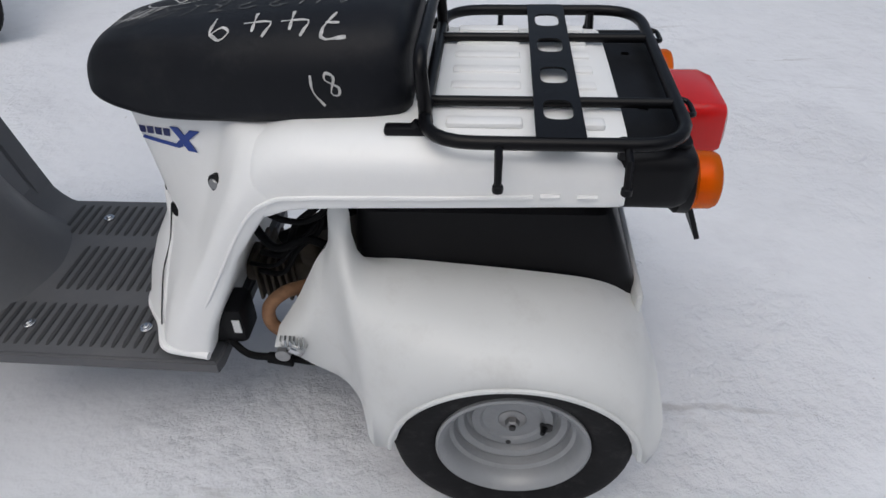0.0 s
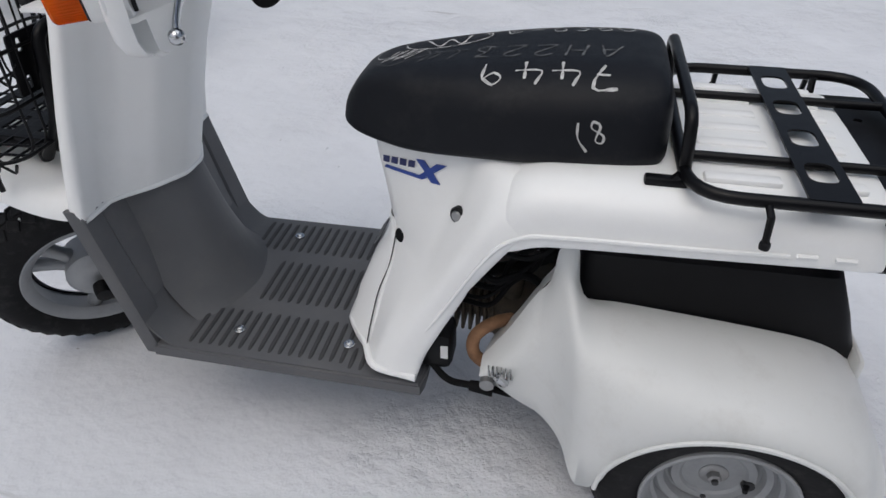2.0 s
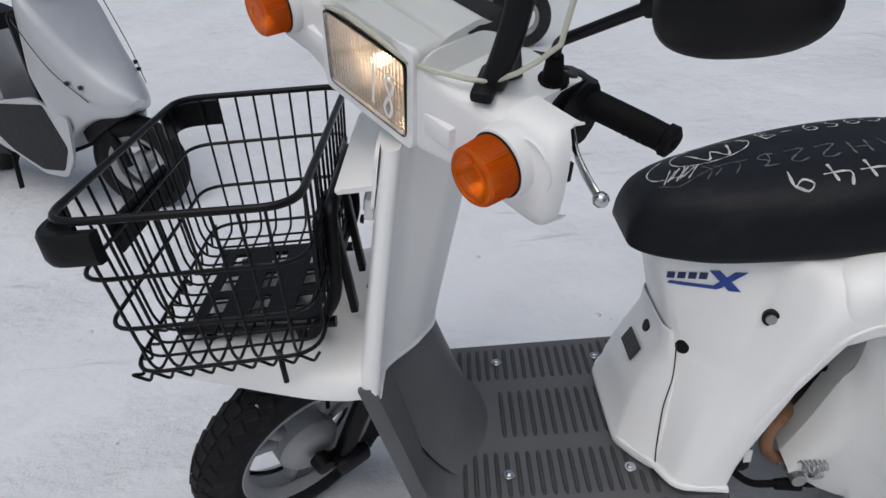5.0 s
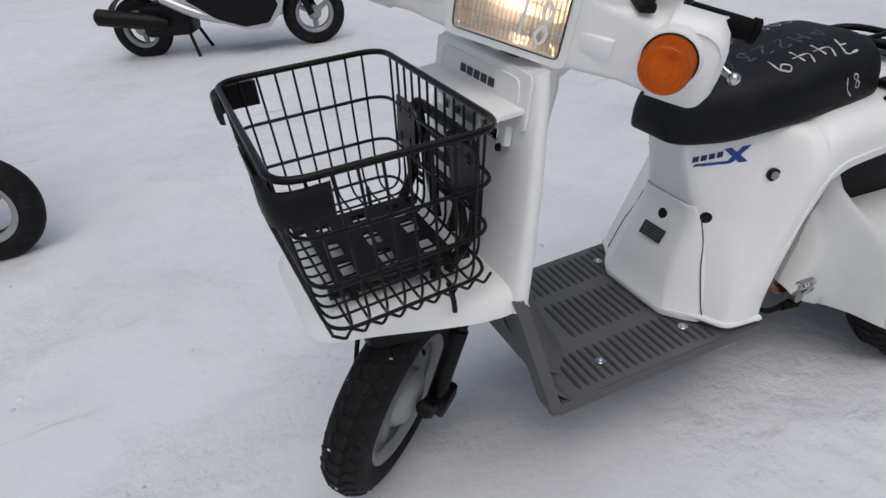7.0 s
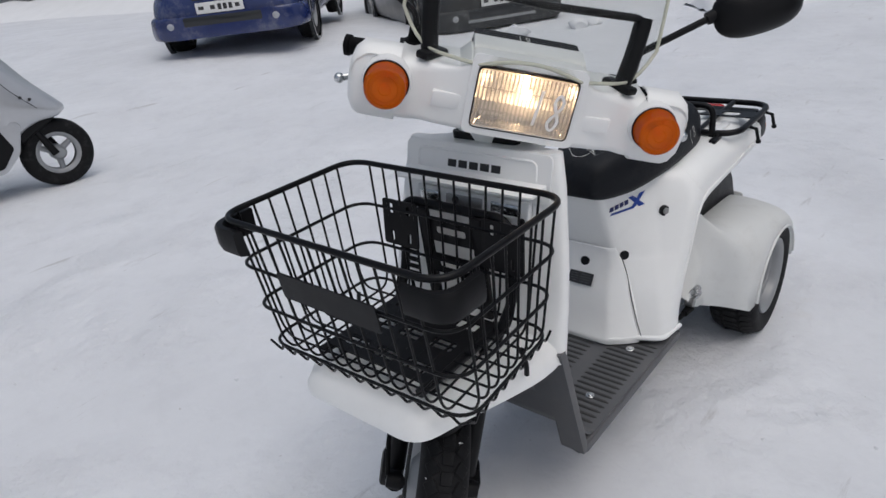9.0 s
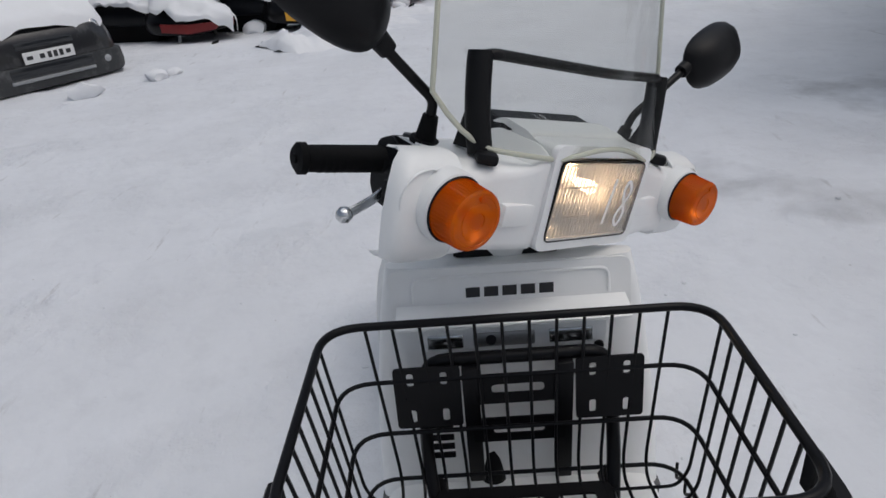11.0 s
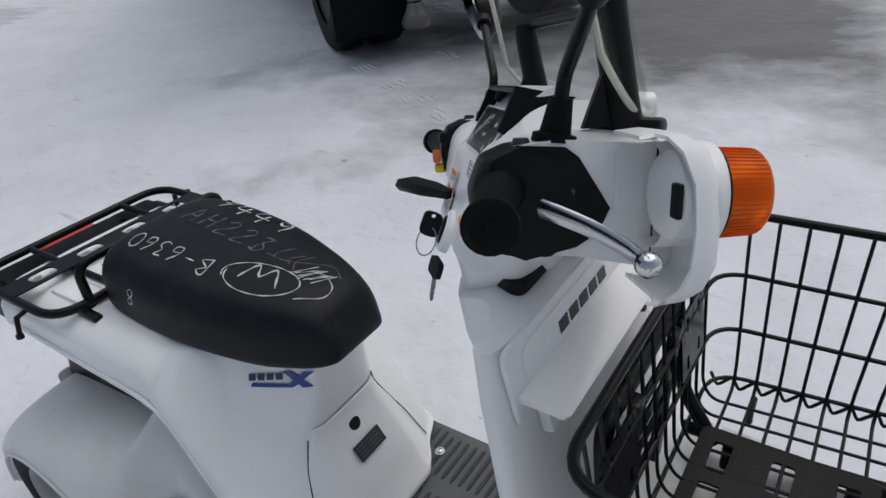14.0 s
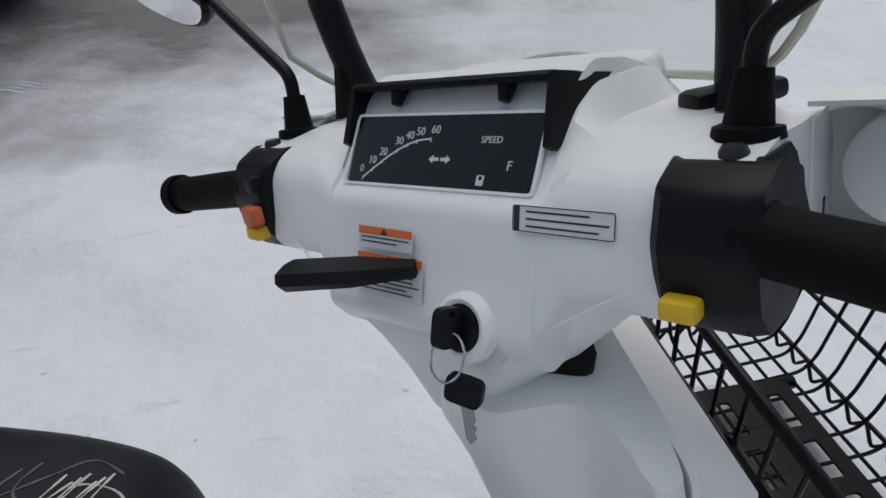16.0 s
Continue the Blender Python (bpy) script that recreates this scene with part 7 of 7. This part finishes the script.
blue_car = car("blue_car", "blue hatchback dusted with snow, parked by the fence", CAR_BLUE, CAR_BLUE, False)
blue_car.matrix_world = place(2.87, 5.98, -139, z=0.15)
suv = car("snowy_suv", "off-road car buried under thick snow with a dark bumper", CAR_DARK, CAR_GREY, True, 4.4, 1.8, 1.7, 1.08)
suv.matrix_world = place(5.5, 4.14, -123, z=-0.2)


# ---- snowmobiles under snow ----
def sled(paint, flash):
    t = thing("snowmobile", "snow-covered snowmobile standing in a row by the fence", "snowmobile", "row of snowmobiles")
    rings = [sec(x, p, 0.06) for x, p in ((0.75, [(0.12, 0.30), (0.16, 0.36), (0.1, 0.42)]), (0.5, [(0.34, 0.24), (0.4, 0.36), (0.26, 0.52)]), (0.1, [(0.42, 0.24), (0.46, 0.4), (0.3, 0.66)]), (-0.25, [(0.4, 0.26), (0.42, 0.42), (0.26, 0.7)]), (-0.5, [(0.24, 0.3), (0.26, 0.42), (0.18, 0.58)]))]
    part("cowl", loft(smooth_rings(rings, 3)), paint, t, "coloured plastic cowl")
    rings = [sec(x, p, 0.05) for x, p in ((-0.4, [(0.2, 0.36), (0.24, 0.5), (0.16, 0.64)]), (-0.9, [(0.24, 0.36), (0.27, 0.52), (0.18, 0.66)]), (-1.6, [(0.24, 0.38), (0.27, 0.52), (0.2, 0.64)]), (-1.9, [(0.2, 0.4), (0.24, 0.5), (0.16, 0.58)]))]
    part("seat", loft(smooth_rings(rings, 3)), SEAT, t)
    track = [V(-0.3, 0, 0.26), V(-0.5, 0, 0.03), V(-1.6, 0, 0.03), V(-1.95, 0, 0.24), V(-1.7, 0, 0.36), V(-0.5, 0, 0.36)]
    pts = fillet(track, 0.12, 4, True)
    b = loft([[p + V(0, y, 0) for p in pts] for y in (-0.19, 0.19)])
    part("track", b, RUBBER, t, "black rubber track")
    for s in (-1, 1):
        ski = [[V(x, s * 0.42 + dy, z + dz) for dy, dz in ((-0.06, 0), (0.06, 0), (0.06, 0.02), (-0.06, 0.02))] for x, z in ((-0.15, 0.02), (0.55, 0.02), (0.75, 0.06), (0.9, 0.16))]
        part("ski", loft(smooth_rings(ski, 3)), BLACK_PL, t, "black ski")
        part("ski_strut", tube([V(0.25, s * 0.36, 0.3), V(0.2, s * 0.42, 0.05)], 0.022, 8), STEEL, t)
        part("grip", tube([V(-0.3, s * 0.06, 0.92), V(-0.34, s * 0.24, 0.98), V(-0.4, s * 0.40, 0.97)], 0.02, 8), RUBBER, t)
    part("screen", loft([[V(x, y, z) for x, y, z in ((0.02, -w, zb), (0.06, 0, zb + 0.02), (0.02, w, zb), (0.0, w, zb), (0.04, 0, zb + 0.02), (0.0, -w, zb))] for w, zb in ((0.26, 0.64), (0.26, 0.8), (0.22, 0.95), (0.12, 1.02))]), CARGLASS, t, "dark windshield", Matrix.Translation((-0.02, 0, 0)))
    part("bar_pad", loft([sec(x, [(w, 0.80), (w * 1.1, 0.88), (w * 0.7, 0.96)], 0.03) for x, w in ((-0.22, 0.1), (-0.3, 0.16), (-0.42, 0.12))]), BLACK_PL, t)
    for s in (-1, 1):
        part("side_flash", loft([[V(x, s * (w + d), z) for x, w, z in ((0.0, 0.455, 0.30), (0.45, 0.41, 0.27), (0.76, 0.2, 0.30), (0.82, 0.15, 0.40), (0.45, 0.42, 0.40), (0.0, 0.46, 0.42))] for d in (-0.02, 0.008)]), flash, t, "bright side flash")
    for nm, rows in (("snow_on_cowl", ((0.93, 0.02, 0.42), (0.86, 0.12, 0.49), (0.62, 0.34, 0.58), (0.2, 0.47, 0.72), (-0.15, 0.44, 0.80), (-0.3, 0.3, 0.78))), ("snow_on_seat", ((-0.28, 0.26, 0.74), (-0.5, 0.4, 0.78), (-0.9, 0.40, 0.82), (-1.5, 0.38, 0.74), (-1.95, 0.28, 0.58), (-2.05, 0.04, 0.5)))):
        rings = []
        for x, w, z in rows:
            rings.append([V(x, q.x, q.y) for q in fillet([V(-w - 0.02, z - 0.17, 0), V(-w - 0.02, z - 0.10, 0), V(-w * 0.6, z + 0.02, 0), V(w * 0.6, z + 0.02, 0), V(w + 0.02, z - 0.10, 0), V(w + 0.02, z - 0.17, 0)], 0.1, 4)])
        b = loft(smooth_rings(rings, 6), closed=False, cap=False)
        for v in b.verts:
            v.co += V(0.05 * noise.noise(v.co * 4), 0.05 * noise.noise(v.co * 4.3 + V(5, 5, 5)), 0.11 * noise.noise(v.co * 3.3 + V(x, 3, 1)) + 0.05 * noise.noise(v.co * 8))
        part(nm, b, SOFTSNOW, t, "lump of snow", sharp=180)
    return t


SY = mat("yellow_cowl", (0.75, 0.38, 0.02), 0.35, var=0.1)
SR = mat("dark_red_cowl", (0.2, 0.015, 0.015), 0.35, var=0.1)
SB = mat("dark_blue_cowl", (0.01, 0.03, 0.12), 0.35, var=0.1)
sleds = [sled(p, f) for p, f in ((BLACK, SR), (BLACK, SY), (SR, BLACK), (SB, BLACK))]
# places of the noses
spots = ((8.94, 3.32, -112, 0), (9.22, 1.51, -108, 1), (10.35, 1.17, -118, 0), (11.48, 0.55, -115, 2), (12.16, -0.24, -118, 3), (12.84, -1.03, -120, 0), (13.4, -1.54, -118, 1), (10.24, 5.18, -100, 3), (12.16, 3.15, -115, 0), (13.06, 1.79, -112, 2), (13.97, 0.44, -118, 1))
used = set()
for x, y, hd, k in spots:
    x, y = lerp(-1.3, x, 0.9), lerp(0.2, y, 0.9)
    m = place(x - 0.8 * math.cos(radians(hd)), y - 0.8 * math.sin(radians(hd)), hd, z=-0.13, scale=0.93)
    if k in used:
        o = copy_thing(sleds[k], m)
    else:
        sleds[k].matrix_world = m
        used.add(k)
        o = sleds[k]
    tagged(o, ("black", "yellow and black", "dark red", "dark blue")[k] + " snowmobile under thick snow in a row")
# bank of ploughed snow in front of the sleds
line = cr([V(7.5, 2.35, 0), V(8.2, 1.5, 0), V(9.1, 0.95, 0), V(10.4, 0.4, 0), V(11.6, -1.0, 0), V(12.8, -2.4, 0), V(14.4, -4.0, 0)], 24)
line = [V(-1.3, 0.2, 0).lerp(p, 0.9) for p in line]
rings = []
for i, c in enumerate(line):
    t = (line[min(i + 1, len(line) - 1)] - line[max(i - 1, 0)]).normalized()
    n = V(t.y, -t.x, 0)
    f = i / (len(line) - 1)
    hgt = (lerp(0.17, 0.02, smoothstep(0.1, 0.3, f)) + 0.09 * noise.noise((f * 16, 2, 7)) + 0.09 * noise.noise((f * 60, 2, 7))) * smoothstep(-0.005, 0.012, f)
    rings.append([c + n * a + V(0, 0, z * hgt - 0.02) for a, z in ((0.6, -0.2), (0.42, 0.15), (0.28, 0.5), (0.16, 0.85), (0.05, 1.0), (-0.1, 1.0), (-0.25, 0.9), (-0.5, 0.5), (-0.8, -0.2))])
b = loft(rings, closed=False, cap=False)
for v in b.verts:
    v.co += V(0.09 * noise.noise(v.co * 5), 0.09 * noise.noise(v.co * 5 + V(9, 0, 0)), 0.06 * noise.noise(v.co * 7))
bank = part("snow_bank", b, SOFTSNOW, None, sharp=180)
tagged(bank, "low bank of ploughed snow before the snowmobiles", "snow bank", kind="structure")
rnd = random.Random(5)


def lump(x, y, r, z=None):
    b = bmesh.new()
    bmesh.ops.create_icosphere(b, subdivisions=2, radius=1)
    o = V(rnd.random() * 50, rnd.random() * 50, 0)
    for v in b.verts:
        v.co = v.co * (1 + 0.5 * noise.noise(v.co * 1.6 + o) + 0.3 * noise.noise(v.co * 3.7 + o))
        v.co = V(v.co.x * r * 1.2, v.co.y * r, v.co.z * r * 0.75 + r * 0.35)
    ob = part("snow_lump", b, SOFTSNOW, None, sharp=60, m=Matrix.Translation((x, y, ground_z(x, y) if z is None else z)) @ Matrix.Rotation(rnd.random() * 6, 4, "Z"))
    tagged(ob, "loose lump of hard snow on the ground", "snow lump", "loose snow lumps")


for x, y, r in ((4.88, 3.55, 0.13), (5.5, 3.1, 0.1), (5.7, 3.0, 0.07), (10.1, 0.85, 0.13), (10.5, 0.55, 0.09), (9.6, 0.85, 0.1), (11.7, -1.2, 0.1), (7.9, 1.0, 0.05), (7.2, 2.4, 0.05), (8.3, 2.8, 0.14)):
    lump(x, y, r)

# crumbs of hard snow lying about
b = bmesh.new()
for i in range(170):
    a, r = rnd.uniform(0, 2 * math.pi), 0.5 + 2.6 * rnd.random() ** 0.8
    x, y = -0.3 + r * math.cos(a), r * math.sin(a) * 0.9
    q = 0.003 + 0.008 * rnd.random() ** 3
    bmesh.ops.create_icosphere(b, subdivisions=1, radius=q, matrix=Matrix.Translation((x, y, ground_z(x, y) - q * 0.1)) @ Matrix.Diagonal((rnd.uniform(0.8, 1.8), rnd.uniform(0.8, 1.8), rnd.uniform(0.35, 0.6), 1)))
crumbs = part("snow_crumbs", b, SNOW, None, sharp=180)
tagged(crumbs, "small crumbs of hard snow strewn about the yard", "snow crumbs", kind="stuff")

# worn tread prints in the snow behind the truck
b = bmesh.new()
rng = random.Random(5)
for gx, gy, k in ((2.5, -3.02, 4), (1.98, -2.72, 5), (1.68, -2.56, 5), (1.38, -2.36, 3), (2.05, -3.46, 4), (1.15, -3.05, 4)):
    d, n = V(-0.88, 0.47, 0), V(0.47, 0.88, 0)
    for i in range(k):
        a = V(gx, gy, 0) + n * (0.038 * (i - k / 2)) + d * rng.uniform(-0.06, 0.06)
        e = a + d * rng.uniform(0.1, 0.26)
        pts = [a.lerp(e, j / 4) + n * rng.uniform(-0.004, 0.004) for j in range(5)]
        tube([V(p.x, p.y, ground_z(p.x, p.y) + 0.001) for p in pts], [0.002, 0.005, 0.006, 0.005, 0.002], 5, bm=b)
prints = part("tread_print", b, SOFTSNOW, None, sharp=180)
tagged(prints, "thin ridges of snow pressed by a truck tyre", "tyre track", kind="stuff")

# ---- corrugated fence behind the cars ----
A, B = V(6.8, 28.0, 0), V(15.7, -5.4, 0)
fence = tagged(new("fence"), "grey corrugated steel fence at the edge of the yard", "fence", kind="structure")
L = (B - A).length
dirn = (B - A).normalized()
M = Matrix.Translation(A + V(0, 0, 0.2)) @ Matrix.Rotation(math.atan2(dirn.y, dirn.x), 4, "Z")
n = int(L / 1.15)
b = bmesh.new()
prof = []
for i in range(9):
    x = 1.15 * i / 8
    prof.append((x, 0.0 if i % 2 == 0 else 0.03))
rows = [[V(x, y, z) for x, y in prof] + [V(x, y + 0.006, z) for x, y in prof[::-1]] for z in (-0.4, 2.3)]
loft(rows, bm=b)
panel_me = mesh("fence_panel", b, FENCE, 20)
for i in range(n):
    o = new("fence_panel", panel_me)
    o.matrix_world = M @ Matrix.Translation((1.152 * i, 0, 0))
    o.parent = fence
    if i % 3 == 0:
        part("fence_post", box(-0.03, 0.03, 0.04, 0.1, -0.3, 2.25, 0.005), FENCE, fence, m=M @ Matrix.Translation((1.152 * i, 0, 0)))
b = bmesh.new()
rings = []
for i in range(90):
    f = i / 89
    hgt = 0.55 + 0.15 * noise.noise((f * 12, 5, 7)) + 0.06 * noise.noise((f * 40, 5, 7))
    rings.append([A.lerp(B, f) + V(dirn.y, -dirn.x, 0) * a + V(0, 0, z * hgt - 0.1) for a, z in ((2.2, 0), (1.2, 0.5), (0.6, 0.9), (0.2, 1.0), (-0.02, 1.0))])
fb2 = part("fence_snow", loft(rings, closed=False, cap=False), SOFTSNOW, None, sharp=180)
tagged(fb2, "snow drifted against the foot of the fence", "snow bank", kind="structure")

# ---- truck seen from behind ----
truck = thing("truck", "dark dirty truck seen from behind, parked on the snow", "truck")
TM = Matrix.Translation((2.98, -3.28, ground_z(2.98, -3.28))) @ Matrix.Rotation(math.atan2(0.57, -0.82), 4, "Z")
# local x points out of its rear, y to its right-hand wheels away from the camera path


def tpart(name, b, mt, lab="", parent=None):
    return part(name, b, mt, parent or truck, lab, TM)


for x in (0.0, -4.1):
    for y in (0.12, 0.42, 1.78, 2.08):
        c = (x, y, 0.5)
        w = tpart("wheel", lathe([(0.0, 0.02), (0.1, 0.06), (0.16, 0.05), (0.26, -0.03), (0.29, 0.1), (0.3, 0.1), (0.3, -0.1), (0.1, -0.08), (0, -0.08)], 36, "y", c), TRUCK)
        tpart("tyre", lathe([(0.29, -0.12), (0.4, -0.13), (0.47, -0.12), (0.5, -0.09), (0.505, 0.0), (0.5, 0.09), (0.47, 0.12), (0.4, 0.13), (0.29, 0.12)], 48, "y", c), TYRE, "", w)
for y in (0.65, 1.55):
    tpart("chassis_rail", box(-6.5, 0.6, y - 0.05, y + 0.05, 0.72, 0.95, 0.01), TRUCK)
tpart("axle", tube([V(0, 0.1, 0.5), V(0, 2.1, 0.5)], 0.09, 14), TRUCK)
tpart("axle", tube([V(-4.1, 0.1, 0.5), V(-4.1, 2.1, 0.5)], 0.08, 14), TRUCK)
tpart("differential", lathe([(0, -0.2), (0.15, -0.17), (0.22, 0), (0.15, 0.17), (0, 0.2)], 20, "y", (0, 1.1, 0.5)), TRUCK)
tpart("mud_flap", box(0.58, 0.6, -0.06, 0.58, 0.18, 0.9, 0.004), RUBBER, "black rubber mud flap")
tpart("mud_flap", box(0.58, 0.6, 1.62, 2.26, 0.18, 0.9, 0.004), RUBBER, "black rubber mud flap")
tpart("rear_bar", box(0.75, 0.83, 0.4, 2.2, 0.62, 0.74, 0.01), TRUCK)
for y in (0.72, 1.85):
    tpart("bumper_post", box(0.72, 0.78, y, y + 0.07, 0.38, 1.05, 0.008), PALE, "pale post of the rear frame")
tpart("rear_beam", box(0.72, 0.80, 1.50, 2.35, 0.40, 0.47, 0.008), PALE, "pale beam under the tail lights")
tpart("lamp_backing", box(0.70, 0.78, 0.96, 1.60, 0.40, 0.66, 0.008), TRUCK)
tpart("tail_light", box(0.78, 0.84, 0.98, 1.24, 0.42, 0.62, 0.01), TORANGE, "orange tail light")
tpart("tail_light", box(0.78, 0.84, 1.27, 1.46, 0.42, 0.62, 0.01), TRED, "red tail light")
tpart("tail_light", box(0.78, 0.83, 1.48, 1.56, 0.42, 0.62, 0.01), PALE, "pale reversing light")
tpart("spare_wheel", lathe([(0.0, 0.1), (0.2, 0.1), (0.28, 0.13), (0.4, 0.12), (0.47, 0.05), (0.47, -0.05), (0.4, -0.12), (0.0, -0.1)], 36, "z", (0.25, 1.75, 0.48)), TYRE, "black spare wheel slung below")
tpart("exhaust_pipe", tube(cr([V(0.2, 0.5, 0.8), V(0.6, 0.5, 0.78), V(0.74, 0.49, 0.6), V(0.76, 0.49, 0.4)], 5), 0.05, 14), PIPE, "dirty hanging pipe")
tpart("pipe_end", lathe([(0.05, 0.08), (0.07, 0.03), (0.105, -0.04), (0.1, -0.08), (0.06, -0.09), (0, -0.08)], 14, "z", (0.76, 0.49, 0.31)), PIPE, "ice-crusted pipe end")
tpart("hanging_chain", tube([V(0.8, 2.2, 0.42), V(0.805, 2.2, 0.3), V(0.8, 2.205, 0.14)], 0.012, 6), STEEL)
tpart("tank", tube([V(-2.6, 0.35, 0.7), V(-1.4, 0.35, 0.7)], 0.26, 20), TRUCK)
tpart("load_bed", box(-6.2, 0.8, -0.1, 2.3, 1.08, 1.25, 0.02), TRUCK, "steel load bed")
tpart("load_body", box(-4.9, 0.78, -0.12, 2.32, 1.25, 3.2, 0.02), mat("grey_truck_body", (0.16, 0.17, 0.18), 0.5, var=0.1, vscale=2, dirt=0.4, dscale=2), "grey truck body")
tpart("cab", box(-6.9, -5.05, -0.08, 2.28, 0.7, 2.7, 0.12, 3), mat("dull_green_cab", (0.05, 0.07, 0.05), 0.4, var=0.1, vscale=3), "dull green cab")
